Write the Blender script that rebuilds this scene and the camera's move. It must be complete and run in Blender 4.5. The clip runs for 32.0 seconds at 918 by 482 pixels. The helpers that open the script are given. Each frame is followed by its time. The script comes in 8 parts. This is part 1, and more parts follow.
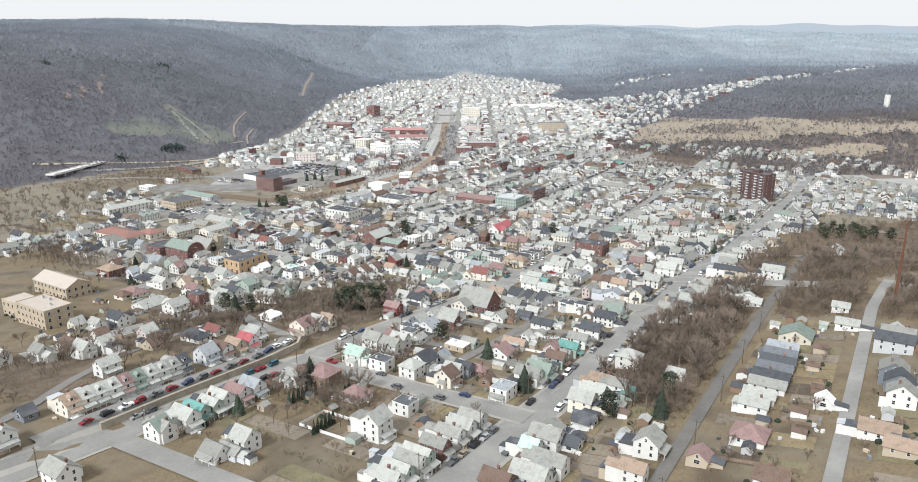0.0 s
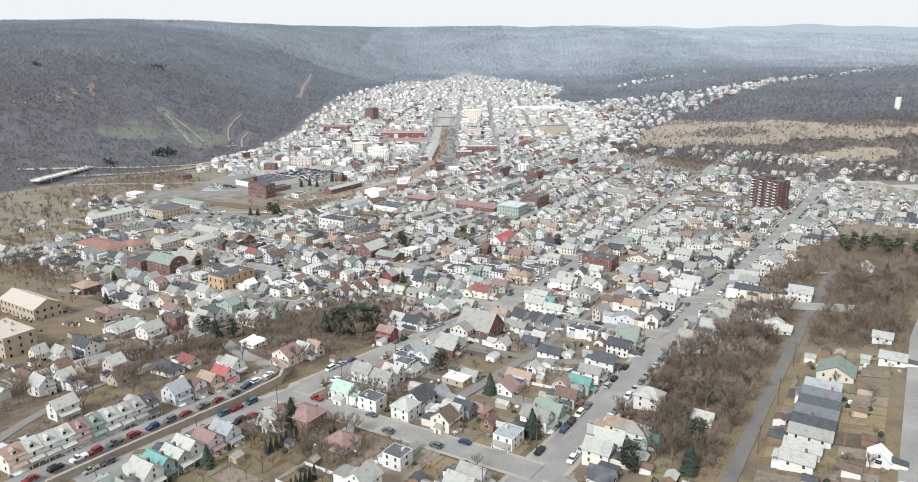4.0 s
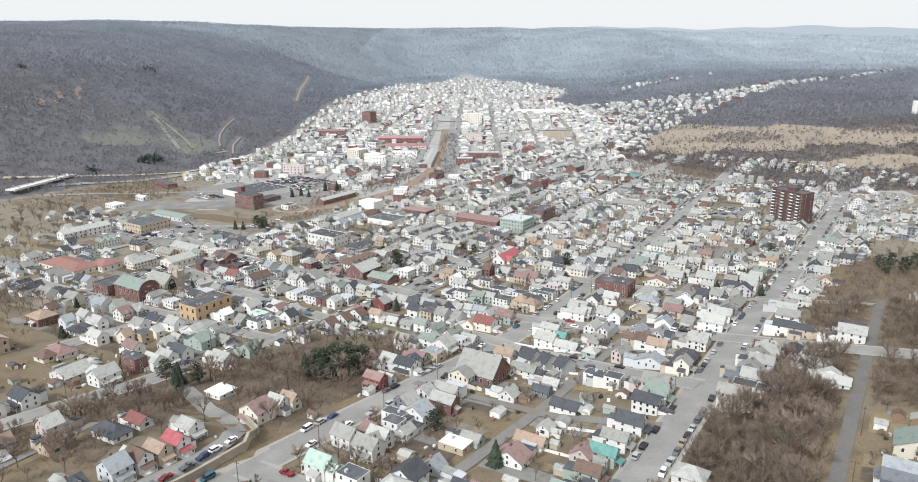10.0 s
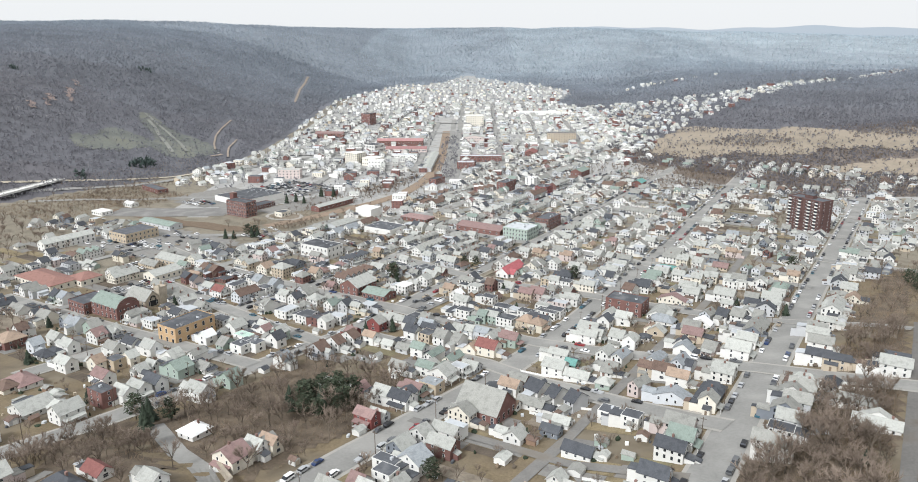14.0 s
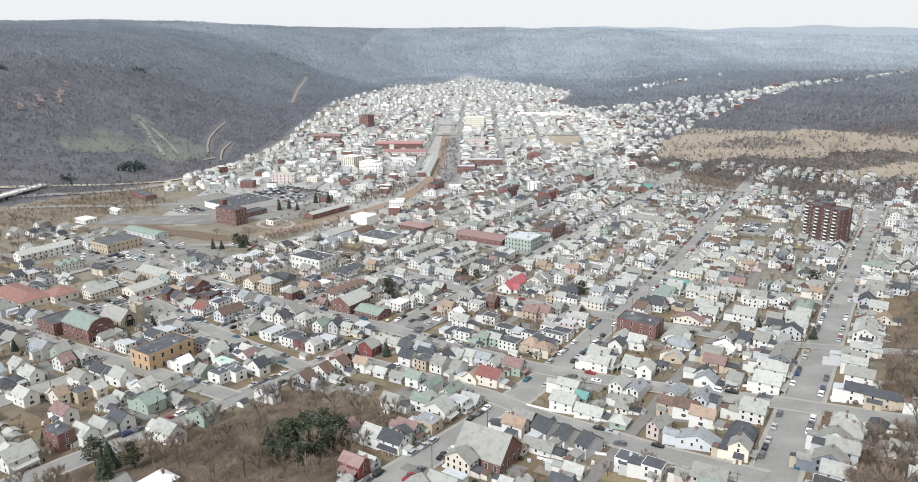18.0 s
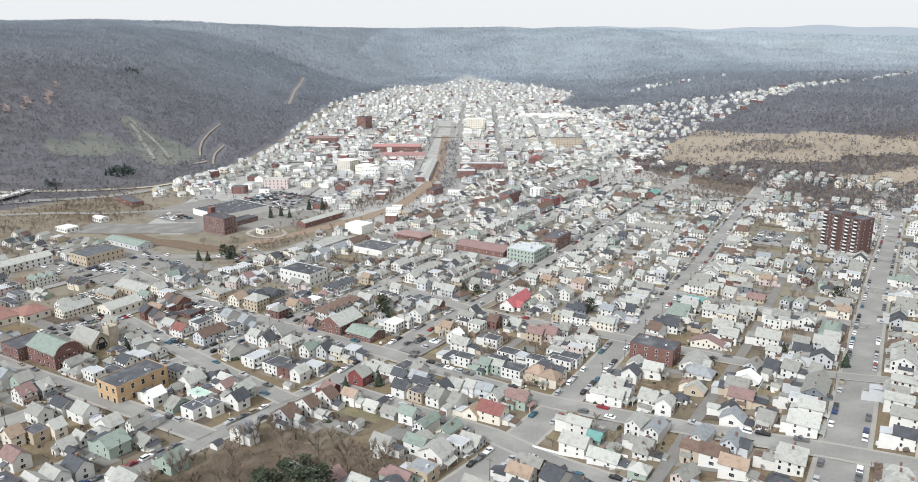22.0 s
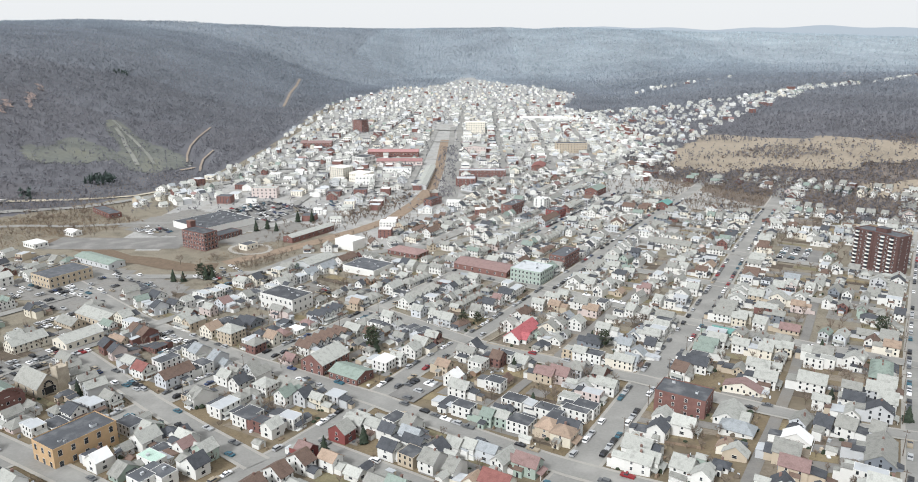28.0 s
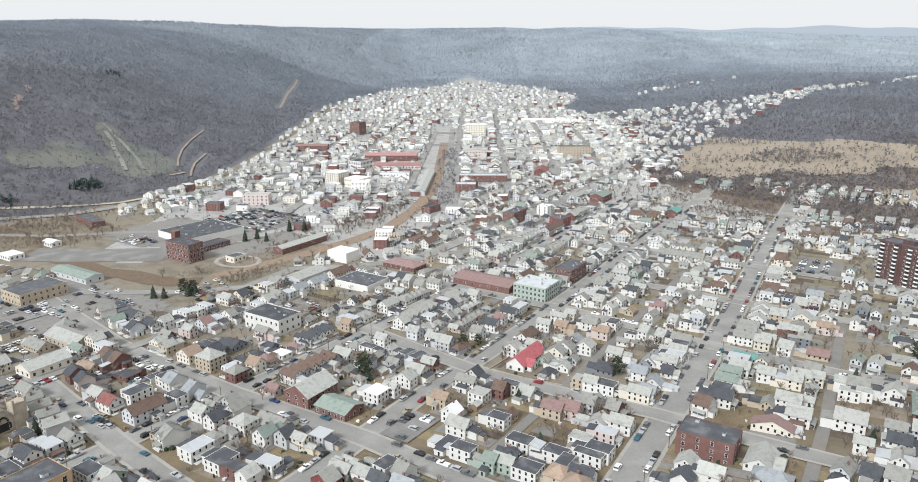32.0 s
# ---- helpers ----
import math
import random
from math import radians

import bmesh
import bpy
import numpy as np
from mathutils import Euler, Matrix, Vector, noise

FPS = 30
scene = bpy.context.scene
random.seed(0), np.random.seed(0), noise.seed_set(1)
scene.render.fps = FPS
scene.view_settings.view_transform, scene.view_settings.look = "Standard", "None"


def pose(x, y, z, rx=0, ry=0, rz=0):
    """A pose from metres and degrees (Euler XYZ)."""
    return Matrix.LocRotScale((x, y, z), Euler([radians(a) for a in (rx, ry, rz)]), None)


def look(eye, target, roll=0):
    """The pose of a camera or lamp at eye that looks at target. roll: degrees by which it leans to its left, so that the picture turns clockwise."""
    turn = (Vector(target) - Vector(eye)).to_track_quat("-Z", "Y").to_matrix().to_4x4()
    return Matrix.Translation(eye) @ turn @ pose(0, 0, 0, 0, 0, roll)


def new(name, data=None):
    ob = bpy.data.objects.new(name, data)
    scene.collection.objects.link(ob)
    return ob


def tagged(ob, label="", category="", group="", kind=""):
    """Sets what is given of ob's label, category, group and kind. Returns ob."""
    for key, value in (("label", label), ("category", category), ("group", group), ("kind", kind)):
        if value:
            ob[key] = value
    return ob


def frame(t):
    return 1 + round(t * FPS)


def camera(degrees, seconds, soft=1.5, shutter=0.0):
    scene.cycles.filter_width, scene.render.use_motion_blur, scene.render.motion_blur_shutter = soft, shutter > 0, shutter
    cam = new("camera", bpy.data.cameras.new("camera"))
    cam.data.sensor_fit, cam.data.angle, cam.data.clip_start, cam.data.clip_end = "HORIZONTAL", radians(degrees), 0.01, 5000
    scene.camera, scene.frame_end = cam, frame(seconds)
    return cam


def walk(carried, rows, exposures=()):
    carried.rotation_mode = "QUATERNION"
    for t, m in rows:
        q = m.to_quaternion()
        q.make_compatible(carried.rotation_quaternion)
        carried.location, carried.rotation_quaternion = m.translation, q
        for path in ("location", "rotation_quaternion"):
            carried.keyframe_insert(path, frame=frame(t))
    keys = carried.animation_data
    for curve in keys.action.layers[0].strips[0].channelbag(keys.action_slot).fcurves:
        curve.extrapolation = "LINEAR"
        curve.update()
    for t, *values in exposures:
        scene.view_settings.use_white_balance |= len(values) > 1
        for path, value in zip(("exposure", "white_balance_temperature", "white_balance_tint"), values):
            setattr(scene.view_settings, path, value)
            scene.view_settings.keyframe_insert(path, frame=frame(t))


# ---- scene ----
import collections
# Town frame: a runs along the streets, b across them (to the right). All lengths in metres.
cam = camera(65.04, 32.0, soft=0.95)
K = 1.12
STEPS = ((0, 0, -.11, -.13), (1, 7.4, -.08, -.08), (2, 15, -.08, -.08), (3, 22.6, -.09, -.08), (6, 45.5, -.08, -.02), (9, 68, -.06, .03),
         (13, 97, .07, .05), (19, 141.5, .11, .04), (23, 171.4, .11, .04), (28, 209.2, .1, .08), (32, 240, .11, .1))
walk(cam, [(t, pose(K * 0.0115 * s, K * s, 170.0, 90 - 15.58 + tilt, 0.06, yaw)) for t, s, yaw, tilt in STEPS],
     exposures=[(0, 0.67, 6200, 9), (14, 0.65, 6200, 9), (32, 0.61, 6200, 9)])

# ---- light: a bright overcast day ----
world = bpy.data.worlds.new("overcast_sky")
scene.world = world
world.use_nodes = True
wn, wl = world.node_tree.nodes, world.node_tree.links
sky = wn.new("ShaderNodeTexSky")
sky.sky_type, sky.sun_disc, sky.sun_elevation, sky.sun_rotation, sky.dust_density = "NISHITA", False, radians(38), radians(215), 4.0
mixer = wn.new("ShaderNodeMix")
mixer.data_type = "RGBA"
mixer.inputs[0].default_value = 0.93
wl.new(sky.outputs[0], mixer.inputs[6])
mixer.inputs[7].default_value = (7.06, 6.99, 6.88, 1)
wl.new(mixer.outputs[2], wn["Background"].inputs[0])
wn["Background"].inputs[1].default_value = 0.086
sun = new("sun", bpy.data.lights.new("sun", "SUN"))
sun.data.energy, sun.data.angle, sun.data.color = 2.5, radians(12), (1.0, 0.985, 0.96)
sun.matrix_world = look((0, 0, 0), (0.45, 0.62, -0.66))

# ---- plan: town frame and height of the ground ----
UX, UY = 0.5350 / 1.00012, 0.8450 / 1.00012
TURN = math.degrees(math.atan2(UY, UX))


def town(a, b):
    return a * UX + b * UY, a * UY - b * UX


def town_ab(x, y):
    return x * UX + y * UY, x * UY - y * UX


def ease(v):
    v = np.clip(v, 0, 1)
    return v * v * (3 - 2 * v)


FOOT_Y = (-500, 700, 930, 1040, 1150, 1400, 1900, 2400, 2900, 3300, 5200)
FOOT_X = (-900, -640, -470, -375, -325, -315, -335, -330, -230, -60, 500)


VALLEY_Y = (880, 1000, 1150, 1300, 1500, 1800, 2042, 2352, 2618, 2790, 3128, 3250)
VALLEY_X = (300, 310, 245, 240, 330, 310, 255, 335, 272, 150, 40, 34)
HEAD_Y, HEAD_X = (1800, 2299, 2617, 2713, 3128, 3250), (-370, -283, -196, -60, 16, 30)


def swell(x, y):
    """Low rolling waves for the hills."""
    return (np.sin(x * .0031 + y * .0017 + 1.0) + np.sin(x * .0057 - y * .0043 + 2.1) * .6 + np.sin(x * .013 + y * .011) * .25
            + np.sin(x * .027 - y * .019 + .4) * .12)


def ground(x, y):
    """Height of the ground, for numbers or arrays."""
    x, y = np.asarray(x, float), np.asarray(y, float)
    base = np.interp(y, (-400, 100, 190, 250, 355, 430, 515, 632, 800, 1000, 1500, 3200),
                     (56, 44, 39, 34.5, 25, 17, 9.5, 3.5, 0, -1, 4, 34))
    rise = np.interp(y, (0, 200, 310, 430, 500, 600, 800, 1000), (.12, .13, .15, .12, .06, .03, .01, 0))
    z = base + rise * np.clip(x - 40, 0, 170)
    right = ease((x - 255 - np.interp(y, (800, 1300, 2200), (60, 0, 120))) / 420) * ease((y - 830) / 320)
    z = z + right * (40 + 7 * swell(x, y)) + 32 * ease((x - 520) / 900) * ease((y - 1000) / 800) * (1 - .9 * ease((y - 2000) / 700))
    a, b = x * UX + y * UY, x * UY - y * UX
    z = z + 4.3 * ease((-226 - b) / 7) * ease((b + 330) / 60) * ease((236 - a) / 14) * ease((a - 40) / 60)
    into = np.interp(y, FOOT_Y, FOOT_X) - x
    top = np.interp(y, (0, 1000, 1500, 2200, 3000, 4000, 5000), (95, 128, 160, 208, 232, 238, 238))
    climb = .55 * ease(into / 560) + .45 * ease(into / 950)
    mountain = z + np.clip(top + 6 * swell(x, y) - z, 0, None) * climb
    crest = np.interp(x, (-3000, -1500, -300, 60, 250, 430, 700, 1000, 1500, 2200, 3200), (238, 234, 235, 235, 247, 235, 240, 224, 216, 197, 180))
    far = z + np.clip(crest + 3 * swell(x * 2, y) - z, 0, None) * (.35 * ease((y - 3050) / 900) + .65 * ease((y - 3300) / 1280))
    return np.maximum(mountain, far)


def gz(x, y):
    return float(ground(x, y))


# ---- materials ----
def nodes_of(m):
    return m.node_tree.nodes, m.node_tree.links


def material(name, colour, rough=0.8, metal=0.0, vary=0.12, scale=0.35, fine=3.0, stripes=0.0, bump=0.0, spread=0.0, dirt=None, dirt_amount=0.0, across="Z"):
    """A weathered surface: base colour with two scales of noise, an optional ribbed relief and a random shift for each object."""
    m = bpy.data.materials.new(name)
    m.use_nodes = True
    nodes, links = nodes_of(m)
    bsdf = nodes["Principled BSDF"]
    bsdf.inputs["Roughness"].default_value = rough
    bsdf.inputs["Metallic"].default_value = metal
    bsdf.inputs["Specular IOR Level"].default_value = 0.3
    geo = nodes.new("ShaderNodeNewGeometry")
    big, small = nodes.new("ShaderNodeTexNoise"), nodes.new("ShaderNodeTexNoise")
    for n, s in ((big, scale), (small, fine)):
        n.inputs["Scale"].default_value = s
        n.inputs["Detail"].default_value = 4
        links.new(geo.outputs["Position"], n.inputs["Vector"])
    add = nodes.new("ShaderNodeMath")
    add.operation = "MULTIPLY_ADD"
    links.new(small.outputs[0], add.inputs[0])
    add.inputs[1].default_value = 0.6
    links.new(big.outputs[0], add.inputs[2])
    ramp = nodes.new("ShaderNodeMapRange")
    ramp.inputs[1].default_value, ramp.inputs[2].default_value = 0.45, 1.15
    ramp.inputs[3].default_value, ramp.inputs[4].default_value = 1 - vary, 1 + vary
    links.new(add.outputs[0], ramp.inputs[0])
    value = ramp.outputs[0]
    if spread:
        info = nodes.new("ShaderNodeObjectInfo")
        shift = nodes.new("ShaderNodeMapRange")
        shift.inputs[3].default_value, shift.inputs[4].default_value = 1 - spread, 1 + spread
        links.new(info.outputs["Random"], shift.inputs[0])
        times = nodes.new("ShaderNodeMath")
        times.operation = "MULTIPLY"
        links.new(value, times.inputs[0])
        links.new(shift.outputs[0], times.inputs[1])
        value = times.outputs[0]
    hue = nodes.new("ShaderNodeHueSaturation")
    hue.inputs["Color"].default_value = (*colour, 1)
    links.new(value, hue.inputs["Value"])
    out = hue.outputs[0]
    if dirt:
        stain = nodes.new("ShaderNodeMapRange")
        stain.inputs[1].default_value, stain.inputs[2].default_value = 0.52, 0.72
        stain.inputs[3].default_value, stain.inputs[4].default_value = 0, dirt_amount
        links.new(big.outputs[0], stain.inputs[0])
        mix = nodes.new("ShaderNodeMix")
        mix.data_type = "RGBA"
        links.new(stain.outputs[0], mix.inputs[0])
        links.new(out, mix.inputs[6])
        mix.inputs[7].default_value = (*dirt, 1)
        out = mix.outputs[2]
    links.new(out, bsdf.inputs["Base Color"])
    if stripes or bump:
        relief = nodes.new("ShaderNodeBump")
        relief.inputs["Strength"].default_value = bump or 0.5
        relief.inputs["Distance"].default_value = 0.05
        if stripes:
            wave = nodes.new("ShaderNodeTexWave")
            wave.bands_direction = across
            wave.wave_profile = "SAW"
            wave.inputs["Scale"].default_value = stripes
            coords = nodes.new("ShaderNodeTexCoord")
            links.new(coords.outputs["Object"], wave.inputs["Vector"])
            links.new(wave.outputs["Fac"], relief.inputs["Height"])
        else:
            links.new(small.outputs[0], relief.inputs["Height"])
        links.new(relief.outputs[0], bsdf.inputs["Normal"])
    return m


def siding(name, colour):
    return material(name, colour, 0.6, vary=0.07, stripes=1.3, bump=0.35, spread=0.07, dirt=tuple(c * .6 for c in colour), dirt_amount=0.25)


def shingle(name, colour):
    return material(name, colour, 0.9, vary=0.36, scale=0.5, fine=2.2, stripes=1.1, bump=0.3, spread=0.14, dirt=tuple(c * .55 + .02 for c in colour), dirt_amount=0.45)


WALLS = {
    "white": siding("white_vinyl_siding", (.69, .685, .66)), "cream": siding("cream_siding", (.70, .66, .575)),
    "grey": siding("grey_siding", (.50, .51, .52)), "tan": siding("tan_siding", (.48, .41, .32)),
    "blue": siding("pale_blue_siding", (.58, .60, .625)), "green": siding("sage_green_siding", (.36, .43, .38)),
    "yellow": siding("yellow_siding", (.62, .575, .48)), "pink": siding("pink_siding", (.57, .49, .465)),
    "brown": siding("brown_siding", (.25, .17, .12)), "slate": siding("dark_grey_siding", (.20, .22, .25)),
    "red": siding("red_siding", (.22, .07, .065)),
    "brick": material("red_brick", (.185, .10, .088), .9, vary=.25, fine=6, stripes=2.2, bump=.4, spread=.1),
    "maroon": material("dark_red_brick", (.115, .068, .062), .9, vary=.25, fine=6, stripes=2.2, bump=.4, spread=.1),
    "buff": material("buff_brick", (.45, .375, .28), .9, vary=.18, fine=6, stripes=2.2, bump=.4, spread=.05),
    "orange": material("orange_brick", (.49, .34, .20), .85, vary=.15, fine=6, stripes=2.2, bump=.3),
    "stone": material("grey_stone", (.40, .35, .28), .95, vary=.3, fine=2.5, bump=.8),
    "concrete": material("painted_concrete", (.62, .61, .58), .85, vary=.14, fine=2),
}
ROOFS = {
    "grey": shingle("grey_shingle", (.27, .27, .25)), "light": shingle("light_grey_shingle", (.375, .38, .355)),
    "dark": shingle("charcoal_shingle", (.075, .08, .09)), "slate": shingle("slate_grey_shingle", (.14, .15, .165)), "brown": shingle("brown_shingle", (.15, .105, .085)),
    "tan": shingle("tan_shingle", (.31, .235, .18)), "green": shingle("green_shingle", (.22, .265, .235)),
    "teal": shingle("teal_metal_roof", (.14, .29, .265)), "mint": shingle("mint_green_roof", (.42, .55, .48)),
    "red": shingle("red_roof", (.23, .1, .09)), "pinkred": shingle("bright_red_metal_roof", (.36, .11, .12)),
    # rose is a red roof with distance haze put into its colour
    "russet": shingle("russet_shingle", (.25, .14, .118)), "rose": shingle("hazed_red_roof", (.34, .19, .185)),
    "mauve": shingle("mauve_brown_shingle", (.25, .17, .16)), "blue": shingle("blue_grey_shingle", (.285, .305, .32)),
    "flat": material("dark_roofing_felt", (.085, .09, .10), .9, vary=.3, scale=.2, spread=.2, dirt=(.2, .2, .2), dirt_amount=.5),
    "white": material("white_membrane_roof", (.74, .74, .73), .7, vary=.08, scale=.2, dirt=(.5, .5, .48), dirt_amount=.5),
    "sand": material("sand_coated_roof", (.46, .405, .355), .8, vary=.1, scale=.2, dirt=(.36, .32, .28), dirt_amount=.5),
    "silver": material("silver_coated_roof", (.46, .48, .50), .6, vary=.12, scale=.2, spread=.12, dirt=(.25, .25, .25), dirt_amount=.5),
}
TRIM = material("white_trim", (.72, .72, .70), .6, vary=.05)
GLASS = material("window_glass", (.045, .048, .055), .08, vary=.3, spread=.5)
WOOD = material("weathered_wood", (.20, .15, .11), .9, vary=.3, spread=.2)
CHIMNEY = material("chimney_brick", (.21, .135, .115), .95, vary=.25, fine=4, spread=.2)
ASPHALT = material("worn_asphalt", (.25, .246, .233), .92, vary=.2, scale=.06, fine=.9, dirt=(.33, .322, .30), dirt_amount=.6)
LANE = material("gravel_lane", (.20, .193, .182), .95, vary=.25, scale=.1, fine=1.2, dirt=(.17, .148, .118), dirt_amount=.7)
PAVING = material("concrete_pavement", (.335, .322, .295), .9, vary=.12, scale=.2, fine=1.5, dirt=(.30, .28, .25), dirt_amount=.5)
LOT = material("parking_asphalt", (.195, .19, .182), .92, vary=.25, scale=.08, fine=.8, dirt=(.27, .262, .245), dirt_amount=.6)
BARK = material("bare_bark", (.14, .115, .09), .95, vary=.3, spread=.25)
TWIGS = material("bare_twigs", (.25, .202, .165), .95, vary=.3, scale=.05, spread=.25)
FAR_CONIFER = material("hill_conifer", (.058, .08, .072), .95, vary=.3, fine=.3)
CONIFER = material("dark_conifer", (.034, .046, .031), .9, vary=.4, fine=1.5, spread=.3)
HEDGE = material("dark_hedge", (.03, .042, .025), .9, vary=.4, fine=2, spread=.2)
BRUSH = material("dry_brush", (.27, .21, .15), .95, vary=.3, scale=.05, spread=.2)
STONEWALL = material("retaining_wall_stone", (.33, .29, .235), .95, vary=.25, fine=1.5, bump=.9)


def ground_material():
    """Winter ground: dry grass, bare soil and trodden gravel in patches; leaf litter on the hills."""
    m = material("winter_ground", (.19, .15, .095), .95, vary=.5, scale=.06, fine=1.1, bump=.4)
    nodes, links = nodes_of(m)
    bsdf = nodes["Principled BSDF"]
    old = bsdf.inputs["Base Color"].links[0].from_socket
    geo = nodes.new("ShaderNodeNewGeometry")
    patch = nodes.new("ShaderNodeTexNoise")
    patch.inputs["Scale"].default_value, patch.inputs["Detail"].default_value = 0.03, 9
    links.new(geo.outputs["Position"], patch.inputs["Vector"])
    step = nodes.new("ShaderNodeMapRange")
    step.inputs[1].default_value, step.inputs[2].default_value = 0.46, 0.6
    links.new(patch.outputs[0], step.inputs[0])
    mix = nodes.new("ShaderNodeMix")
    mix.data_type = "RGBA"
    links.new(step.outputs[0], mix.inputs[0])
    links.new(old, mix.inputs[6])
    mix.inputs[7].default_value = (.178, .152, .112, 1)
    patch2 = nodes.new("ShaderNodeTexNoise")
    patch2.inputs["Scale"].default_value, patch2.inputs["Detail"].default_value = 0.06, 9
    links.new(geo.outputs["Position"], patch2.inputs["Vector"])
    step2 = nodes.new("ShaderNodeMapRange")
    step2.inputs[1].default_value, step2.inputs[2].default_value = 0.47, 0.72
    links.new(patch2.outputs[0], step2.inputs[0])
    mix2 = nodes.new("ShaderNodeMix")
    mix2.data_type = "RGBA"
    links.new(step2.outputs[0], mix2.inputs[0])
    links.new(mix.outputs[2], mix2.inputs[6])
    mix2.inputs[7].default_value = (.105, .082, .056, 1)
    links.new(mix2.outputs[2], bsdf.inputs["Base Color"])
    return m


GROUND = ground_material()
YARDS = material("town_yards", (.21, .187, .145), .95, vary=.5, scale=.06, fine=.9, dirt=(.14, .12, .095), dirt_amount=.8)
# grey paving and gravel, its colour lightened for haze over the far town
PAVED = material("hazed_paved_ground", (.345, .342, .33), .95, vary=.35, scale=.05, fine=.4, dirt=(.20, .185, .16), dirt_amount=.7)
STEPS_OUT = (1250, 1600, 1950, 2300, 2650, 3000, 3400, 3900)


def haze_colours(k):
    """Bare woods, from brown near slopes to blue-grey ridges: nine steps of painted-in haze."""
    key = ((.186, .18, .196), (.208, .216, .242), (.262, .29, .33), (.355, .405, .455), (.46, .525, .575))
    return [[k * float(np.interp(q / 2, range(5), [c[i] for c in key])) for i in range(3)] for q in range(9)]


# slope ground with distance haze put into the base colour
HAZED_SLOPES = [material("hazed_slope_%d" % k, tuple(c), .95, vary=.3, scale=.005, fine=.04) for k, c in enumerate(haze_colours(.6))]
WOODSOIL = material("leafy_wood_soil", (.165, .14, .122), .95, vary=.4, scale=.03, fine=.5)
STRAW = material("dry_grass_field", (.225, .192, .15), .95, vary=.5, scale=.04, fine=.8, dirt=(.165, .135, .105), dirt_amount=.8)

FIELD = material("bleached_field_grass", (.285, .243, .19), .95, vary=.3, scale=.02, fine=.3, dirt=(.22, .185, .145), dirt_amount=.5)


def dry_field(x, y):
    """The straw-coloured field on the slope beyond the town."""
    low = 1197 - .343 * (x - 296) + 14 * np.sin(x * .05) + 9 * np.sin(x * .13 + y * .02)
    high = np.interp(x, (300, 345, 442, 539, 629, 760), (1215, 1400, 1480, 1344, 1255, 1185)) + 22 * np.sin(x * .045 + 1) + 12 * np.sin(x * .11 + y * .03)
    patch = ((x - 530) / 95) ** 2 + ((y - 1022) / 30) ** 2 < 1 + .3 * np.sin(x * .07) + .2 * np.sin(x * .15)
    return ((x > 300) & (y > low) & (y < high)) | patch


# ---- mesh helpers ----
def mesh_from(name, verts, faces, mats, slots=None, smooth=False):
    me = bpy.data.meshes.new(name)
    me.from_pydata([tuple(v) for v in verts], [], [tuple(f) for f in faces])
    for m in mats:
        me.materials.append(m)
    if slots is not None:
        me.polygons.foreach_set("material_index", slots)
    if smooth:
        me.polygons.foreach_set("use_smooth", [True] * len(me.polygons))
    me.update()
    return me


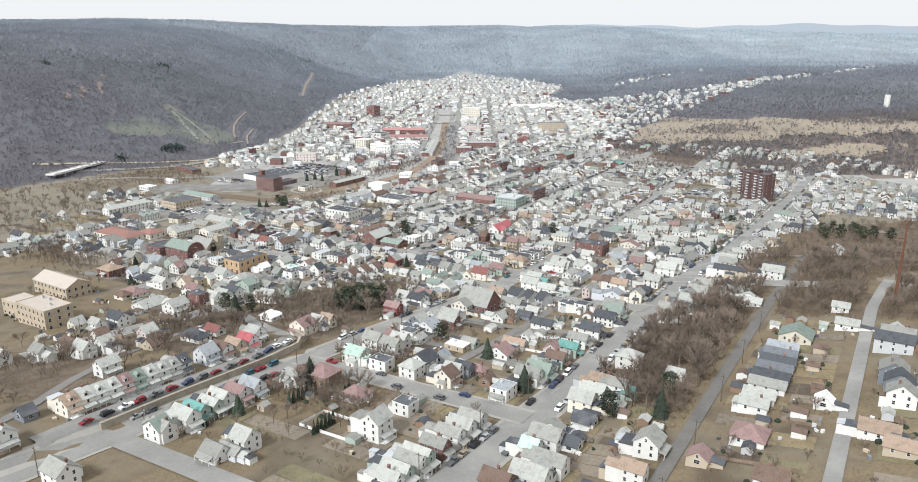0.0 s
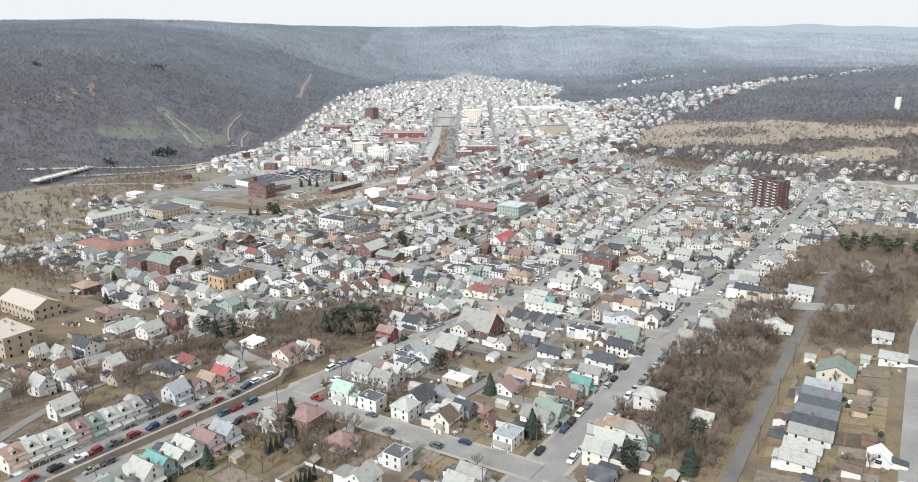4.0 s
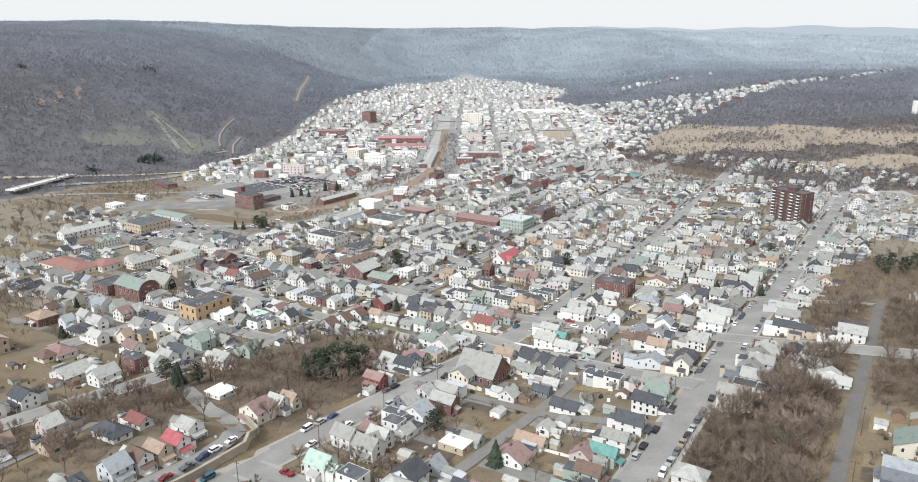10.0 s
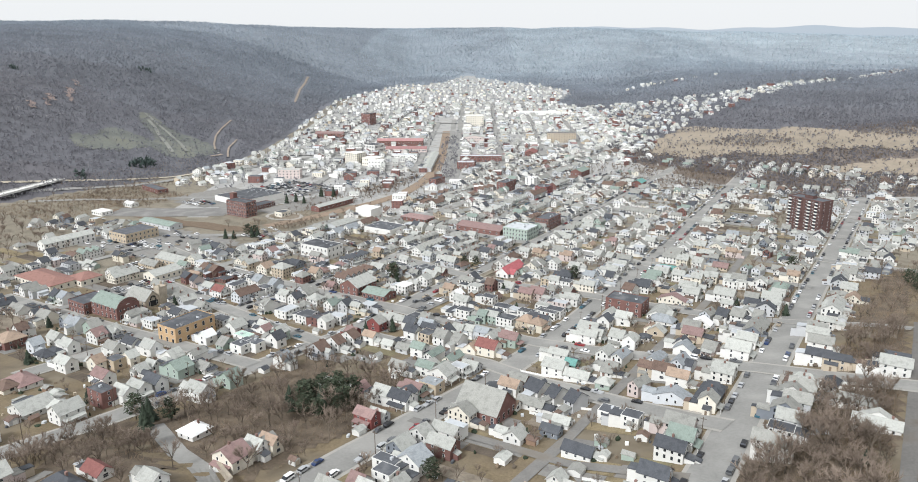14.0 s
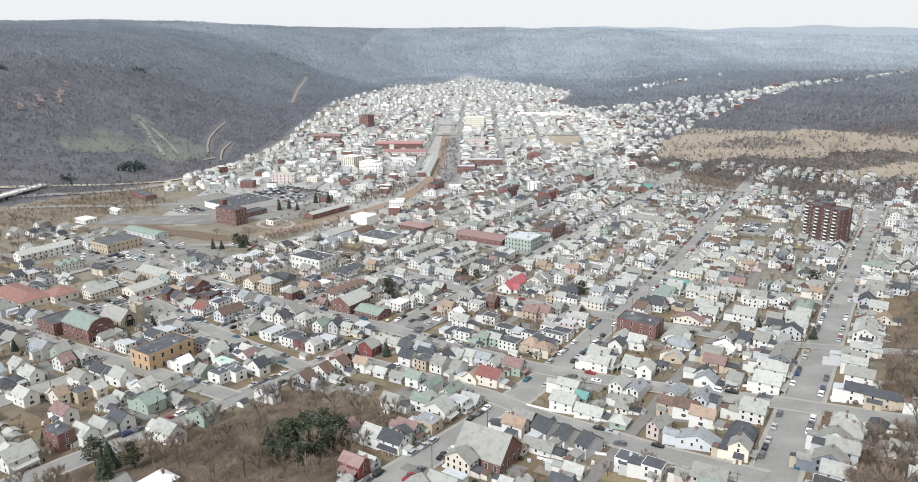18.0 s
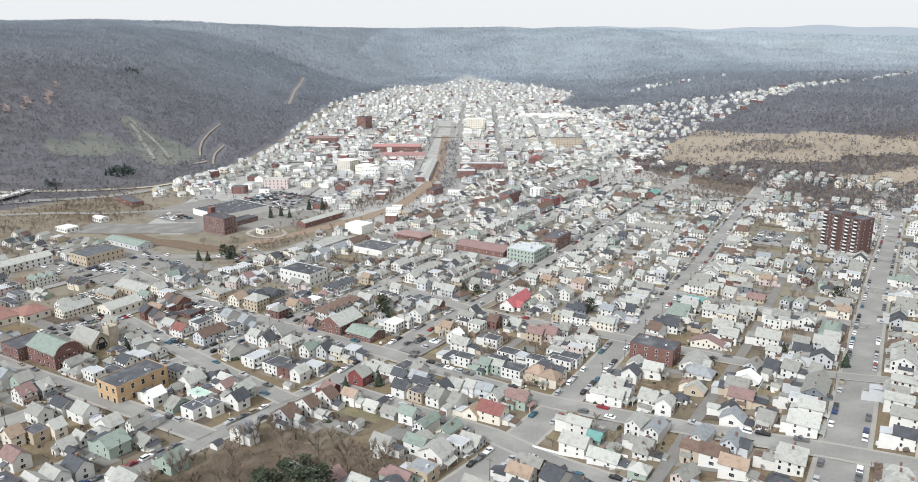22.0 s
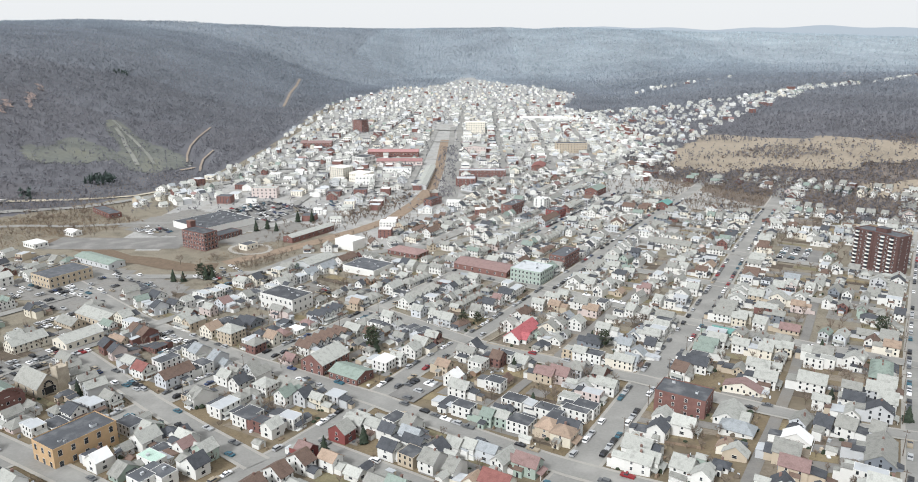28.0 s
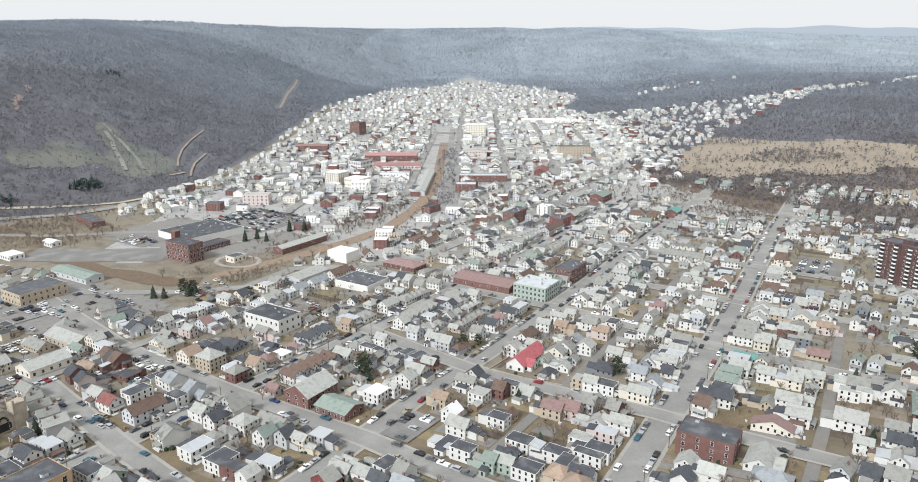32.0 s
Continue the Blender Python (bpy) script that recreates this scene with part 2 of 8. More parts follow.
class Solid:
    """Collects boxes, prisms and slabs into one mesh with material slots."""

    def __init__(self):
        self.v, self.f, self.s, self.mats = [], [], [], []

    def slot(self, m):
        if m not in self.mats:
            self.mats.append(m)
        return self.mats.index(m)

    def poly(self, pts, faces, m):
        o, k = len(self.v), self.slot(m)
        self.v += pts
        self.f += [[o + i for i in f] for f in faces]
        self.s += [k] * len(faces)

    def box(self, x0, y0, z0, x1, y1, z1, m):
        self.poly([(x0, y0, z0), (x1, y0, z0), (x1, y1, z0), (x0, y1, z0), (x0, y0, z1), (x1, y0, z1), (x1, y1, z1), (x0, y1, z1)],
                  [(0, 3, 2, 1), (4, 5, 6, 7), (0, 1, 5, 4), (1, 2, 6, 5), (2, 3, 7, 6), (3, 0, 4, 7)], m)

    def gable_body(self, la, lb, eave, rise, axis, m, base=-2.0):
        x, y = la / 2, lb / 2
        v = [(-x, -y, base), (x, -y, base), (x, y, base), (-x, y, base), (-x, -y, eave), (x, -y, eave), (x, y, eave), (-x, y, eave)]
        f = [(0, 3, 2, 1), (0, 1, 5, 4), (1, 2, 6, 5), (2, 3, 7, 6), (3, 0, 4, 7)]
        if axis == "a":
            v += [(-x, 0, eave + rise), (x, 0, eave + rise)]
            f += [(4, 8, 7), (5, 6, 9), (4, 5, 9, 8), (6, 7, 8, 9)]
        else:
            v += [(0, -y, eave + rise), (0, y, eave + rise)]
            f += [(4, 5, 8), (6, 7, 9), (5, 6, 9, 8), (7, 4, 8, 9)]
        self.poly(v, f, m)

    def gable_roof(self, la, lb, eave, rise, axis, m, over=0.45, thick=0.22):
        x, y = la / 2 + over, lb / 2 + over
        if axis == "a":
            drop = rise * over / (lb / 2)
            sec = [(-y, eave - drop), (0, eave + rise), (y, eave - drop)]
            v = [(s * x, p, z + t) for s in (-1, 1) for t in (0.03, thick) for p, z in sec]
        else:
            drop = rise * over / (la / 2)
            sec = [(-x, eave - drop), (0, eave + rise), (x, eave - drop)]
            v = [(p, s * y, z + t) for s in (-1, 1) for t in (0.03, thick) for p, z in sec]
        f = [(3, 4, 10, 9), (4, 5, 11, 10), (0, 6, 7, 1), (1, 7, 8, 2), (0, 1, 4, 3), (1, 2, 5, 4), (6, 9, 10, 7), (7, 10, 11, 8), (0, 3, 9, 6), (2, 8, 11, 5)]
        self.poly(v, f, m)

    def hip_roof(self, la, lb, eave, rise, m, over=0.5):
        x, y = la / 2 + over, lb / 2 + over
        r = max(x - y, 0.0)
        q = max(y - x, 0.0)
        e = eave + 0.03
        v = [(-x, -y, e - .2), (x, -y, e - .2), (x, y, e - .2), (-x, y, e - .2), (-x, -y, e), (x, -y, e), (x, y, e), (-x, y, e),
             (-r, -q, e + rise), (r, -q, e + rise), (r, q, e + rise), (-r, q, e + rise)]
        f = [(0, 3, 2, 1), (0, 1, 5, 4), (1, 2, 6, 5), (2, 3, 7, 6), (3, 0, 4, 7), (4, 5, 9, 8), (5, 6, 10, 9), (6, 7, 11, 10), (7, 4, 8, 11), (8, 9, 10, 11)]
        self.poly(v, f, m)

    def slope(self, la, lb, low, high, m, thick=.2):
        """A roof slab falling towards -y."""
        x, y = la / 2, lb / 2
        self.poly([(-x, -y, low), (x, -y, low), (x, y, high), (-x, y, high), (-x, -y, low + thick), (x, -y, low + thick), (x, y, high + thick), (-x, y, high + thick)],
                  [(0, 3, 2, 1), (4, 5, 6, 7), (0, 1, 5, 4), (1, 2, 6, 5), (2, 3, 7, 6), (3, 0, 4, 7)], m)

    def flat_roof(self, la, lb, top, m, edge, lip=0.17):
        x, y = la / 2, lb / 2
        self.box(-x + .1, -y + .1, top - .1, x - .1, y - .1, top + .12, m)
        for x0, y0, x1, y1 in ((-x - .05, -y - .05, x + .05, -y + .1), (-x - .05, y - .1, x + .05, y + .05), (-x - .05, -y + .1, -x + .1, y - .1), (x - .1, -y + .1, x + .05, y - .1)):
            self.box(x0, y0, top - .15, x1, y1, top + lip, edge)

    def add(self, other, m):
        """Takes over another solid, moved by m."""
        o = len(self.v)
        r, t = np.array(m.to_3x3()), np.array(m.translation)
        self.v += [tuple(p) for p in np.array(other.v) @ r.T + t]
        slots = [self.slot(k) for k in other.mats]
        self.f += [[o + i for i in f] for f in other.f]
        self.s += [slots[i] for i in other.s]

    def mesh(self, name):
        return mesh_from(name, self.v, self.f, self.mats, self.s)


def part(name, solid, parent, label="", at=(0, 0, 0)):
    ob = new(name, solid if isinstance(solid, bpy.types.Mesh) else solid.mesh(name))
    ob.parent = parent
    ob.location = at
    return tagged(ob, label) if label else ob


def place(a, b, turn=0.0, lift=0.0):
    x, y = town(a, b)
    return pose(x, y, gz(x, y) + lift, 0, 0, TURN + turn)

# ---- the ground, one sheet to the horizon ----
def steps(lo, hi, fine, grow):
    out = list(np.arange(lo, hi + .1, fine))
    d = fine
    while out[-1] < 6000:
        d *= grow
        out.append(out[-1] + d)
    d = fine
    left = []
    x = lo
    while x > -6000:
        d *= grow
        x -= d
        left.append(x)
    return np.array(left[::-1] + out)


gx, gy = steps(-420, 460, 7.0, 1.05), steps(90, 900, 7.0, 1.045)
gx, gy = gx[(gx > -4200) & (gx < 4200)], gy[(gy > -1500) & (gy < 4880)]
GX, GY = np.meshgrid(gx, gy)
GZ = ground(GX, GY)
verts = np.stack([GX, GY, GZ], -1).reshape(-1, 3)
nx, ny = len(gx), len(gy)
idx = np.arange(nx * ny).reshape(ny, nx)
quads = np.stack([idx[:-1, :-1], idx[:-1, 1:], idx[1:, 1:], idx[1:, :-1]], -1).reshape(-1, 4)
cx, cy = (GX[:-1, :-1] + GX[1:, 1:]) / 2, (GY[:-1, :-1] + GY[1:, 1:]) / 2
brown = (cx > 200) & (cy > 480) & (cy < 1260)
wild = (np.interp(cy, FOOT_Y, FOOT_X) - cx > -4) | ((cy > 1900) & (cx < np.interp(cy, HEAD_Y, HEAD_X) - 4)) | (cy > 3150) | ((cx > np.interp(cy, VALLEY_Y, VALLEY_X) + 4) & (cy > 900)) | ((cx > 520) & (cy > 500))
# the farther a slope lies, the hazier the colour it gets
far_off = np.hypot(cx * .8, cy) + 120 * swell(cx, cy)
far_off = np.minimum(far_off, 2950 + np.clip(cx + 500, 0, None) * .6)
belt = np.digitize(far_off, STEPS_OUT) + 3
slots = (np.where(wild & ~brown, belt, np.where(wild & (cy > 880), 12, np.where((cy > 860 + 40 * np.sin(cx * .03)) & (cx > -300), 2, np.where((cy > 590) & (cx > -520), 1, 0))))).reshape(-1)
terrain = new("ground", mesh_from("ground", verts, quads, [GROUND, YARDS, PAVED] + HAZED_SLOPES + [WOODSOIL], slots.tolist(), True))
tagged(terrain, "brown winter ground of dry grass, soil and leaf litter", "ground", kind="structure")


ROADS = []


def ribbon(name, pts, width, mat, lift=0.2, label="", category="road"):
    """A strip laid over the ground along points in the town frame."""
    if category not in ("lawn", "embankment", "track"):
        ROADS.extend((*p, *q, width / 2) for p, q in zip(pts, pts[1:]))
    line = []
    for (a0, b0), (a1, b1) in zip(pts, pts[1:]):
        n = max(1, int(math.hypot(a1 - a0, b1 - b0) / 6))
        line += [(a0 + (a1 - a0) * k / n, b0 + (b1 - b0) * k / n) for k in range(n)]
    line.append(pts[-1])
    v, f = [], []
    across = 5
    for i, (a, b) in enumerate(line):
        p, q = line[max(i - 1, 0)], line[min(i + 1, len(line) - 1)]
        d = math.hypot(q[0] - p[0], q[1] - p[1]) or 1
        na, nb = -(q[1] - p[1]) / d, (q[0] - p[0]) / d
        for k in range(across):
            s = (k / (across - 1) - .5) * width
            x, y = town(a + na * s, b + nb * s)
            v.append((x, y, gz(x, y) + lift))
    for i in range(len(line) - 1):
        for k in range(across - 1):
            o = i * across + k
            f.append((o, o + 1, o + across + 1, o + across))
    me = mesh_from(name, v, f, [mat])
    me.update()
    if len(me.polygons) and me.polygons[0].normal.z < 0:
        me.flip_normals()
    ob = new(name, me)
    return tagged(ob, label or "worn light grey asphalt street", category, kind="structure")


def sheet(name, inside, box, step, mat, lift, label, category):
    """A ragged patch laid over the ground wherever inside(x, y) holds."""
    xs, ys = np.arange(box[0], box[1], step), np.arange(box[2], box[3], step)
    X, Y = np.meshgrid(xs, ys)
    Z = ground(X, Y) + lift
    idx = np.arange(X.size).reshape(X.shape)
    keep = inside(X[:-1, :-1] + step / 2, Y[:-1, :-1] + step / 2)
    q = np.stack([idx[:-1, :-1], idx[:-1, 1:], idx[1:, 1:], idx[1:, :-1]], -1)[keep]
    used, back = np.unique(q, return_inverse=True)
    v = np.stack([X, Y, Z], -1).reshape(-1, 3)[used]
    return tagged(new(name, mesh_from(name, v, back.reshape(-1, 4), [mat], None, True)), label, category, kind="structure")


sheet("field", dry_field, (280, 900, 960, 1520), 6.0, FIELD, .9, "dull straw-coloured winter field on the slope", "field")


def street(name, pts, width=11.0, walk_width=2.2, lift=0.24):
    ribbon("pavement_" + name, pts, width + 2 * walk_width, PAVING, lift - .06, "pale concrete pavement beside the street", "pavement")
    ribbon("road_" + name, pts, width, ASPHALT, lift)


STREETS = {
    "first": [(90, -105.5), (250, -104), (330, -102.5), (450, -102.8), (600, -104.8), (800, -104.5), (1150, -101.5)],
    "second": [(30, -228), (120, -222), (260, -218), (364, -213), (448, -214.5), (545, -218.5), (610, -220.5), (694, -225), (802, -233), (950, -242), (1120, -247)],
    "third": [(150, -330), (240, -322), (380, -318), (480, -325), (600, -326), (709, -328.5), (860, -335), (1150, -341)],
    "fourth": [(250, -405), (700, -402), (1000, -405)],
}
for i, (n, pts) in enumerate(STREETS.items()):
    street(n, pts, {"first": 14.0, "second": 13.0}.get(n, 10.5), 1.6, lift=.24 + .03 * i)
CROSS = {
    "station": ([(215, -220), (214, -105)], 10), "ridge": ([(388, -316), (383, -226), (371, -178), (360, -141), (352, -105)], 9),
    "market": ([(470, -640), (445, -510), (437, -405), (436, -320), (425, -216), (415, -105), (402, -30)], 10),
    "school": ([(400, -520), (377, -404), (364, -320)], 9), "church": ([(317, -560), (319, -430), (320, -322)], 9),
    "mill": ([(540, -405), (524, -320), (520, -222), (502, -105), (495, -50)], 9),
    "depot": ([(640, -500), (636, -320), (618, -222), (600, -105)], 9),
    "brewery": ([(715, -330), (704, -232), (694, -105), (690, 0)], 9),
    "hill": ([(800, -405), (800, -230), (790, -105), (785, 60)], 9), "upper": ([(900, -405), (900, -236), (890, -110), (880, 80)], 9),
}
for i, (n, (pts, w)) in enumerate(CROSS.items()):
    street(n, pts, w, 1.6, lift=.40 + .02 * i)
for i, pts in enumerate(([(225, -159), (385, -155.5), (540, -157), (700, -164)], [(415, -268), (760, -275)], [(440, -365), (640, -365)], [(309, -218), (308, -150), (312, -108)])):
    ribbon("alley", pts, 5.0, LANE, .30 + .02 * i, "narrow grey gravel back alley", "alley")
ribbon("road_corner", [(124, -218), (125, -150), (126, -108)], 9, ASPHALT, .42)
ribbon("gravel_yard", [(520, -752), (545, -708), (584, -652)], 38, LOT, .26, "dark gravel yard beside the creek", "yard")
ribbon("road_upper", [(104, -232), (120, -232.6), (150, -233), (205, -233), (220, -235.5), (231, -243), (237, -256), (240, -272), (250, -300)], 7.2, ASPHALT, .35)
ribbon("dirt_lane", [(92, -252), (106, -257), (120, -262), (140, -273), (165, -284), (205, -292)], 4.5, LANE, .3, "worn earth lane behind the row of houses", "lane")
ribbon("road_creek", [(455, -760), (478, -684), (491, -615), (528, -556), (558, -531), (609, -536), (640, -500), (700, -455), (800, -430)], 10, ASPHALT, .34)
ribbon("road_fifth", [(300, -500), (640, -500)], 8, ASPHALT, .62)
ribbon("road_sixth", [(230, -600), (466, -597)], 8, ASPHALT, .62)
ribbon("road_highway", [(500, -945), (572, -903), (616, -866), (674, -851), (746, -842), (800, -838), (900, -825), (1100, -800)], 12, ASPHALT, .8)
ribbon("embankment", [(500, -985), (545, -962), (589, -937), (632, -905), (682, -870), (746, -863)], 7, material("pale_embankment", (.40, .36, .29), .95, vary=.25, scale=.05), .9, "pale earth embankment above the highway", "embankment")
ribbon("road_lower", [(500, -880), (540, -836), (567, -789), (603, -754), (640, -705), (681, -654)], 8, ASPHALT, .36)
ribbon("gravel_lot", [(596, -742), (598, -690)], 26, LANE, .31, "pale gravel lot beside the store", "parking lot")
ribbon("road_rail_side", [(800, -545), (884, -575), (1018, -662), (1200, -775), (1400, -900)], 10, ASPHALT, .5)
ribbon("railway", [(560, -572), (612, -562), (645, -557), (703, -552), (752, -554), (830, -579), (903, -610), (1041, -689), (1250, -820)], 15, material("brown_ballast", (.25, .19, .14), .95, vary=.25, fine=1.0), .28, "brown ballast railway bed", "railway")
ribbon("creek_bank", [(521, -762), (529, -734), (527, -690), (524, -655), (532, -630), (533, -604), (537, -586), (550, -570)], 20, material("creek_mud", (.15, .112, .08), .95, vary=.25, fine=1.0), .25, "muddy brown creek bank", "creek")
ribbon("parking_lot", [(674, -684), (745, -684)], 84, LOT, .3, "grey asphalt parking lot", "parking lot")
ribbon("parking_lot", [(442, -310), (468, -310)], 15, LOT, .55, "dark asphalt corner parking lot", "parking lot")
ribbon("parking_lot", [(352, -500), (400, -500)], 26, LOT, .3, "grey asphalt parking lot", "parking lot")
ribbon("parking_lot", [(800, -190), (845, -190)], 30, LOT, .3, "grey asphalt parking lot", "parking lot")
ribbon("driveway", [(170, -50), (176, -10)], 5, LANE, .34, "gravel drive between the houses", "driveway")
ribbon("road_wood", [(110, -51), (300, -49.5), (430, -48), (520, -47)], 4.6, material("worn_wood_lane", (.155, .149, .14), .95, vary=.25, scale=.1, fine=1.2, dirt=(.125, .108, .088), dirt_amount=.8), .3)
ribbon("road_ridge", [(110, -6), (360, -5), (420, 0)], 4.8, ASPHALT, .3)

# streets of the upper town, right of the first street and up the valley
for i, pts in enumerate(([(1128, -300), (1119, -225), (1098, -105), (1065, 7), (1040, 95)], [(985, -105), (955, -40), (905, 70)], [(925, -105), (890, -30), (842, 70)], [(868, -105), (815, -10), (776, 60)],
                         [(1000, -400), (1005, -330), (1000, -236), (990, -112)])):
    street("east_%d" % i, pts, 7.5, 1.2, lift=.62 + .02 * i)
UPTOWN = {
    "fifth": [(690, -470), (900, -466), (1180, -470)], "sixth": [(860, -545), (1000, -548), (1210, -560)],
}
for i, (n, pts) in enumerate(UPTOWN.items()):
    street(n, pts, 9.0, 1.6, lift=.74 + .03 * i)
VALLEY_STREETS = [
    [(-186, 930), (-179, 978), (-165, 1091), (-152, 1287), (-136, 1520), (-113, 1761), (-90, 2050)],
    [(-61, 1075), (-53, 1337), (-43, 1631)], [(-6, 1010), (-4, 1075), (-2, 1338), (4, 1715), (10, 2000)],
    [(60, 1120), (66, 1340), (76, 1700), (84, 2000)], [(128, 1180), (140, 1400), (150, 1700), (160, 2000)], [(196, 1240), (214, 1500), (226, 1800)],
    [(-225, 1110), (-214, 1287), (-205, 1520), (-190, 1800)],
]
VALLEY_CROSS = [
    [(-262, 1100), (-151, 1091), (-62, 1091)], [(4, 1060), (38, 1046), (139, 1032), (240, 1040)], [(-285, 1215), (-62, 1205)], [(2, 1180), (120, 1165), (230, 1170)], [(-285, 1345), (-62, 1330)],
    [(2, 1320), (120, 1310), (235, 1320)], [(-285, 1480), (-60, 1470), (60, 1465), (240, 1480)], [(-290, 1630), (0, 1610), (240, 1640)], [(-300, 1800), (0, 1790), (240, 1810)], [(-300, 2010), (0, 1990), (240, 2030)],
]
for i, pts in enumerate(VALLEY_STREETS + VALLEY_CROSS):
    ribbon("road_valley", [town_ab(*p) for p in pts], 9.5 if i < len(VALLEY_STREETS) else 7.5, ASPHALT, .8 + .02 * i)

# ---- houses ----
rng = random.Random(4)
TAKEN = collections.defaultdict(list)
CELL = 24.0


def cells(a, b, la, lb):
    for i in range(int((a - la / 2) // CELL), int((a + la / 2) // CELL) + 1):
        for j in range(int((b - lb / 2) // CELL), int((b + lb / 2) // CELL) + 1):
            yield i, j


def free(a, b, la, lb, gap=0.6):
    for c in cells(a, b, la + 2 * gap, lb + 2 * gap):
        if any(abs(a - p) < (la + r) / 2 + gap and abs(b - q) < (lb + s) / 2 + gap for p, q, r, s in TAKEN.get(c, ())):
            return False
    return True


def take(a, b, la, lb):
    for c in cells(a, b, la, lb):
        TAKEN[c].append((a, b, la, lb))


def road_gap(pts):
    """Least distance of points in the town frame from the edge of any road."""
    p = np.asarray(pts, float)[:, None, :]
    r = np.asarray(ROADS)
    u, d = r[None, :, :2], r[None, :, 2:4] - r[None, :, :2]
    k = np.clip(((p - u) * d).sum(-1) / np.maximum((d * d).sum(-1), 1e-6), 0, 1)
    return float((np.linalg.norm(p - u - k[..., None] * d, axis=-1) - r[None, :, 4]).min())


BULK = collections.defaultdict(Solid)


def bulk_name(b):
    return "houses_of_the_valley" if b < -330 else "houses_of_the_grid"


def window_mesh(w, h):
    s = Solid()
    s.box(-w / 2 - .09, -.05, -h / 2 - .09, w / 2 + .09, .05, h / 2 + .09, TRIM)
    s.box(-w / 2, -.08, -h / 2, w / 2, -.02, -.03, GLASS)
    s.box(-w / 2, -.08, .03, w / 2, -.02, h / 2, GLASS)
    return s.mesh("window")


WINDOW = window_mesh(.8, 1.25)
WIDE_WINDOW = window_mesh(1.7, 1.25)
WORDS = {"white": "white", "cream": "cream", "grey": "grey", "tan": "tan", "blue": "pale blue", "green": "sage green", "yellow": "yellow", "pink": "pink", "brown": "brown",
         "slate": "dark grey", "red": "red", "brick": "red brick", "buff": "buff brick", "orange": "orange brick", "stone": "grey stone", "concrete": "pale concrete"}
ROOF_WORDS = {"dark": "charcoal", "light": "light grey", "pinkred": "bright red", "flat": "flat dark", "white": "flat white", "silver": "flat silver", "sand": "flat sand-coloured", "blue": "blue-grey"}


def tier_of(a, b):
    x, y = town(a, b)
    return 0 if y < 395 and abs(x) < 240 else 1 if y < 505 and abs(x) < 300 else 2


def faces_of(la, lb):
    """Wall faces: name, length, pose of a window at distance s along it."""
    return (("a-", lb, lambda s, z: pose(-la / 2, s, z, 0, 0, -90)), ("b+", la, lambda s, z: pose(s, -lb / 2, z, 0, 0, 0)),
            ("a+", lb, lambda s, z: pose(la / 2, s, z, 0, 0, 90)), ("b-", la, lambda s, z: pose(s, lb / 2, z, 0, 0, 180)))


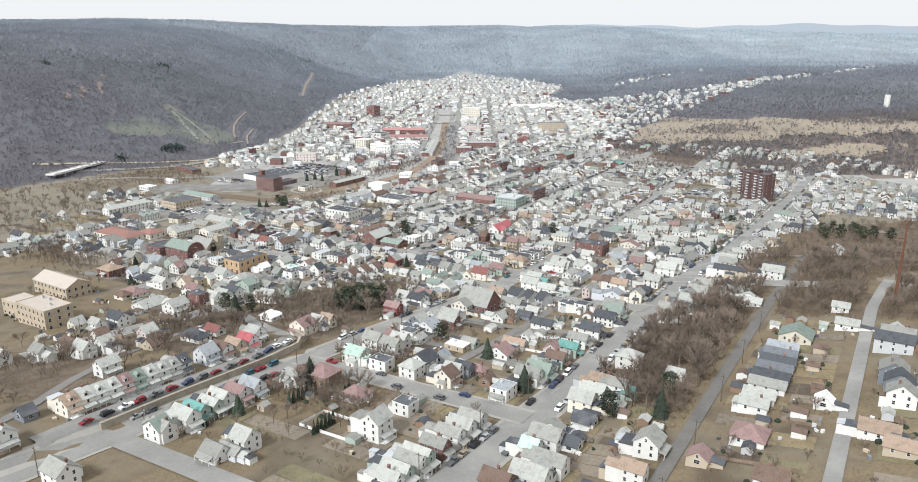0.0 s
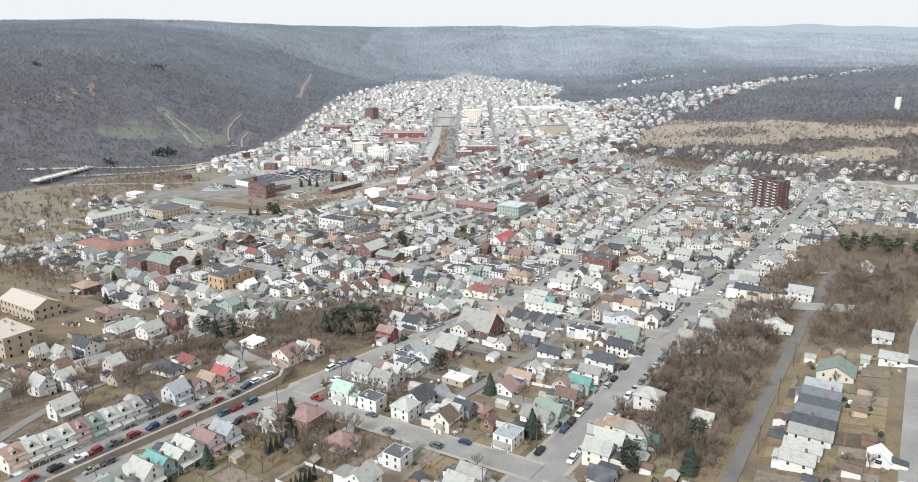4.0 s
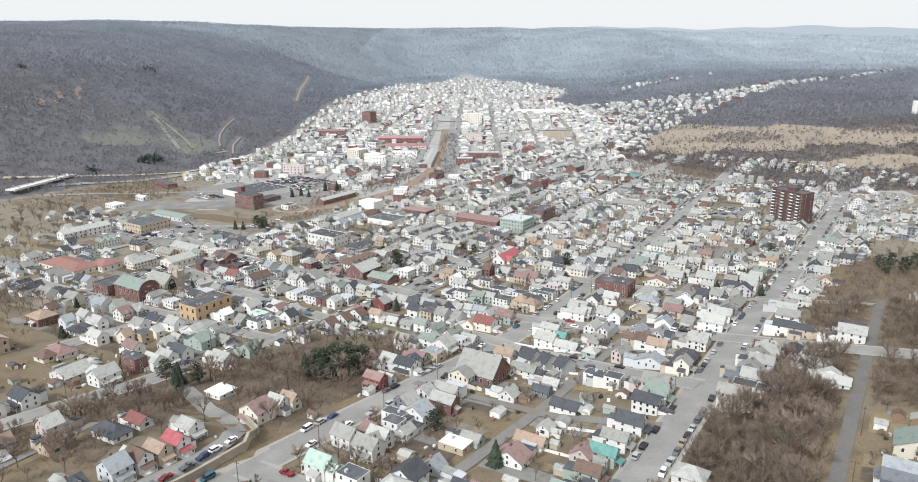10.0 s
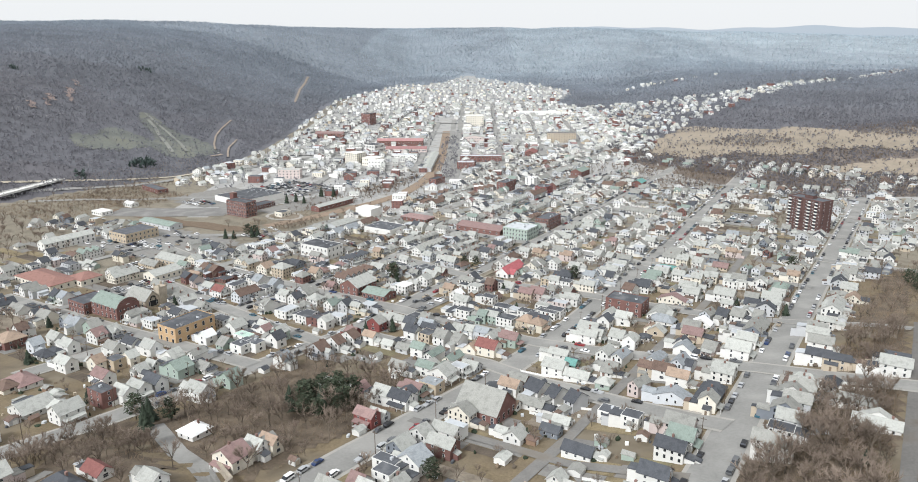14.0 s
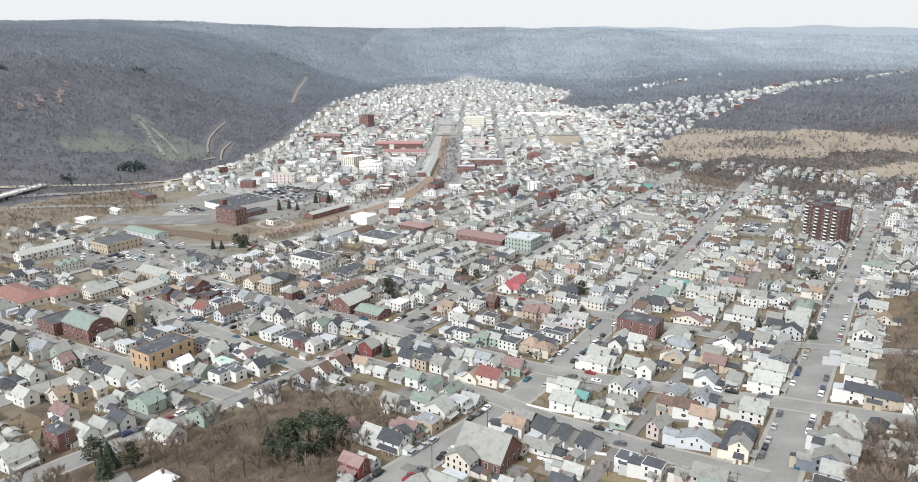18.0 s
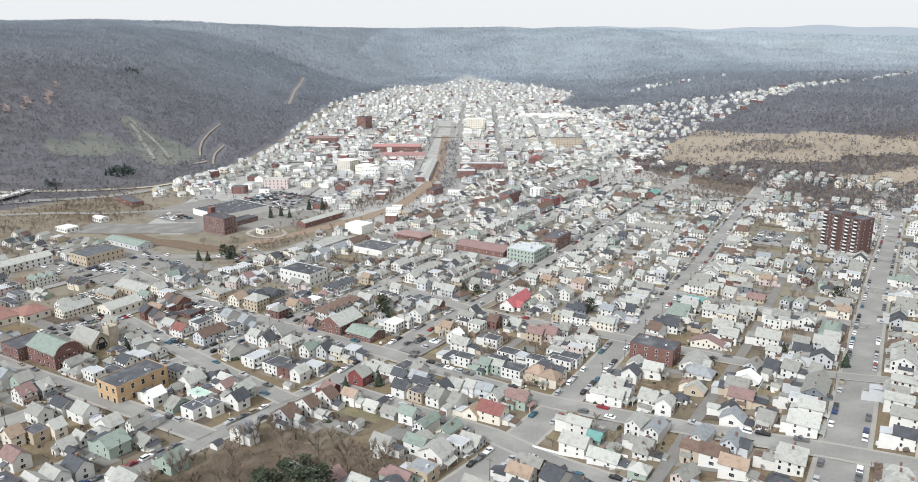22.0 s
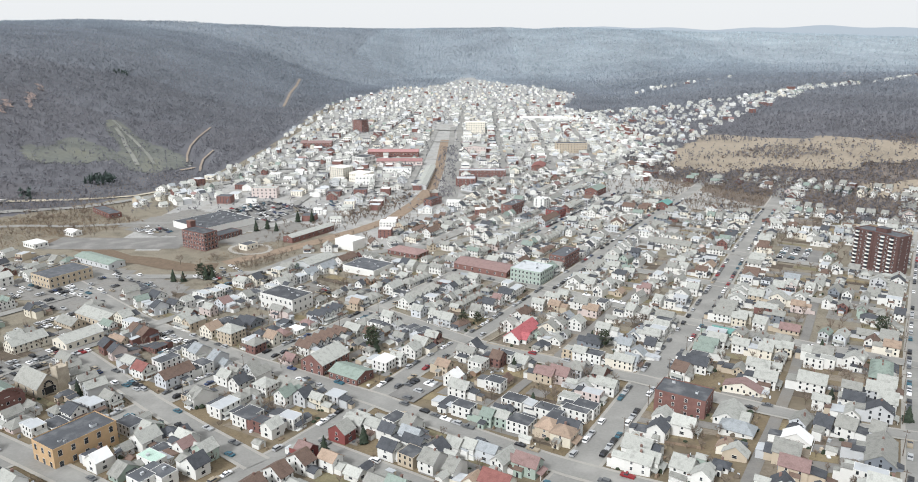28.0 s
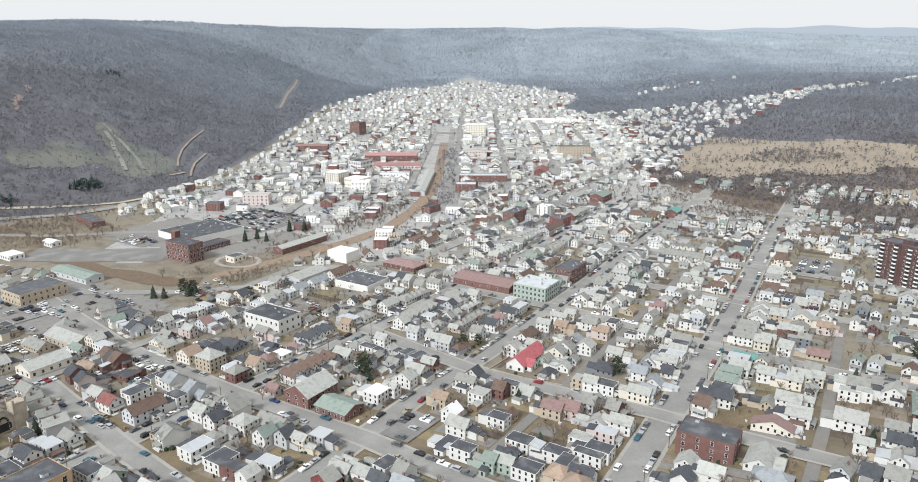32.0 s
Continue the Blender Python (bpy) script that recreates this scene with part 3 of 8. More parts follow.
def house(a, b, la=9.0, lb=11.0, floors=2, axis="b", wall="white", roof="grey", rise=None, porch="", turn=0.0, name="house", chimney=True,
          annex="", lift=0.0, tier=None, dormer="", group="", words="", floor_height=2.42, foundation=0.5, span=None):
    """A house: la along the street, lb across it. axis: the way its ridge runs (a, b), or hip, or flat. porch, dormer: faces a-, a+, b-, b+."""
    take(a, b, *(span or (la, lb)))
    tier = tier_of(a, b) if tier is None else tier
    eave = foundation + floors * floor_height
    short = min(la, lb) if axis == "hip" else (lb if axis == "a" else la)
    rise = rise if rise is not None else min(short * rng.uniform(.34, .45), 3.2)
    W, R = WALLS[wall], ROOFS[roof]
    body = Solid()
    top = Solid()
    if axis == "flat":
        body.box(-la / 2, -lb / 2, -2.5, la / 2, lb / 2, eave, W)
        top.flat_roof(la, lb, eave, R, W)
    elif axis == "hip":
        body.box(-la / 2, -lb / 2, -2.5, la / 2, lb / 2, eave, W)
        top.hip_roof(la, lb, eave, rise, R)
    else:
        body.gable_body(la, lb, eave, rise, axis, W, -2.5)
        top.gable_roof(la, lb, eave, rise, axis, R)
    if not annex and axis != "hip" and min(la, lb) > 4.4 and rng.random() < .85:
        annex = {"b+": "b-", "b-": "b+", "a-": "a+", "a+": "a-"}.get(porch.split()[0] if porch else "", rng.choice(("b-", "b-", "b+", "a+")))
    if annex in porch or annex == "none":
        annex = ""
    if annex:
        # rear wing, under a lower gable or a dark sloping roof, often with a flat addition behind it
        nm, length, at = next(f for f in faces_of(la, lb) if f[0] == annex)
        w, d, h, ri = length * rng.uniform(.55, .85), rng.uniform(3.0, 5.5), max(2.6, eave - rng.choice((.4, .8, 1.2, 2.4))), length * .2
        wing_at = at(rng.uniform(-.1, .1) * length, 0) @ Matrix.Translation((0, -d / 2, 0))
        wing_wall, wing_top = Solid(), Solid()
        pick = ROOFS[rng.choice((roof, roof, "grey", "dark", "light"))] if axis != "flat" else R
        if rng.random() < .45 and axis != "flat":
            wing_wall.gable_body(w, d + .1, h, ri, "b", W, -2.5)
            wing_top.gable_roof(w, d + .1, h, ri, "b", pick, .3, .2)
        else:
            wing_wall.box(-w / 2, -d / 2, -2.5, w / 2, d / 2 + .05, h - .35, W)
            wing_top.slope(w + .4, d + .3, h - .3, h + .25, ROOFS[rng.choice(("flat", "flat", "dark", "grey", "silver"))])
        if rng.random() < .6:
            w2, d2, h2 = w * rng.uniform(.5, .95), rng.uniform(1.8, 3.4), rng.uniform(2.3, 2.9)
            tail_wall, tail_top = Solid(), Solid()
            tail_wall.box(-w2 / 2, -d2 / 2, -2.5, w2 / 2, d2 / 2 + .05, h2 - .2, WALLS[rng.choice((wall, wall, "white", "grey", "tan"))])
            tail_top.slope(w2 + .3, d2 + .3, h2 - .15, h2 + .3, ROOFS[rng.choice(("flat", "dark", "grey", "brown", "silver"))])
            tail_at = Matrix.Translation((rng.uniform(-.1, .1) * w, -(d + d2) / 2, 0))
            wing_wall.add(tail_wall, tail_at)
            wing_top.add(tail_top, tail_at)
        if tier == 2:
            body.add(wing_wall, wing_at)
            body.add(wing_top, wing_at)
    if tier == 2:
        if rng.random() < .55 and axis not in ("flat",):
            top.box(la * .18 - .35, -.35, eave, la * .18 + .35, .35, eave + rise + .8, CHIMNEY)
        if rng.random() < .5:
            side = rng.choice([f for f in ("a-", "b+", "a+") if f not in porch and f != annex] or ["a+"])
            nm, length, at = next(f for f in faces_of(la, lb) if f[0] == side)
            w, d, h = length * rng.uniform(.3, .6), rng.uniform(1.6, 3.2), rng.uniform(2.4, 3.2)
            k = Solid()
            k.box(-w / 2, -d, -2.5, w / 2, 0, h, W)
            k.poly([(-w / 2 - .2, 0, h + .85), (w / 2 + .2, 0, h + .85), (w / 2 + .2, -d - .25, h + .14), (-w / 2 - .2, -d - .25, h + .14)], [(0, 3, 2, 1)], ROOFS[rng.choice(("grey", "flat", "dark", "brown"))])
            k.poly([(-.45, -d - .04, .2), (.45, -d - .04, .2), (.45, -d - .04, 2.2), (-.45, -d - .04, 2.2)], [(0, 1, 2, 3)], GLASS)
            body.add(k, at(rng.uniform(-.2, .2) * length, 0))
        for nm, length, at in faces_of(la, lb)[:2]:
            n = max(1, int(length / 2.5))
            if axis in ("a", "b") and rise > 1.6 and (axis == nm[0]):
                m = at(0, eave + rise * .36)
                body.poly([tuple(m @ Vector(p)) for p in ((-.3, -.04, -.45), (.3, -.04, -.45), (.3, -.04, .45), (-.3, -.04, .45))], [(0, 1, 2, 3)], GLASS)
            for fl in range(floors):
                for k in range(n):
                    m = at((k - (n - 1) / 2) * length / n, foundation + fl * floor_height + 1.55)
                    c = [m @ Vector(p) for p in ((-.42, -.04, -.68), (.42, -.04, -.68), (.42, -.04, .68), (-.42, -.04, .68))]
                    body.poly([tuple(p) for p in c], [(0, 1, 2, 3)], GLASS)
        for p, q, s in zip((top.v,), (top.f,), (top.s,)):
            o = len(body.v)
            remap = [body.slot(m) for m in top.mats]
            body.v += p
            body.f += [[o + i for i in f] for f in q]
            body.s += [remap[i] for i in s]
    if tier == 2 and porch and axis == "a" and rise > 1.5 and rng.random() < .5:
        k = Solid()
        k.gable_body(2.2, lb * .3, eave + .9, 1.0, "b", W, eave - 1.5)
        k.gable_roof(2.2, lb * .3, eave + .9, 1.0, "b", R, .25, .15)
        nm, length, at = next(f for f in faces_of(la, lb) if f[0] == porch.split()[0])
        body.add(k, at(0, 0) @ Matrix.Translation((0, lb * .15 + .05, 0)))
    if tier == 2 and porch:
        nm, length, at = next(f for f in faces_of(la, lb) if f[0] == porch.split()[0])
        k, w = Solid(), length * .86
        k.box(-w / 2, -1.9, -1.5, w / 2, 0, foundation, TRIM)
        k.poly([(-w / 2, 0, 3.2), (w / 2, 0, 3.2), (w / 2, -2.2, 2.6), (-w / 2, -2.2, 2.6), (-w / 2, 0, 3.4), (w / 2, 0, 3.4), (w / 2, -2.2, 2.75), (-w / 2, -2.2, 2.75)],
               [(0, 1, 2, 3), (4, 7, 6, 5), (1, 5, 6, 2), (2, 6, 7, 3), (3, 7, 4, 0)], ROOFS[rng.choice(("grey", "dark", "brown", "light"))])
        # panel under the porch roof, mostly darker siding to put shade there
        k.poly([(-w / 2, -.02, foundation), (w / 2, -.02, foundation), (w / 2, -.02, 2.6), (-w / 2, -.02, 2.6)], [(0, 1, 2, 3)], WALLS[rng.choice((wall, "slate", "brown", "grey"))])
        for q in (-.47, 0, .47):
            k.box(q * w - .08, -1.85, foundation, q * w + .08, -1.7, 2.7, TRIM)
        body.add(k, at(0, 0))
    if tier == 2:
        BULK[bulk_name(b)].add(body, place(a, b, turn, lift))
        return None
    ob = new(name, body.mesh("wall"))
    ob.matrix_world = place(a, b, turn, lift)
    kind_word = words or ("%s house" % ("two-storey" if floors >= 2 else "single-storey") if axis != "flat" else "flat-roofed building")
    tagged(ob, "%s %s with a %s roof" % (WORDS[wall], kind_word, ROOF_WORDS.get(roof, roof)), "house" if name == "house" else name.replace("_", " "), group)
    part("roof", top, ob)
    if axis == "flat":
        if rng.random() < .6:
            s = Solid()
            s.box(-.6, -.5, 0, .6, .5, .9, ROOFS["silver"])
            part("roof_vent", s, ob, at=(rng.uniform(-.25, .25) * la, rng.uniform(-.25, .25) * lb, eave + .1))
    elif chimney and rng.random() < .45:
        s = Solid()
        s.box(-.38, -.38, 0, .38, .38, rise * .7 + 1.3, CHIMNEY)
        s.box(-.45, -.45, rise * .7 + 1.3, .45, .45, rise * .7 + 1.5, CHIMNEY)
        off = (rng.uniform(-.3, .3) * la, .12 * lb) if axis == "a" else (.12 * la, rng.uniform(-.3, .3) * lb)
        part("chimney", s, ob, at=(*off, eave + .1))
    # windows
    for nm, length, at in faces_of(la, lb)[:(4 if tier == 0 else 2)]:
        hidden = nm in ("a+", "b-")
        n = max(1, int(length / (8 if hidden else 3.5 if tier == 0 else 4.6)))
        for fl in range(floors):
            for k in range(n):
                w = new("window", WIDE_WINDOW if (fl == 0 and n == 1) else WINDOW)
                w.parent, w.matrix_local = ob, at((k - (n - 1) / 2) * length / n * .92, foundation + fl * floor_height + 1.5)
        if tier == 0 and axis in ("a", "b") and rise > 2.0 and not hidden and ((axis == "a") == (nm[0] == "a")):
            w = new("attic_window", WINDOW)
            w.parent, w.matrix_local = ob, at(0, eave + rise * .38) @ Matrix.Scale(.8, 4)
    for side in porch.split():
        nm, length, at = next(f for f in faces_of(la, lb) if f[0] == side)
        m = at(0, 0)
        d, w = 2.0, length * .86
        s = Solid()
        s.poly([(-w / 2, 0, 3.35), (w / 2, 0, 3.35), (w / 2, -d - .3, 2.7), (-w / 2, -d - .3, 2.7), (-w / 2, 0, 3.5), (w / 2, 0, 3.5), (w / 2, -d - .3, 2.85), (-w / 2, -d - .3, 2.85)],
               [(0, 1, 2, 3), (4, 7, 6, 5), (0, 4, 5, 1), (1, 5, 6, 2), (2, 6, 7, 3), (3, 7, 4, 0)], R if axis != "flat" else ROOFS["grey"])
        p = part("porch_roof", s, ob)
        p.matrix_local = m
        s = Solid()
        s.box(-w / 2, -d, -1.5, w / 2, 0, foundation, WOOD if rng.random() < .4 else TRIM)
        p = part("porch_deck", s, ob)
        p.matrix_local = m
        if tier == 0:
            for k in range(max(2, int(w / 2.6)) + 1):
                s = Solid()
                s.box(-.07, -.07, foundation, .07, .07, 2.8, TRIM)
                p = part("porch_post", s, ob)
                p.matrix_local = m @ Matrix.Translation((-w / 2 + .1 + (w - .2) * k / max(2, int(w / 2.6)), -d + .1, 0))
        else:
            for k in (-1, 1):
                s = Solid()
                s.box(k * w / 2.1 - .08, -d + .02, foundation, k * w / 2.1 + .08, -d + .18, 2.8, TRIM)
                p = part("porch_post", s, ob)
                p.matrix_local = m
    for side in dormer.split():
        s = Solid()
        s.gable_body(1.6, 2.2, 1.4, .8, "b", W, 0)
        s.gable_roof(1.6, 2.2, 1.4, .8, "b", R, .2, .15)
        s.box(-.5, -1.14, .35, .5, -1.09, 1.35, GLASS)
        nm, length, at = next(f for f in faces_of(la, lb) if f[0] == side)
        reach = (la if side[0] == "a" else lb) / 2
        p = part("dormer", s, ob)
        p.matrix_local = at(0, eave + rise * .18) @ Matrix.Translation((0, reach * .45, 0))
    if rng.random() < .5 and floors > 1:
        side = rng.choice([f for f in ("a-", "b+", "a+", "b-") if f not in porch and f != annex] or ["a+"])
        nm, length, at = next(f for f in faces_of(la, lb) if f[0] == side)
        w, d, h = length * rng.uniform(.3, .55), rng.uniform(1.6, 3.0), rng.uniform(2.6, 3.2)
        s = Solid()
        s.box(-w / 2, -d, -2.5, w / 2, 0, h, W)
        s.poly([(-w / 2 - .2, 0, h + .7), (w / 2 + .2, 0, h + .7), (w / 2 + .2, -d - .25, h), (-w / 2 - .2, -d - .25, h), (-w / 2 - .2, 0, h + .85), (w / 2 + .2, 0, h + .85), (w / 2 + .2, -d - .25, h + .14), (-w / 2 - .2, -d - .25, h + .14)],
               [(0, 1, 2, 3), (4, 7, 6, 5), (1, 5, 6, 2), (2, 6, 7, 3), (3, 7, 4, 0)], ROOFS[rng.choice(("grey", "flat", "light", "brown"))])
        s.box(-.45, -d - .05, .3, .45, -d + .02, 2.3, rng.choice((GLASS, WOOD, TRIM)))
        p = part("lean_to", s, ob)
        p.matrix_local = at(rng.uniform(-.2, .2) * length, 0)
    if annex:
        p = part("wing", wing_wall, ob)
        p.matrix_local = wing_at
        p = part("wing_roof", wing_top, ob)
        p.matrix_local = wing_at
    return ob

# ---- landmarks ----
def block(a, b, la, lb, height, wall, roof, shape="flat", name="building", label="", turn=0.0, rise=3.0, floors=2, pane=(1.3, 1.7), gap=3.4, lip=.5, lift=0.0):
    """A larger building: walls, roof and a window object for every opening on the faces that show."""
    take(a, b, la, lb)
    s, r = Solid(), Solid()
    if shape == "flat":
        s.box(-la / 2, -lb / 2, -4, la / 2, lb / 2, height, WALLS[wall])
        r.flat_roof(la, lb, height, ROOFS[roof], WALLS[wall], lip)
    elif shape == "hip":
        s.box(-la / 2, -lb / 2, -4, la / 2, lb / 2, height, WALLS[wall])
        r.hip_roof(la, lb, height, rise, ROOFS[roof])
    else:
        s.gable_body(la, lb, height, rise, shape, WALLS[wall], -4)
        r.gable_roof(la, lb, height, rise, shape, ROOFS[roof])
    ob = new(name, s.mesh("wall"))
    ob.matrix_world = place(a, b, turn, lift)
    tagged(ob, label, name.replace("_", " "))
    part("roof", r, ob)
    me = window_mesh(*pane)
    if floors:
        fh = height / floors
        for nm, length, at in faces_of(la, lb)[:2]:
            n = max(1, int(length / gap))
            for fl in range(floors):
                for k in range(n):
                    w = new("window", me)
                    w.parent, w.matrix_local = ob, at((k - (n - 1) / 2) * length / n, fl * fh + fh * .55)
    return ob


def roof_units(ob, la, lb, height, n):
    """Vents and ducts on a flat roof."""
    for k in range(n):
        s = Solid()
        w, d, h = rng.uniform(.7, 2), rng.uniform(.7, 1.6), rng.uniform(.6, 1.3)
        s.box(-w / 2, -d / 2, 0, w / 2, d / 2, h, ROOFS["silver"])
        s.box(-w / 2 + .1, -d / 2 + .1, h, w / 2 - .1, d / 2 - .1, h + .1, ROOFS["flat"])
        part("roof_vent", s, ob, at=(rng.uniform(-.38, .38) * la, rng.uniform(-.38, .38) * lb, height + .1))


def apartment_tower(a, b):
    la, lb, floors = 15.0, 34.0, 10
    take(a, b, la + 14, lb + 4)
    h = 29.5
    fh = h / floors
    s = Solid()
    s.box(-la / 2, -lb / 2, -6, la / 2, lb / 2, h, WALLS["maroon"])
    s.box(-la / 2 - .5, 2.0, -6, -la / 2, 3.4, h + 1.2, WALLS["maroon"])
    ob = new("apartment_tower", s.mesh("wall"))
    ob.matrix_world = place(a, b, -29.5)
    tagged(ob, "ten-storey red brick apartment tower with pale balconies", "apartment building")
    s = Solid()
    s.flat_roof(la, lb, h, ROOFS["flat"], WALLS["maroon"], .8)
    part("roof", s, ob)
    bal = Solid()
    bal.box(-1.35, -1.0, -.12, 1.35, 0, .06, WALLS["concrete"])
    bal.box(-1.35, -1.0, .06, 1.35, -.94, 1.0, TRIM)
    bal.box(-1.35, -.94, .06, -1.29, 0, 1.0, WALLS["concrete"])
    bal.box(1.29, -.94, .06, 1.35, 0, 1.0, WALLS["concrete"])
    me = bal.mesh("balcony")
    # flat dark panel that stands in for the shaded recess behind a balcony
    niche = Solid()
    niche.box(-1.3, -.04, .06, 1.3, .02, 2.5, GLASS)
    dark = niche.mesh("balcony_door")
    for fl in range(floors):
        for k, y in enumerate((-14.6, -11.6, -8.0, -4.6, -1.4, 5.2, 8.2, 11.6, 14.8)):
            if k in (1, 3, 5, 8):
                p = new("balcony", me)
                p.parent, p.matrix_local = ob, pose(-la / 2, y, fl * fh + .4 + .5 * (k in (3, 8)), 0, 0, -90)
                p = new("balcony_door", dark)
                p.parent, p.matrix_local = ob, pose(-la / 2, y, fl * fh + .4 + .5 * (k in (3, 8)), 0, 0, -90)
            else:
                p = new("window", WINDOW)
                p.parent, p.matrix_local = ob, pose(-la / 2, y, fl * fh + 1.6, 0, 0, -90)
        for x in (-4, 4):
            w = new("window", WINDOW)
            w.parent, w.matrix_local = ob, pose(x, -lb / 2, fl * fh + 1.6)
    s = Solid()
    s.box(-3, -4, h, 3, 4, h + 3.2, WALLS["maroon"])
    s.box(-3.2, -4.2, h + 3.2, 3.2, 4.2, h + 3.5, ROOFS["flat"])
    part("lift_housing", s, ob)


apartment_tower(806, -134.5)
ob = block(333, -389, 26, 15, 9.5, "orange", "flat", name="office_building", label="orange brick two-storey building with a flat dark roof", floors=2, pane=(1.5, 2.4), gap=4.6)
roof_units(ob, 26, 15, 9.5, 4)
ob = block(336, -461, 15, 26, 8.5, "brick", "green", "b", "church_hall", "red brick church with a green gabled roof and an arched front", rise=4.5, floors=2, pane=(1.2, 2.4), gap=4.0)
s = Solid()
for k in range(13):
    t = math.pi * k / 13
    s.box(-6.2 * math.cos(t) - .8, -.35, 8.5 + 4.6 * math.sin(t) - .1, -6.2 * math.cos(t) + .8, 0, 9.6 + 4.6 * math.sin(t), WALLS["brick"])
s.box(-7.4, -.3, 8, 7.4, 0, 10, WALLS["brick"])
p = part("front_parapet", s, ob)
p.location = (0, -13.1, -1)
s = Solid()
for k in range(11):
    t = math.pi * k / 10
    s.box(-2.6 * math.cos(t) - .35, -.2, 7.2 + 2.6 * math.sin(t), -2.6 * math.cos(t) + .35, 0, 7.8 + 2.6 * math.sin(t), TRIM)
p = part("arch_window", s, ob, "pale stone arch over the front window")
p.location = (0, -13.05, -1)
block(333, -483, 18, 17, 7.5, "brick", "flat", name="school_building", label="red brick two-storey building with a flat dark roof", floors=2)
ob = block(357, -464, 11, 20, 5.5, "stone", "grey", "b", "stone_church", "grey stone church with a steep grey roof and a tower", rise=5.5, floors=1, pane=(1.0, 2.8), gap=5.5)
s = Solid()
s.box(-2.8, -2.8, -3, 2.8, 2.8, 15, WALLS["stone"])
for x in (-2.5, 2.5):
    for y in (-2.5, 2.5):
        s.box(x - .45, y - .45, 15, x + .45, y + .45, 16.8, WALLS["stone"])
part("tower", s, ob, at=(7.2, -8, -3))
s = Solid()
for k in range(9):
    t = math.pi * k / 8
    s.box(-2.0 * math.cos(t) - .4, -.25, 5.5 + 3 * math.sin(t) - .3, -2.0 * math.cos(t) + .4, 0, 6 + 3 * math.sin(t), GLASS)
s.box(-2, -.2, 2.2, 2, 0, 5.8, GLASS)
p = part("front_window", s, ob)
p.location = (0, -10.1, -1)
ob = block(330, -195, 16, 19, 5.5, "brick", "grey", "b", "chapel", "red brick chapel with a steep grey shingle roof", rise=7.5, floors=1, pane=(1.2, 2.4), gap=3.8)
ob = block(185, -376, 15, 27, 11, "buff", "sand", name="school_building", label="buff brick three-storey school with a flat sand-coloured roof", floors=3, gap=3.8)
roof_units(ob, 15, 27, 11, 3)
ob = block(187, -401, 12, 22, 9, "buff", "sand", name="school_building", label="buff brick school wing with a flat sand-coloured roof", floors=2, gap=4)
block(227, -435, 16, 36, 8, "buff", "sand", "b", "parish_hall", "buff brick hall with a sand-coloured gabled roof", rise=4, floors=2, pane=(1.4, 1.8), gap=4)
block(547, -301, 26, 10, 4.2, "white", "pinkred", "a", "meeting_hall", "white hall with a bright red metal roof", rise=4, floors=1, gap=4)
ob = block(541, -296, 8, 6, 3.4, "white", "pinkred", "b", "hall_wing", "white wing of a hall with a red metal roof", rise=2.5, floors=1)
block(449, -346, 13, 18, 4.2, "brick", "green", "b", "shop", "low red brick shop with a green roof", rise=2.2, floors=1)
block(453, -367, 20, 15, 6.5, "brick", "light", "a", "hall", "long brick hall with a light grey roof", rise=4.5, floors=2, gap=4)
ob = block(496, -194, 14, 22, 9.5, "brick", "flat", name="warehouse", label="red brick building with a flat dark roof beside the street", floors=3, pane=(1.1, 1.6), gap=5)
roof_units(ob, 14, 22, 9.5, 2)
ob = block(606, -464, 24, 30, 5, "white", "flat", name="warehouse", label="low white warehouse with a flat dark roof", floors=0)
roof_units(ob, 24, 30, 5, 6)
block(660, -466, 16, 30, 3.6, "brick", "mauve", "hip", "shop", "low brick shop with a red-brown hipped roof", rise=2.4, floors=1, gap=5)
block(650, -520, 16, 20, 8, "white", "white", name="store_building", label="plain white two-storey block with a flat roof", floors=0)
block(596, -508, 30, 15, 5, "grey", "light", "a", "warehouse", "light grey warehouse with a pale metal roof", rise=2, floors=0)
block(655, -388, 20, 46, 4.6, "brick", "mauve", "b", "market_hall", "long market hall with a low red-brown roof", rise=2.6, floors=1, gap=6)
ob = block(651, -347, 22, 24, 10, "green", "silver", name="commercial_building", label="sage green three-storey commercial building with a flat roof", floors=3, gap=2.8)
roof_units(ob, 22, 24, 10, 4)
ob = block(699, -343, 28, 13, 10.5, "brick", "flat", name="commercial_building", label="red brick three-storey corner building with a flat roof", floors=3, gap=3)
roof_units(ob, 28, 13, 10.5, 4)
ob = block(582, -629, 14, 28, 15, "brick", "flat", name="factory", label="four-storey red brick factory with many tall windows", floors=4, pane=(1.7, 2.2), gap=3.3)
s = Solid()
s.box(-2.6, -2.6, -3, 2.6, 2.6, 20, WALLS["brick"])
s.box(-2.8, -2.8, 20, 2.8, 2.8, 20.5, CHIMNEY)
part("stair_tower", s, ob, at=(5, 16.7, 0))
ob = block(640, -682, 56, 50, 6, "white", "flat", name="supermarket", label="large low store with pale walls and a flat dark roof", floors=0, turn=-6)
roof_units(ob, 56, 46, 6, 14)
block(618, -640, 26, 14, 4, "brick", "flat", name="factory_wing", label="low brick factory wing with a flat roof", floors=2, gap=3)
block(600, -590, 12, 10, 5, "cream", "flat", name="office_building", label="small cream office with a flat dark roof", floors=1)
block(660, -577, 54, 11, 5, "brick", "light", "a", "freight_house", "long low brick freight house with a pale roof", rise=1.8, floors=1, gap=6)
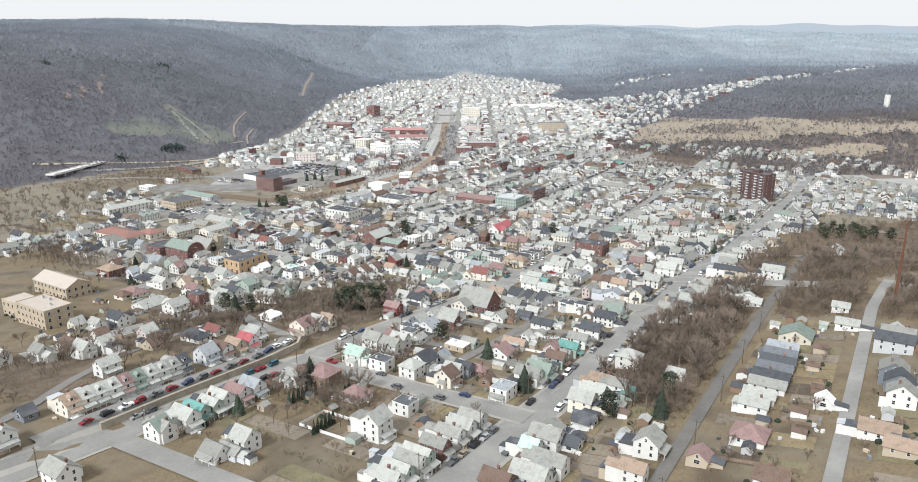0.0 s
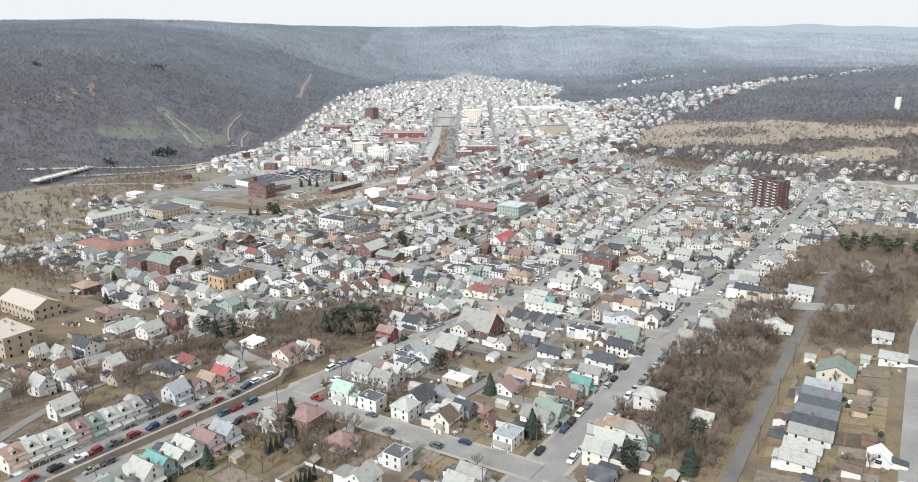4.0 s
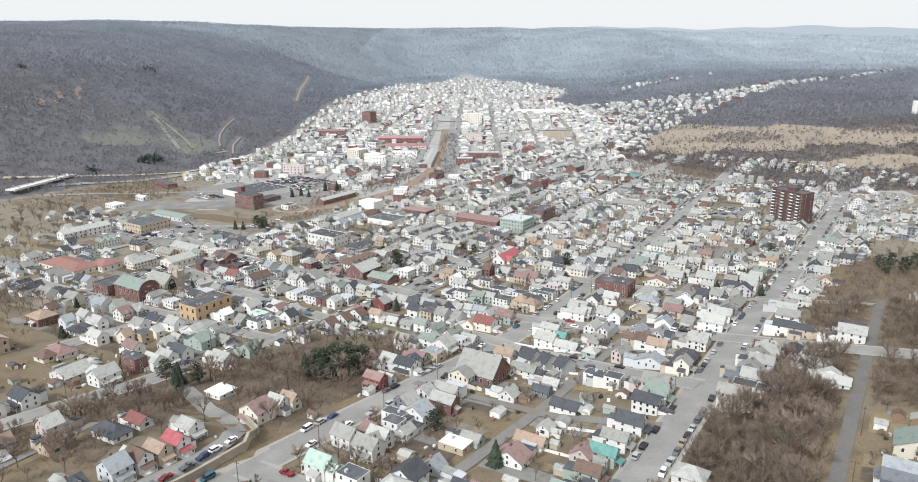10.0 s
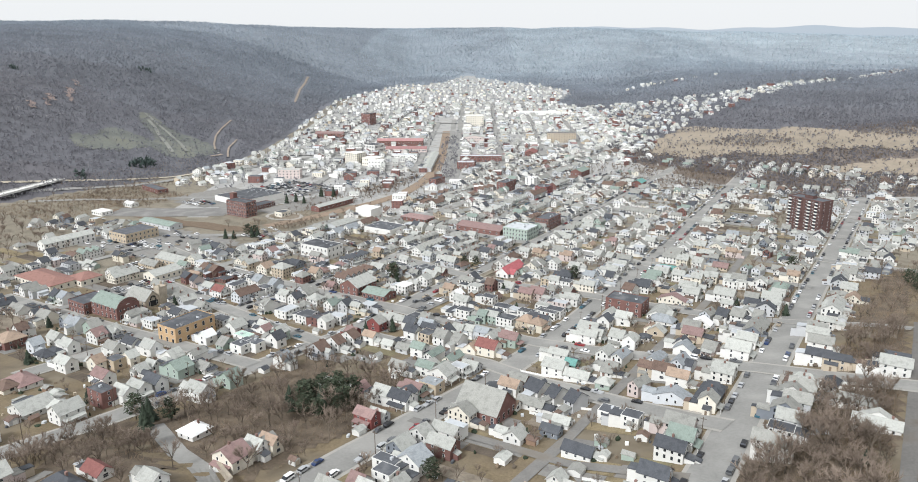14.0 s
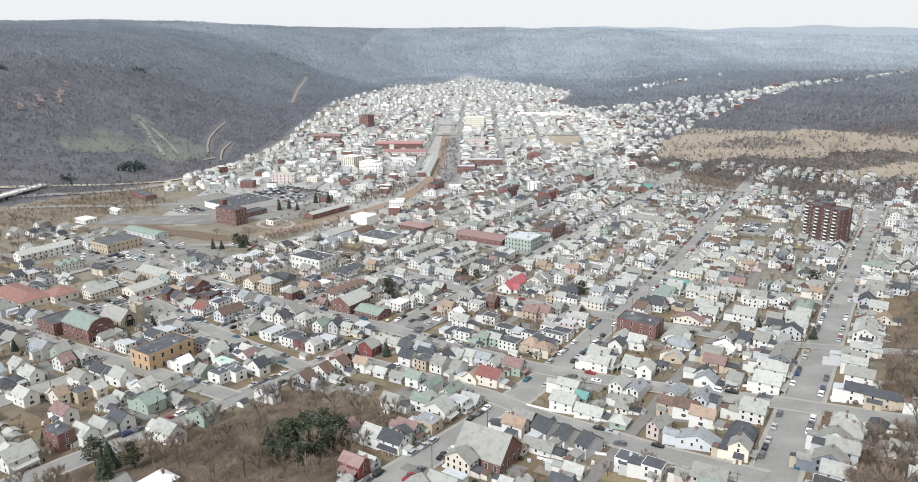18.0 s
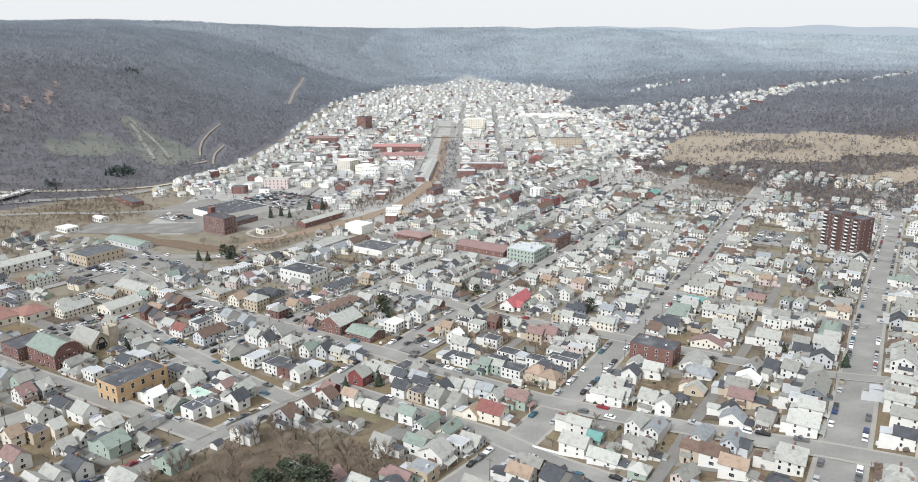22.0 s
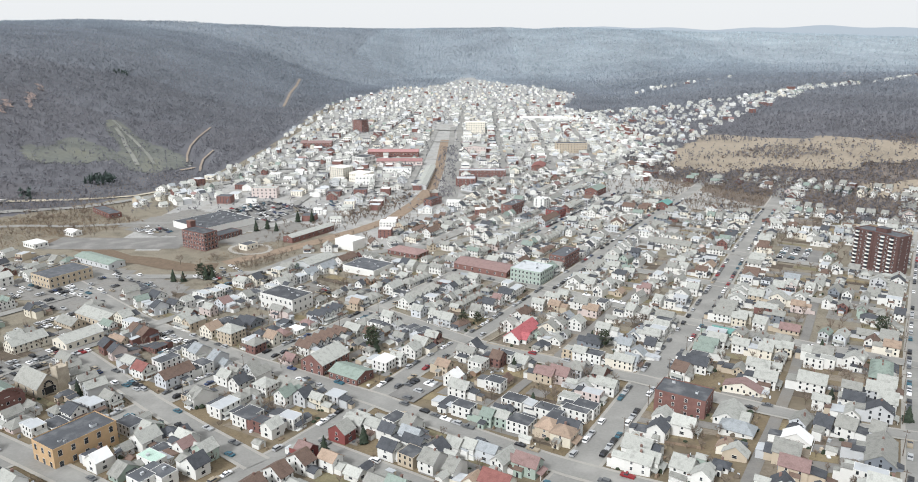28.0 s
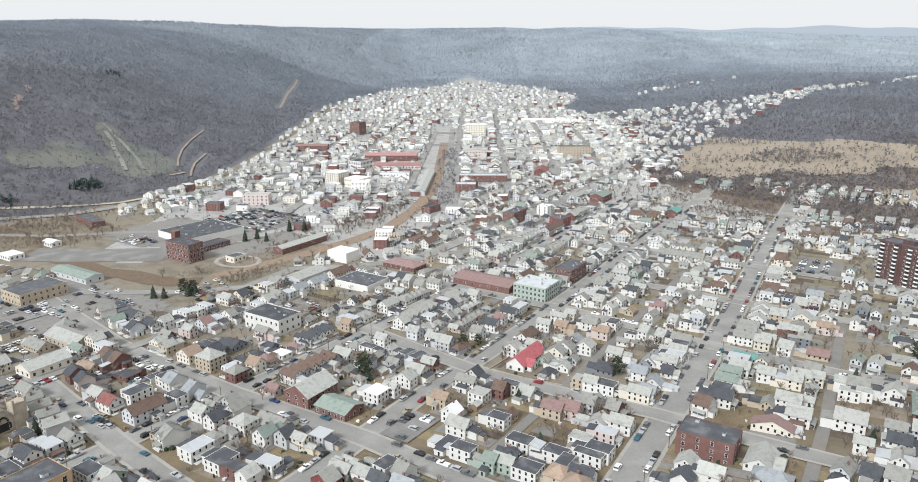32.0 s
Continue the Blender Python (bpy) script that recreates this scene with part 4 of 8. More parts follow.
ob = block(513, -456, 18, 29, 9.5, "white", "flat", name="theatre", label="white and brick theatre with a flat dark roof", floors=2, gap=4)
roof_units(ob, 18, 29, 9.5, 3)
block(466, -636, 32, 24, 8, "buff", "flat", name="commercial_building", label="buff brick commercial block with a flat dark roof", floors=2, gap=4)
block(507, -656, 14, 46, 4.5, "grey", "green", "b", "supply_store", "low grey supply store with a dull green roof", rise=1.8, floors=1, gap=6)
block(830, -558, 20, 10, 7, "brick", "flat", name="station_house", label="dark red brick house beside the railway", floors=2, gap=4)
block(942, -584, 28, 14, 9, "brick", "flat", name="commercial_building", label="red brick building with a flat roof beside the railway", floors=3, gap=4)
block(886, -737, 20, 22, 16, "cream", "white", name="bank_building", label="six-storey pale bank building with a flat roof", floors=6, gap=3.4)
block(890, -708, 20, 24, 11, "cream", "white", name="court_building", label="pale stone public building with a flat roof", floors=2, gap=4)
block(1252, -1012, 20, 22, 22, "brick", "flat", name="apartment_tower", label="plain red brick tower of seven storeys", floors=7, gap=4)
block(984, -782, 24, 22, 12, "white", "flat", name="public_building", label="white public building with tall windows and a flat roof", floors=2, pane=(1.2, 3.5), gap=3)

for a, b, la, lb, h, wall, roof, shape, floors, turn, nm, text in (
        (1240, -578, 18, 48, 15, "tan", "flat", "flat", 4, 32, "hotel", "four-storey tan brick hotel with a flat dark roof"),
        (1000, -596, 16, 60, 8, "brick", "silver", "flat", 2, 32, "commercial_building", "long red brick building with a silver flat roof"),
        (934, -580, 16, 23, 10, "brick", "silver", "flat", 3, 32, "commercial_building", "red brick three-storey block with a silver roof"),
        (1158, -704, 16, 36, 9, "pink", "light", "a", 2, 32, "commercial_building", "pink two-storey block with a pale roof"),
        (1355, -822, 20, 36, 20, "cream", "white", "flat", 5, 32, "hotel", "tall beige block with a flat white roof"),
        (1600, -800, 40, 100, 5, "white", "white", "flat", 0, 32, "warehouse", "wide white warehouse with a flat roof"),
        (1078, -553, 34, 16, 7, "brick", "red", "a", 1, 20, "brick_church", "red brick church with a red-brown gabled roof"),
        (975, -429, 28, 15, 7, "brick", "green", "a", 1, 0, "brick_church", "red brick church with a green gabled roof"),
        (760, -740, 14, 28, 11, "pink", "light", "flat", 3, 32, "apartment_house", "pale pink three-storey apartment house"),
        (965, -708, 14, 38, 5, "white", "silver", "flat", 1, 32, "store_building", "low white store with a silver roof"),
        (880, -694, 14, 22, 10, "white", "white", "flat", 2, 32, "public_building", "white two-storey public building with a flat roof"),
        (1068, -951, 14, 50, 8, "brick", "mauve", "b", 2, 32, "row_building", "long red brick row with a mauve roof"),
        (944, -339, 18, 12, 6, "brick", "teal", "a", 1, 0, "chapel", "small brick chapel with a teal roof"),
        (838, -464, 26, 12, 11, "brick", "flat", "flat", 3, 0, "commercial_building", "red brick three-storey shops with a flat roof"),
        (848, -420, 18, 14, 8, "red", "flat", "flat", 2, 0, "shop", "dark red two-storey shop with a flat roof"),
        (876, -450, 12, 12, 11, "white", "white", "flat", 4, 0, "apartment_house", "white four-storey apartment house with a flat roof"),
        (1064, -790, 20, 76, 8, "brick", "rose", "b", 1, 32, "mill_building", "long brick mill with a red roof paled for haze"),
        (1010, -738, 16, 64, 6, "pink", "rose", "b", 1, 32, "mill_building", "long low mill with a red roof paled for haze"),
        (350, -565, 20, 46, 5, "cream", "russet", "hip", 1, 0, "medical_centre", "low cream centre with a wide red-brown hipped roof"),
        (366, -545, 16, 18, 5, "cream", "russet", "hip", 1, 0, "centre_wing", "low cream wing with a red-brown hipped roof"),
        (420, -662, 44, 11, 6.5, "white", "light", "a", 2, 0, "apartment_house", "long white two-storey apartment row"),
        (404, -510, 22, 14, 5, "cream", "light", "a", 1, 0, "hall", "cream hall with a pale grey roof"),
        (432, -534, 14, 30, 5, "tan", "light", "b", 1, 0, "store_building", "low tan store with a pale grey roof")):
    ob = block(a, b, la, lb, h, wall, roof, shape, nm, text, turn=turn, rise=3.0, floors=floors, gap=4.2)
    if shape == "flat":
        roof_units(ob, la, lb, h, 3)
ribbon("lawn", [(282, -500), (312, -505)], 60, STRAW, .2, "dry straw-coloured lawn on a low rise", "lawn")

block(612, -812, 12, 44, 5, "brick", "flat", name="warehouse", label="long low brick warehouse with a dark roof beside the highway", floors=1, gap=6, turn=-12)
block(946, -647, 140, 12, 5, "grey", "light", "a", "train_shed", "long pale-roofed shed beside the railway", rise=1.6, floors=0, turn=29.6)
block(547, -762, 9, 14, 4, "white", "white", "b", "trailer_building", "white low building beside a gravel yard", rise=1.4, floors=1)
block(508, -752, 12, 18, 4, "white", "white", name="garage", label="low white garage with a flat roof", floors=1)

# ---- the houses told apart one by one ----
def H(a, b, *size, **more):
    """A single house, drawn back from the street where its front would stand on the pavement."""
    la, lb = size[0], size[1]
    for k in range(4):
        spots = [(a + u * la / 2, b + v * lb / 2) for u in (-1, 0, 1) for v in (-1, 0, 1)]
        gaps = [road_gap([q]) for q in spots]
        if min(gaps) > .5:
            break
        push = [(a - q[0], b - q[1], .6 - g) for q, g in zip(spots, gaps) if g < .5]
        da, db = sum(q[0] * q[2] for q in push), sum(q[1] * q[2] for q in push)
        d = math.hypot(da, db) or 1
        reach = min(max(q[2] for q in push), 4.0)
        a, b = a + da / d * reach, b + db / d * reach
    house(a, b, *size, tier=tier_of(a, b), **more)


for k, (wall, roof) in enumerate((("cream", "tan"), ("cream", "light"), ("white", "light"), ("white", "light"), ("white", "mauve"), ("green", "green"), ("white", "light"), ("white", "light"), ("white", "grey"), ("white", "dark"))):
    H(122 + 5.25 * k, -243.2, 5.2, 8.6, 2, "a", wall, roof, rise=2.6, porch="b+", dormer="b+", annex="b-")
H(96, -230, 8.1, 8.9, 2, "b", "white", "light", porch="b+")
H(98, -206, 7.4, 8.9, 2, "b", "white", "grey")
H(111, -254, 5, 6.7, 1, "a", "slate", "flat")
H(125, -206, 5.9, 8.9, 2, "a", "white", "green")
H(125, -178, 7.4, 8.1, 1, "b", "white", "grey", porch="a-")
H(133, -205, 5.9, 8.1, 2, "b", "white", "grey")
H(137, -175, 5, 8.9, 1, "b", "blue", "grey")
H(143, -329, 6.7, 7.4, 2, "b", "white", "light")
H(143, -206, 6.7, 9.6, 2, "b", "white", "light", porch="b+")
H(143, -175, 7.4, 7.4, 2, "b", "white", "light")
H(148, -118, 5, 9.6, 2, "b", "white", "light", porch="b+")
H(149, -208, 5.2, 9.6, 2, "b", "green", "teal", porch="b+")
H(152, -321, 6.7, 8.1, 2, "b", "white", "grey")
H(152, -267, 8.4, 6.6, 2, "a", "white", "light", porch="b+")
H(153, -117, 5.2, 9.6, 2, "b", "green", "light", porch="b+")
H(155, -207, 5, 8.9, 2, "b", "green", "light", porch="b+")
H(160, -208, 6.7, 8.9, 2, "b", "white", "light", porch="b+")
H(160, -117, 5, 9.6, 2, "b", "white", "grey", porch="b+")
H(161, -125, 5, 5.9, 1, "flat", "grey", "flat")
H(162, -301, 6.7, 8.9, 2, "b", "white", "light")
H(164, -116, 5.9, 9.6, 2, "b", "green", "light", porch="b+")
H(164, -90, 7.4, 8.9, 2, "b", "brown", "brown")
H(165, -322, 5.9, 7.4, 2, "b", "cream", "brown")
H(168, -209, 5.9, 8.9, 2, "b", "white", "mauve", porch="b+")
H(170, -298, 5.9, 7.4, 2, "a", "white", "light")
H(172, -83, 7.4, 11.1, 2, "b", "white", "light")
H(173, -143, 8.1, 8.1, 3, "a", "white", "light", porch="b+")
H(173, -109, 5.2, 8.9, 2, "b", "brick", "grey", porch="b+")
H(175, -207, 6.7, 8.9, 2, "b", "white", "blue", porch="b+")
H(176, -301, 5.9, 6.7, 1, "a", "tan", "tan")
H(179, -325, 5.9, 8.1, 2, "a", "cream", "brown")
H(182, -281, 5.9, 7.4, 1, "a", "tan", "brown")
H(183, -244, 7.2, 8.4, 2, "a", "blue", "blue", porch="b+")
H(182, -111, 5.2, 8.9, 2, "b", "white", "grey", porch="b+")
H(183, -82, 6.7, 11.1, 2, "b", "white", "grey")
H(184, -345, 5.9, 7.4, 2, "a", "yellow", "light")
H(188, -91, 5.9, 5.9, 2, "b", "white", "mint")
H(191, -243.5, 5.7, 8.1, 2, "b", "white", "brown", porch="b+")
H(189, -116, 5.9, 8.9, 2, "b", "white", "light", porch="b+")
H(189, -56, 5.9, 7.4, 2, "b", "white", "tan")
H(190, -330, 5.9, 7.4, 2, "b", "white", "light", porch="a-")
H(191, -296, 6.7, 7.4, 2, "a", "pink", "light")
H(192, -201, 5.2, 6.7, 2, "b", "white", "grey", porch="b+")
H(194, -170, 8.9, 9.6, 1, "hip", "white", "mauve")
H(194, -146, 6.7, 7.4, 2, "flat", "white", "flat")
H(198, -243, 5.6, 8.1, 2, "b", "tan", "tan", porch="b+")
H(196, -111, 5.9, 8.9, 2, "b", "grey", "grey", porch="b+")
H(197, -20, 7.4, 8.9, 2, "b", "white", "brown")
H(198, -90, 7.4, 10.4, 2, "b", "white", "grey")
H(200, -273, 7.4, 13.3, 1, "hip", "white", "dark")
H(200, -193, 10.4, 11.8, 2, "hip", "brown", "mauve")
H(201, -82, 5.9, 5.5, 1, "b", "white", "dark")
H(202, -331, 7.4, 10.4, 2, "b", "white", "dark", porch="a-")
H(205, -243, 5.6, 8.1, 2, "b", "white", "pinkred", porch="b+")
H(206, -42, 5.9, 6.7, 1, "a", "tan", "mauve")
H(207, -58, 8.1, 8.1, 2, "a", "white", "grey", porch="b+")
H(211, -273, 5.9, 8.9, 1, "b", "white", "red")
H(215, -249, 6.7, 7.4, 2, "b", "white", "light", porch="b+")
H(219, -164, 8.1, 8.1, 2, "hip", "white", "light")
H(219, -85, 5.2, 8.1, 1, "b", "white", "flat", porch="a-")
H(221, -148, 6.7, 8.1, 2, "a", "cream", "brown", porch="b+")
H(222, -182, 6.7, 8.9, 2, "flat", "white", "flat")
H(225, -196, 7.4, 8.9, 2, "b", "white", "mint", porch="b-")
H(225, -31, 10.4, 10.4, 1, "hip", "white", "mauve")
H(226, -122, 8.9, 7.4, 2, "flat", "white", "blue", porch="a-")
H(230, -91, 7.1, 8.9, 2, "b", "cream", "light")
H(230, 10, 5.9, 8.9, 1, "b", "tan", "tan")
H(232, -356, 13.3, 13.3, 1, "a", "white", "light")
H(232, -149, 5.9, 7.4, 2, "b", "white", "light")
H(234, -134, 5, 5.5, 1, "a", "brown", "brown")
H(235, -335, 10.4, 8.9, 2, "a", "white", "light", porch="b+")
H(235, -162, 8.9, 9.6, 2, "a", "white", "dark")
H(237, -147, 5, 7.4, 2, "b", "slate", "dark")
H(237, -89, 6.7, 8.9, 2, "b", "white", "light")
H(238, -389, 7.4, 8.9, 1, "hip", "cream", "brown")
H(239, -83, 5.2, 5.5, 1, "flat", "white", "flat")
H(239, 4, 6.7, 11.1, 1, "b", "white", "tan")
H(242, -144, 5, 8.9, 1, "hip", "brown", "mauve")
H(244, -281, 8.9, 8.9, 1, "hip", "white", "white")
H(244, -248, 8.9, 10.4, 2, "a", "cream", "mauve", porch="a-")
H(244, -191, 6.7, 8.9, 2, "b", "white", "grey", porch="a-")
H(244, -120, 6.4, 10.4, 2, "b", "white", "grey", porch="b+")
H(244, -77, 5, 5.5, 1, "b", "green", "teal")
H(245, -82, 5.9, 6.9, 2, "b", "white", "grey")
H(246, -203, 6.7, 8.9, 2, "b", "white", "grey")
H(247, -394, 10.4, 14.8, 1, "hip", "concrete", "mauve")
H(247, -162, 5.2, 6.7, 1, "a", "blue", "blue")
H(248, -90, 5.9, 8.9, 2, "b", "cream", "tan")
H(251, -118, 7.4, 10.4, 2, "b", "green", "green", porch="b+")
H(252, -338, 6.7, 10.4, 3, "flat", "brick", "flat")
H(252, -192, 5.9, 8.1, 2, "b", "white", "light")
H(254, -246, 5.9, 7.4, 2, "b", "white", "light", porch="a-")
H(254, -198, 5.9, 5.5, 2, "b", "white", "mauve")
H(255, -13, 5.2, 5.9, 1, "a", "white", "white")
H(259, -332, 6.7, 8.9, 2, "b", "white", "light", porch="b+")
H(259, -244, 5, 7.4, 2, "b", "yellow", "tan")
H(263, -189, 5.9, 5.5, 1, "a", "white", "light", porch="a-")
H(263, 9, 6.7, 8.9, 2, "a", "white", "grey")
H(264, -195, 5.9, 7.4, 2, "flat", "white", "flat")
H(265, -168, 7.4, 10.4, 1, "flat", "buff", "white")
H(265, -66, 5.2, 6.7, 1, "b", "concrete", "light")
H(266, -360, 6.7, 9.6, 2, "b", "white", "mauve")
H(266, -332, 6.7, 8.9, 2, "b", "white", "light", porch="b+")
H(267, -401, 6.7, 9.6, 2, "b", "white", "light")
H(267, -146, 8.1, 11.1, 1, "a", "white", "mauve")
H(267, -118, 5.9, 8.1, 2, "b", "green", "brown", porch="b+")
H(270, -199, 5, 9.6, 2, "flat", "white", "flat")
H(271, -454, 11.8, 13.3, 2, "hip", "brick", "tan")
H(271, -162, 5, 7.4, 1, "b", "green", "grey")
H(272, 8, 6.7, 8.9, 2, "a", "slate", "dark")
H(273, -432, 5.9, 7.4, 2, "a", "blue", "blue")
H(274, -330, 6.7, 8.9, 2, "b", "white", "dark")
H(274, -88, 7.4, 9.6, 2, "hip", "concrete", "light")
H(275, -380, 5.2, 7.4, 2, "a", "cream", "tan")
H(276, -192, 8.1, 9.6, 2, "a", "white", "blue")
H(276, -124, 5.9, 7.4, 2, "a", "pink", "mauve")
H(278, -308, 8.1, 10.4, 2, "b", "white", "light")
H(280, -118, 5, 8.9, 2, "b", "green", "teal", porch="b+")
H(281, -146, 5.9, 11.1, 1, "b", "white", "tan")
H(282, -406, 6.7, 8.1, 2, "b", "white", "light")
H(282, -376, 6.7, 7.4, 2, "flat", "buff", "flat")
H(282, 6, 8.9, 8.9, 2, "a", "slate", "grey")
H(285, -434, 6.7, 8.1, 2, "b", "white", "light")
H(288, -373, 5.1, 7.4, 2, "a", "cream", "light")
H(291, -190, 6.7, 10.4, 2, "b", "brick", "light")
H(291, -118, 5.9, 8.9, 2, "b", "white", "grey", porch="b+")
H(292, -401, 6.7, 8.9, 2, "b", "white", "grey")
H(292, -341, 8.9, 10.4, 2, "a", "green", "green")
H(293, -146, 5, 5.5, 1, "a", "white", "light")
H(296, -315, 7.4, 7.4, 2, "a", "green", "green")
H(296, -227, 5.9, 8.9, 2, "b", "red", "mauve", porch="a-")
H(301, -195, 5.9, 10.4, 2, "b", "white", "light")
H(302, -397, 6.7, 8.9, 2, "b", "white", "dark")
H(302, -223, 5.2, 7.4, 1, "b", "grey", "light")
H(303, -378, 7.4, 8.9, 2, "b", "white", "light")
H(304, -362, 6.7, 9.6, 1, "a", "white", "light")
H(307, -437, 6.7, 8.9, 2, "a", "green", "grey")
H(309, -173, 6.7, 7.4, 1, "a", "white", "light")
H(310, -114, 6.7, 9.6, 2, "b", "white", "dark", porch="b+")
H(310, 5, 5.9, 13.3, 2, "b", "grey", "dark")
H(311, -147, 6.7, 11.1, 1, "b", "white", "dark")
H(312, 14, 5.9, 5.5, 1, "a", "brown", "brown")
H(313, -263, 6.7, 8.9, 2, "b", "green", "light")
H(318, -238, 7.4, 8.9, 2, "b", "white", "light", porch="b+")
H(318, -225, 7.4, 9.6, 2, "b", "white", "dark", porch="a-")
H(319, -253, 6.7, 8.1, 1, "a", "cream", "mauve")
H(320, -368, 6.7, 6.7, 2, "a", "white", "white")
H(325, 6, 5, 11.8, 1, "b", "grey", "grey")
H(326, -307, 5.9, 8.1, 2, "a", "white", "blue")
H(326, -162, 5, 7.4, 1, "b", "slate", "flat")
H(329, -342, 6.7, 8.1, 2, "flat", "white", "flat")
H(332, -115, 7.4, 8.9, 2, "b", "white", "green", porch="b+")
H(332, -91, 5.9, 8.1, 3, "b", "concrete", "grey")
H(332, -12, 5.2, 8.9, 1, "b", "white", "light")
H(335, -160, 5, 6.7, 1, "b", "white", "light")
H(336, -338, 6.7, 8.1, 2, "flat", "white", "flat")
H(339, -228, 7.4, 8.9, 2, "flat", "buff", "blue")
H(339, -195, 5.9, 5.5, 1, "b", "white", "tan")
H(340, -189, 5.9, 7.4, 1, "b", "white", "tan")
H(341, -352, 5.9, 10.4, 2, "flat", "white", "mint")
H(343, -138, 6.4, 7, 2, "flat", "white", "flat")
H(345, -148, 6.4, 7, 2, "flat", "white", "flat")
H(346, -182, 5.9, 11.8, 1, "b", "white", "grey")
H(347, -334, 6.7, 8.1, 2, "a", "white", "dark")
H(348, -253, 5.9, 8.1, 2, "b", "white", "grey")
H(350, -369, 8.9, 8.9, 2, "a", "white", "light")
H(352, -231, 8.1, 10.4, 2, "a", "white", "light", porch="b+")
H(354, -350, 5.9, 6.7, 2, "a", "white", "mauve")
H(355, -387, 7.4, 10.4, 2, "flat", "grey", "flat")
H(355, -242, 5.9, 8.9, 2, "b", "white", "green")
H(355, -197, 6.7, 8.9, 2, "b", "white", "tan")
H(355, -85, 6.7, 8.9, 2, "b", "grey", "light")
H(358, -379, 10.4, 5.5, 1, "b", "green", "light")
H(358, -340, 6.7, 7.4, 2, "a", "green", "light")
H(360, -360, 6.7, 5.5, 2, "a", "white", "dark")
H(360, -354, 6.7, 8.1, 2, "b", "white", "light")
H(360, -113, 5.9, 6.7, 2, "a", "cream", "grey", porch="b+")
H(362, -59, 5.9, 14.8, 1, "b", "white", "light")
H(363, -137, 6.7, 14.8, 1, "a", "blue", "blue")
H(372, -85, 6.7, 9.6, 2, "b", "grey", "grey")
H(375, -161, 5.9, 6.7, 1, "hip", "green", "light")
H(376, -281, 5.2, 6.7, 1, "b", "white", "light")
H(377, -182, 5.9, 11.4, 1, "b", "white", "light")
H(381, -193, 8.1, 10.4, 2, "b", "white", "light", porch="b+")
H(382, -308, 5.9, 6.7, 2, "b", "red", "mauve")
H(382, -270, 5.9, 7.4, 1, "b", "grey", "grey")
H(383, -260, 5.9, 7.4, 2, "b", "white", "green")
H(385, -334, 6.7, 6.7, 2, "a", "white", "light")
H(385, -85, 7.4, 9.6, 2, "b", "grey", "grey")
H(386, -341, 5.9, 6.7, 2, "flat", "brick", "flat")
H(386, -293, 5.9, 7.4, 2, "b", "white", "tan")
H(386, -241, 5.9, 7.4, 1, "a", "cream", "tan")
H(387, -133, 5.9, 8.9, 2, "b", "white", "tan")
H(388, -453, 6.7, 8.9, 2, "b", "grey", "light")
H(388, -352, 10.4, 8.9, 2, "flat", "white", "flat", porch="b+")
H(388, -281, 6.7, 7.4, 2, "b", "white", "dark")
H(389, -368, 11.8, 7.4, 2, "flat", "white", "silver", porch="b+")
H(390, -484, 6.7, 10.4, 2, "b", "white", "grey")
H(390, -310, 6.7, 8.9, 2, "a", "red", "grey")
H(391, -437, 7.4, 8.9, 2, "b", "white", "red", porch="b+")
H(393, -395, 11.8, 5.9, 1, "flat", "tan", "flat")
H(393, -141, 5.9, 8.9, 2, "b", "white", "brown")
H(395, -522, 19.2, 10.4, 2, "a", "cream", "light")
H(395, -151, 5.9, 8.1, 2, "b", "tan", "brown")
H(396, -232, 8.1, 11.1, 2, "b", "cream", "red")
H(396, -186, 5, 5.5, 1, "b", "green", "teal")
H(400, -308, 5, 5.9, 2, "flat", "red", "flat")
H(402, -195, 5.9, 9.6, 2, "b", "white", "light")
H(405, -431, 11.8, 7.4, 3, "flat", "white", "flat", porch="b+")
H(405, -275, 5, 8.9, 2, "b", "white", "dark")
H(405, -264, 5.9, 8.1, 2, "a", "white", "dark")
H(407, -307, 5.9, 8.9, 2, "b", "white", "light")
H(408, -290, 5.9, 6.9, 2, "b", "white", "dark")
H(409, -382, 6.7, 7.4, 2, "a", "white", "dark")
H(409, -298, 5.9, 8.9, 2, "b", "white", "light")
H(410, -280, 5.9, 8.9, 2, "b", "blue", "blue")
H(411, -401, 6.7, 7.4, 2, "b", "white", "light")
H(411, -353, 7.4, 7.4, 2, "a", "white", "green")
H(411, -53, 6.7, 11.1, 2, "b", "white", "light")
H(412, -307, 5, 7.4, 2, "b", "white", "light")
H(412, -260, 6.7, 6.3, 2, "b", "white", "light")
H(412, -83, 5, 10.4, 2, "b", "tan", "flat")
H(414, -492, 7.4, 10.4, 1, "b", "tan", "tan")
H(414, -369, 8.1, 8.9, 2, "hip", "white", "light")
H(414, -254, 5.9, 5.5, 2, "b", "white", "light")
H(414, -229, 6.7, 9.6, 2, "b", "green", "mauve", porch="b+")
H(415, -580, 6.7, 7.4, 2, "b", "yellow", "dark")
H(415, -416, 6.7, 8.9, 2, "flat", "white", "flat")
H(415, -345, 6.7, 7.4, 2, "a", "grey", "dark")
H(415, -247, 5.9, 8.9, 2, "b", "blue", "blue")
H(416, -397, 5, 6.7, 2, "b", "white", "grey")
H(416, -337, 5, 6.7, 2, "b", "yellow", "light")
H(418, -542, 8.9, 16.3, 1, "b", "tan", "grey")
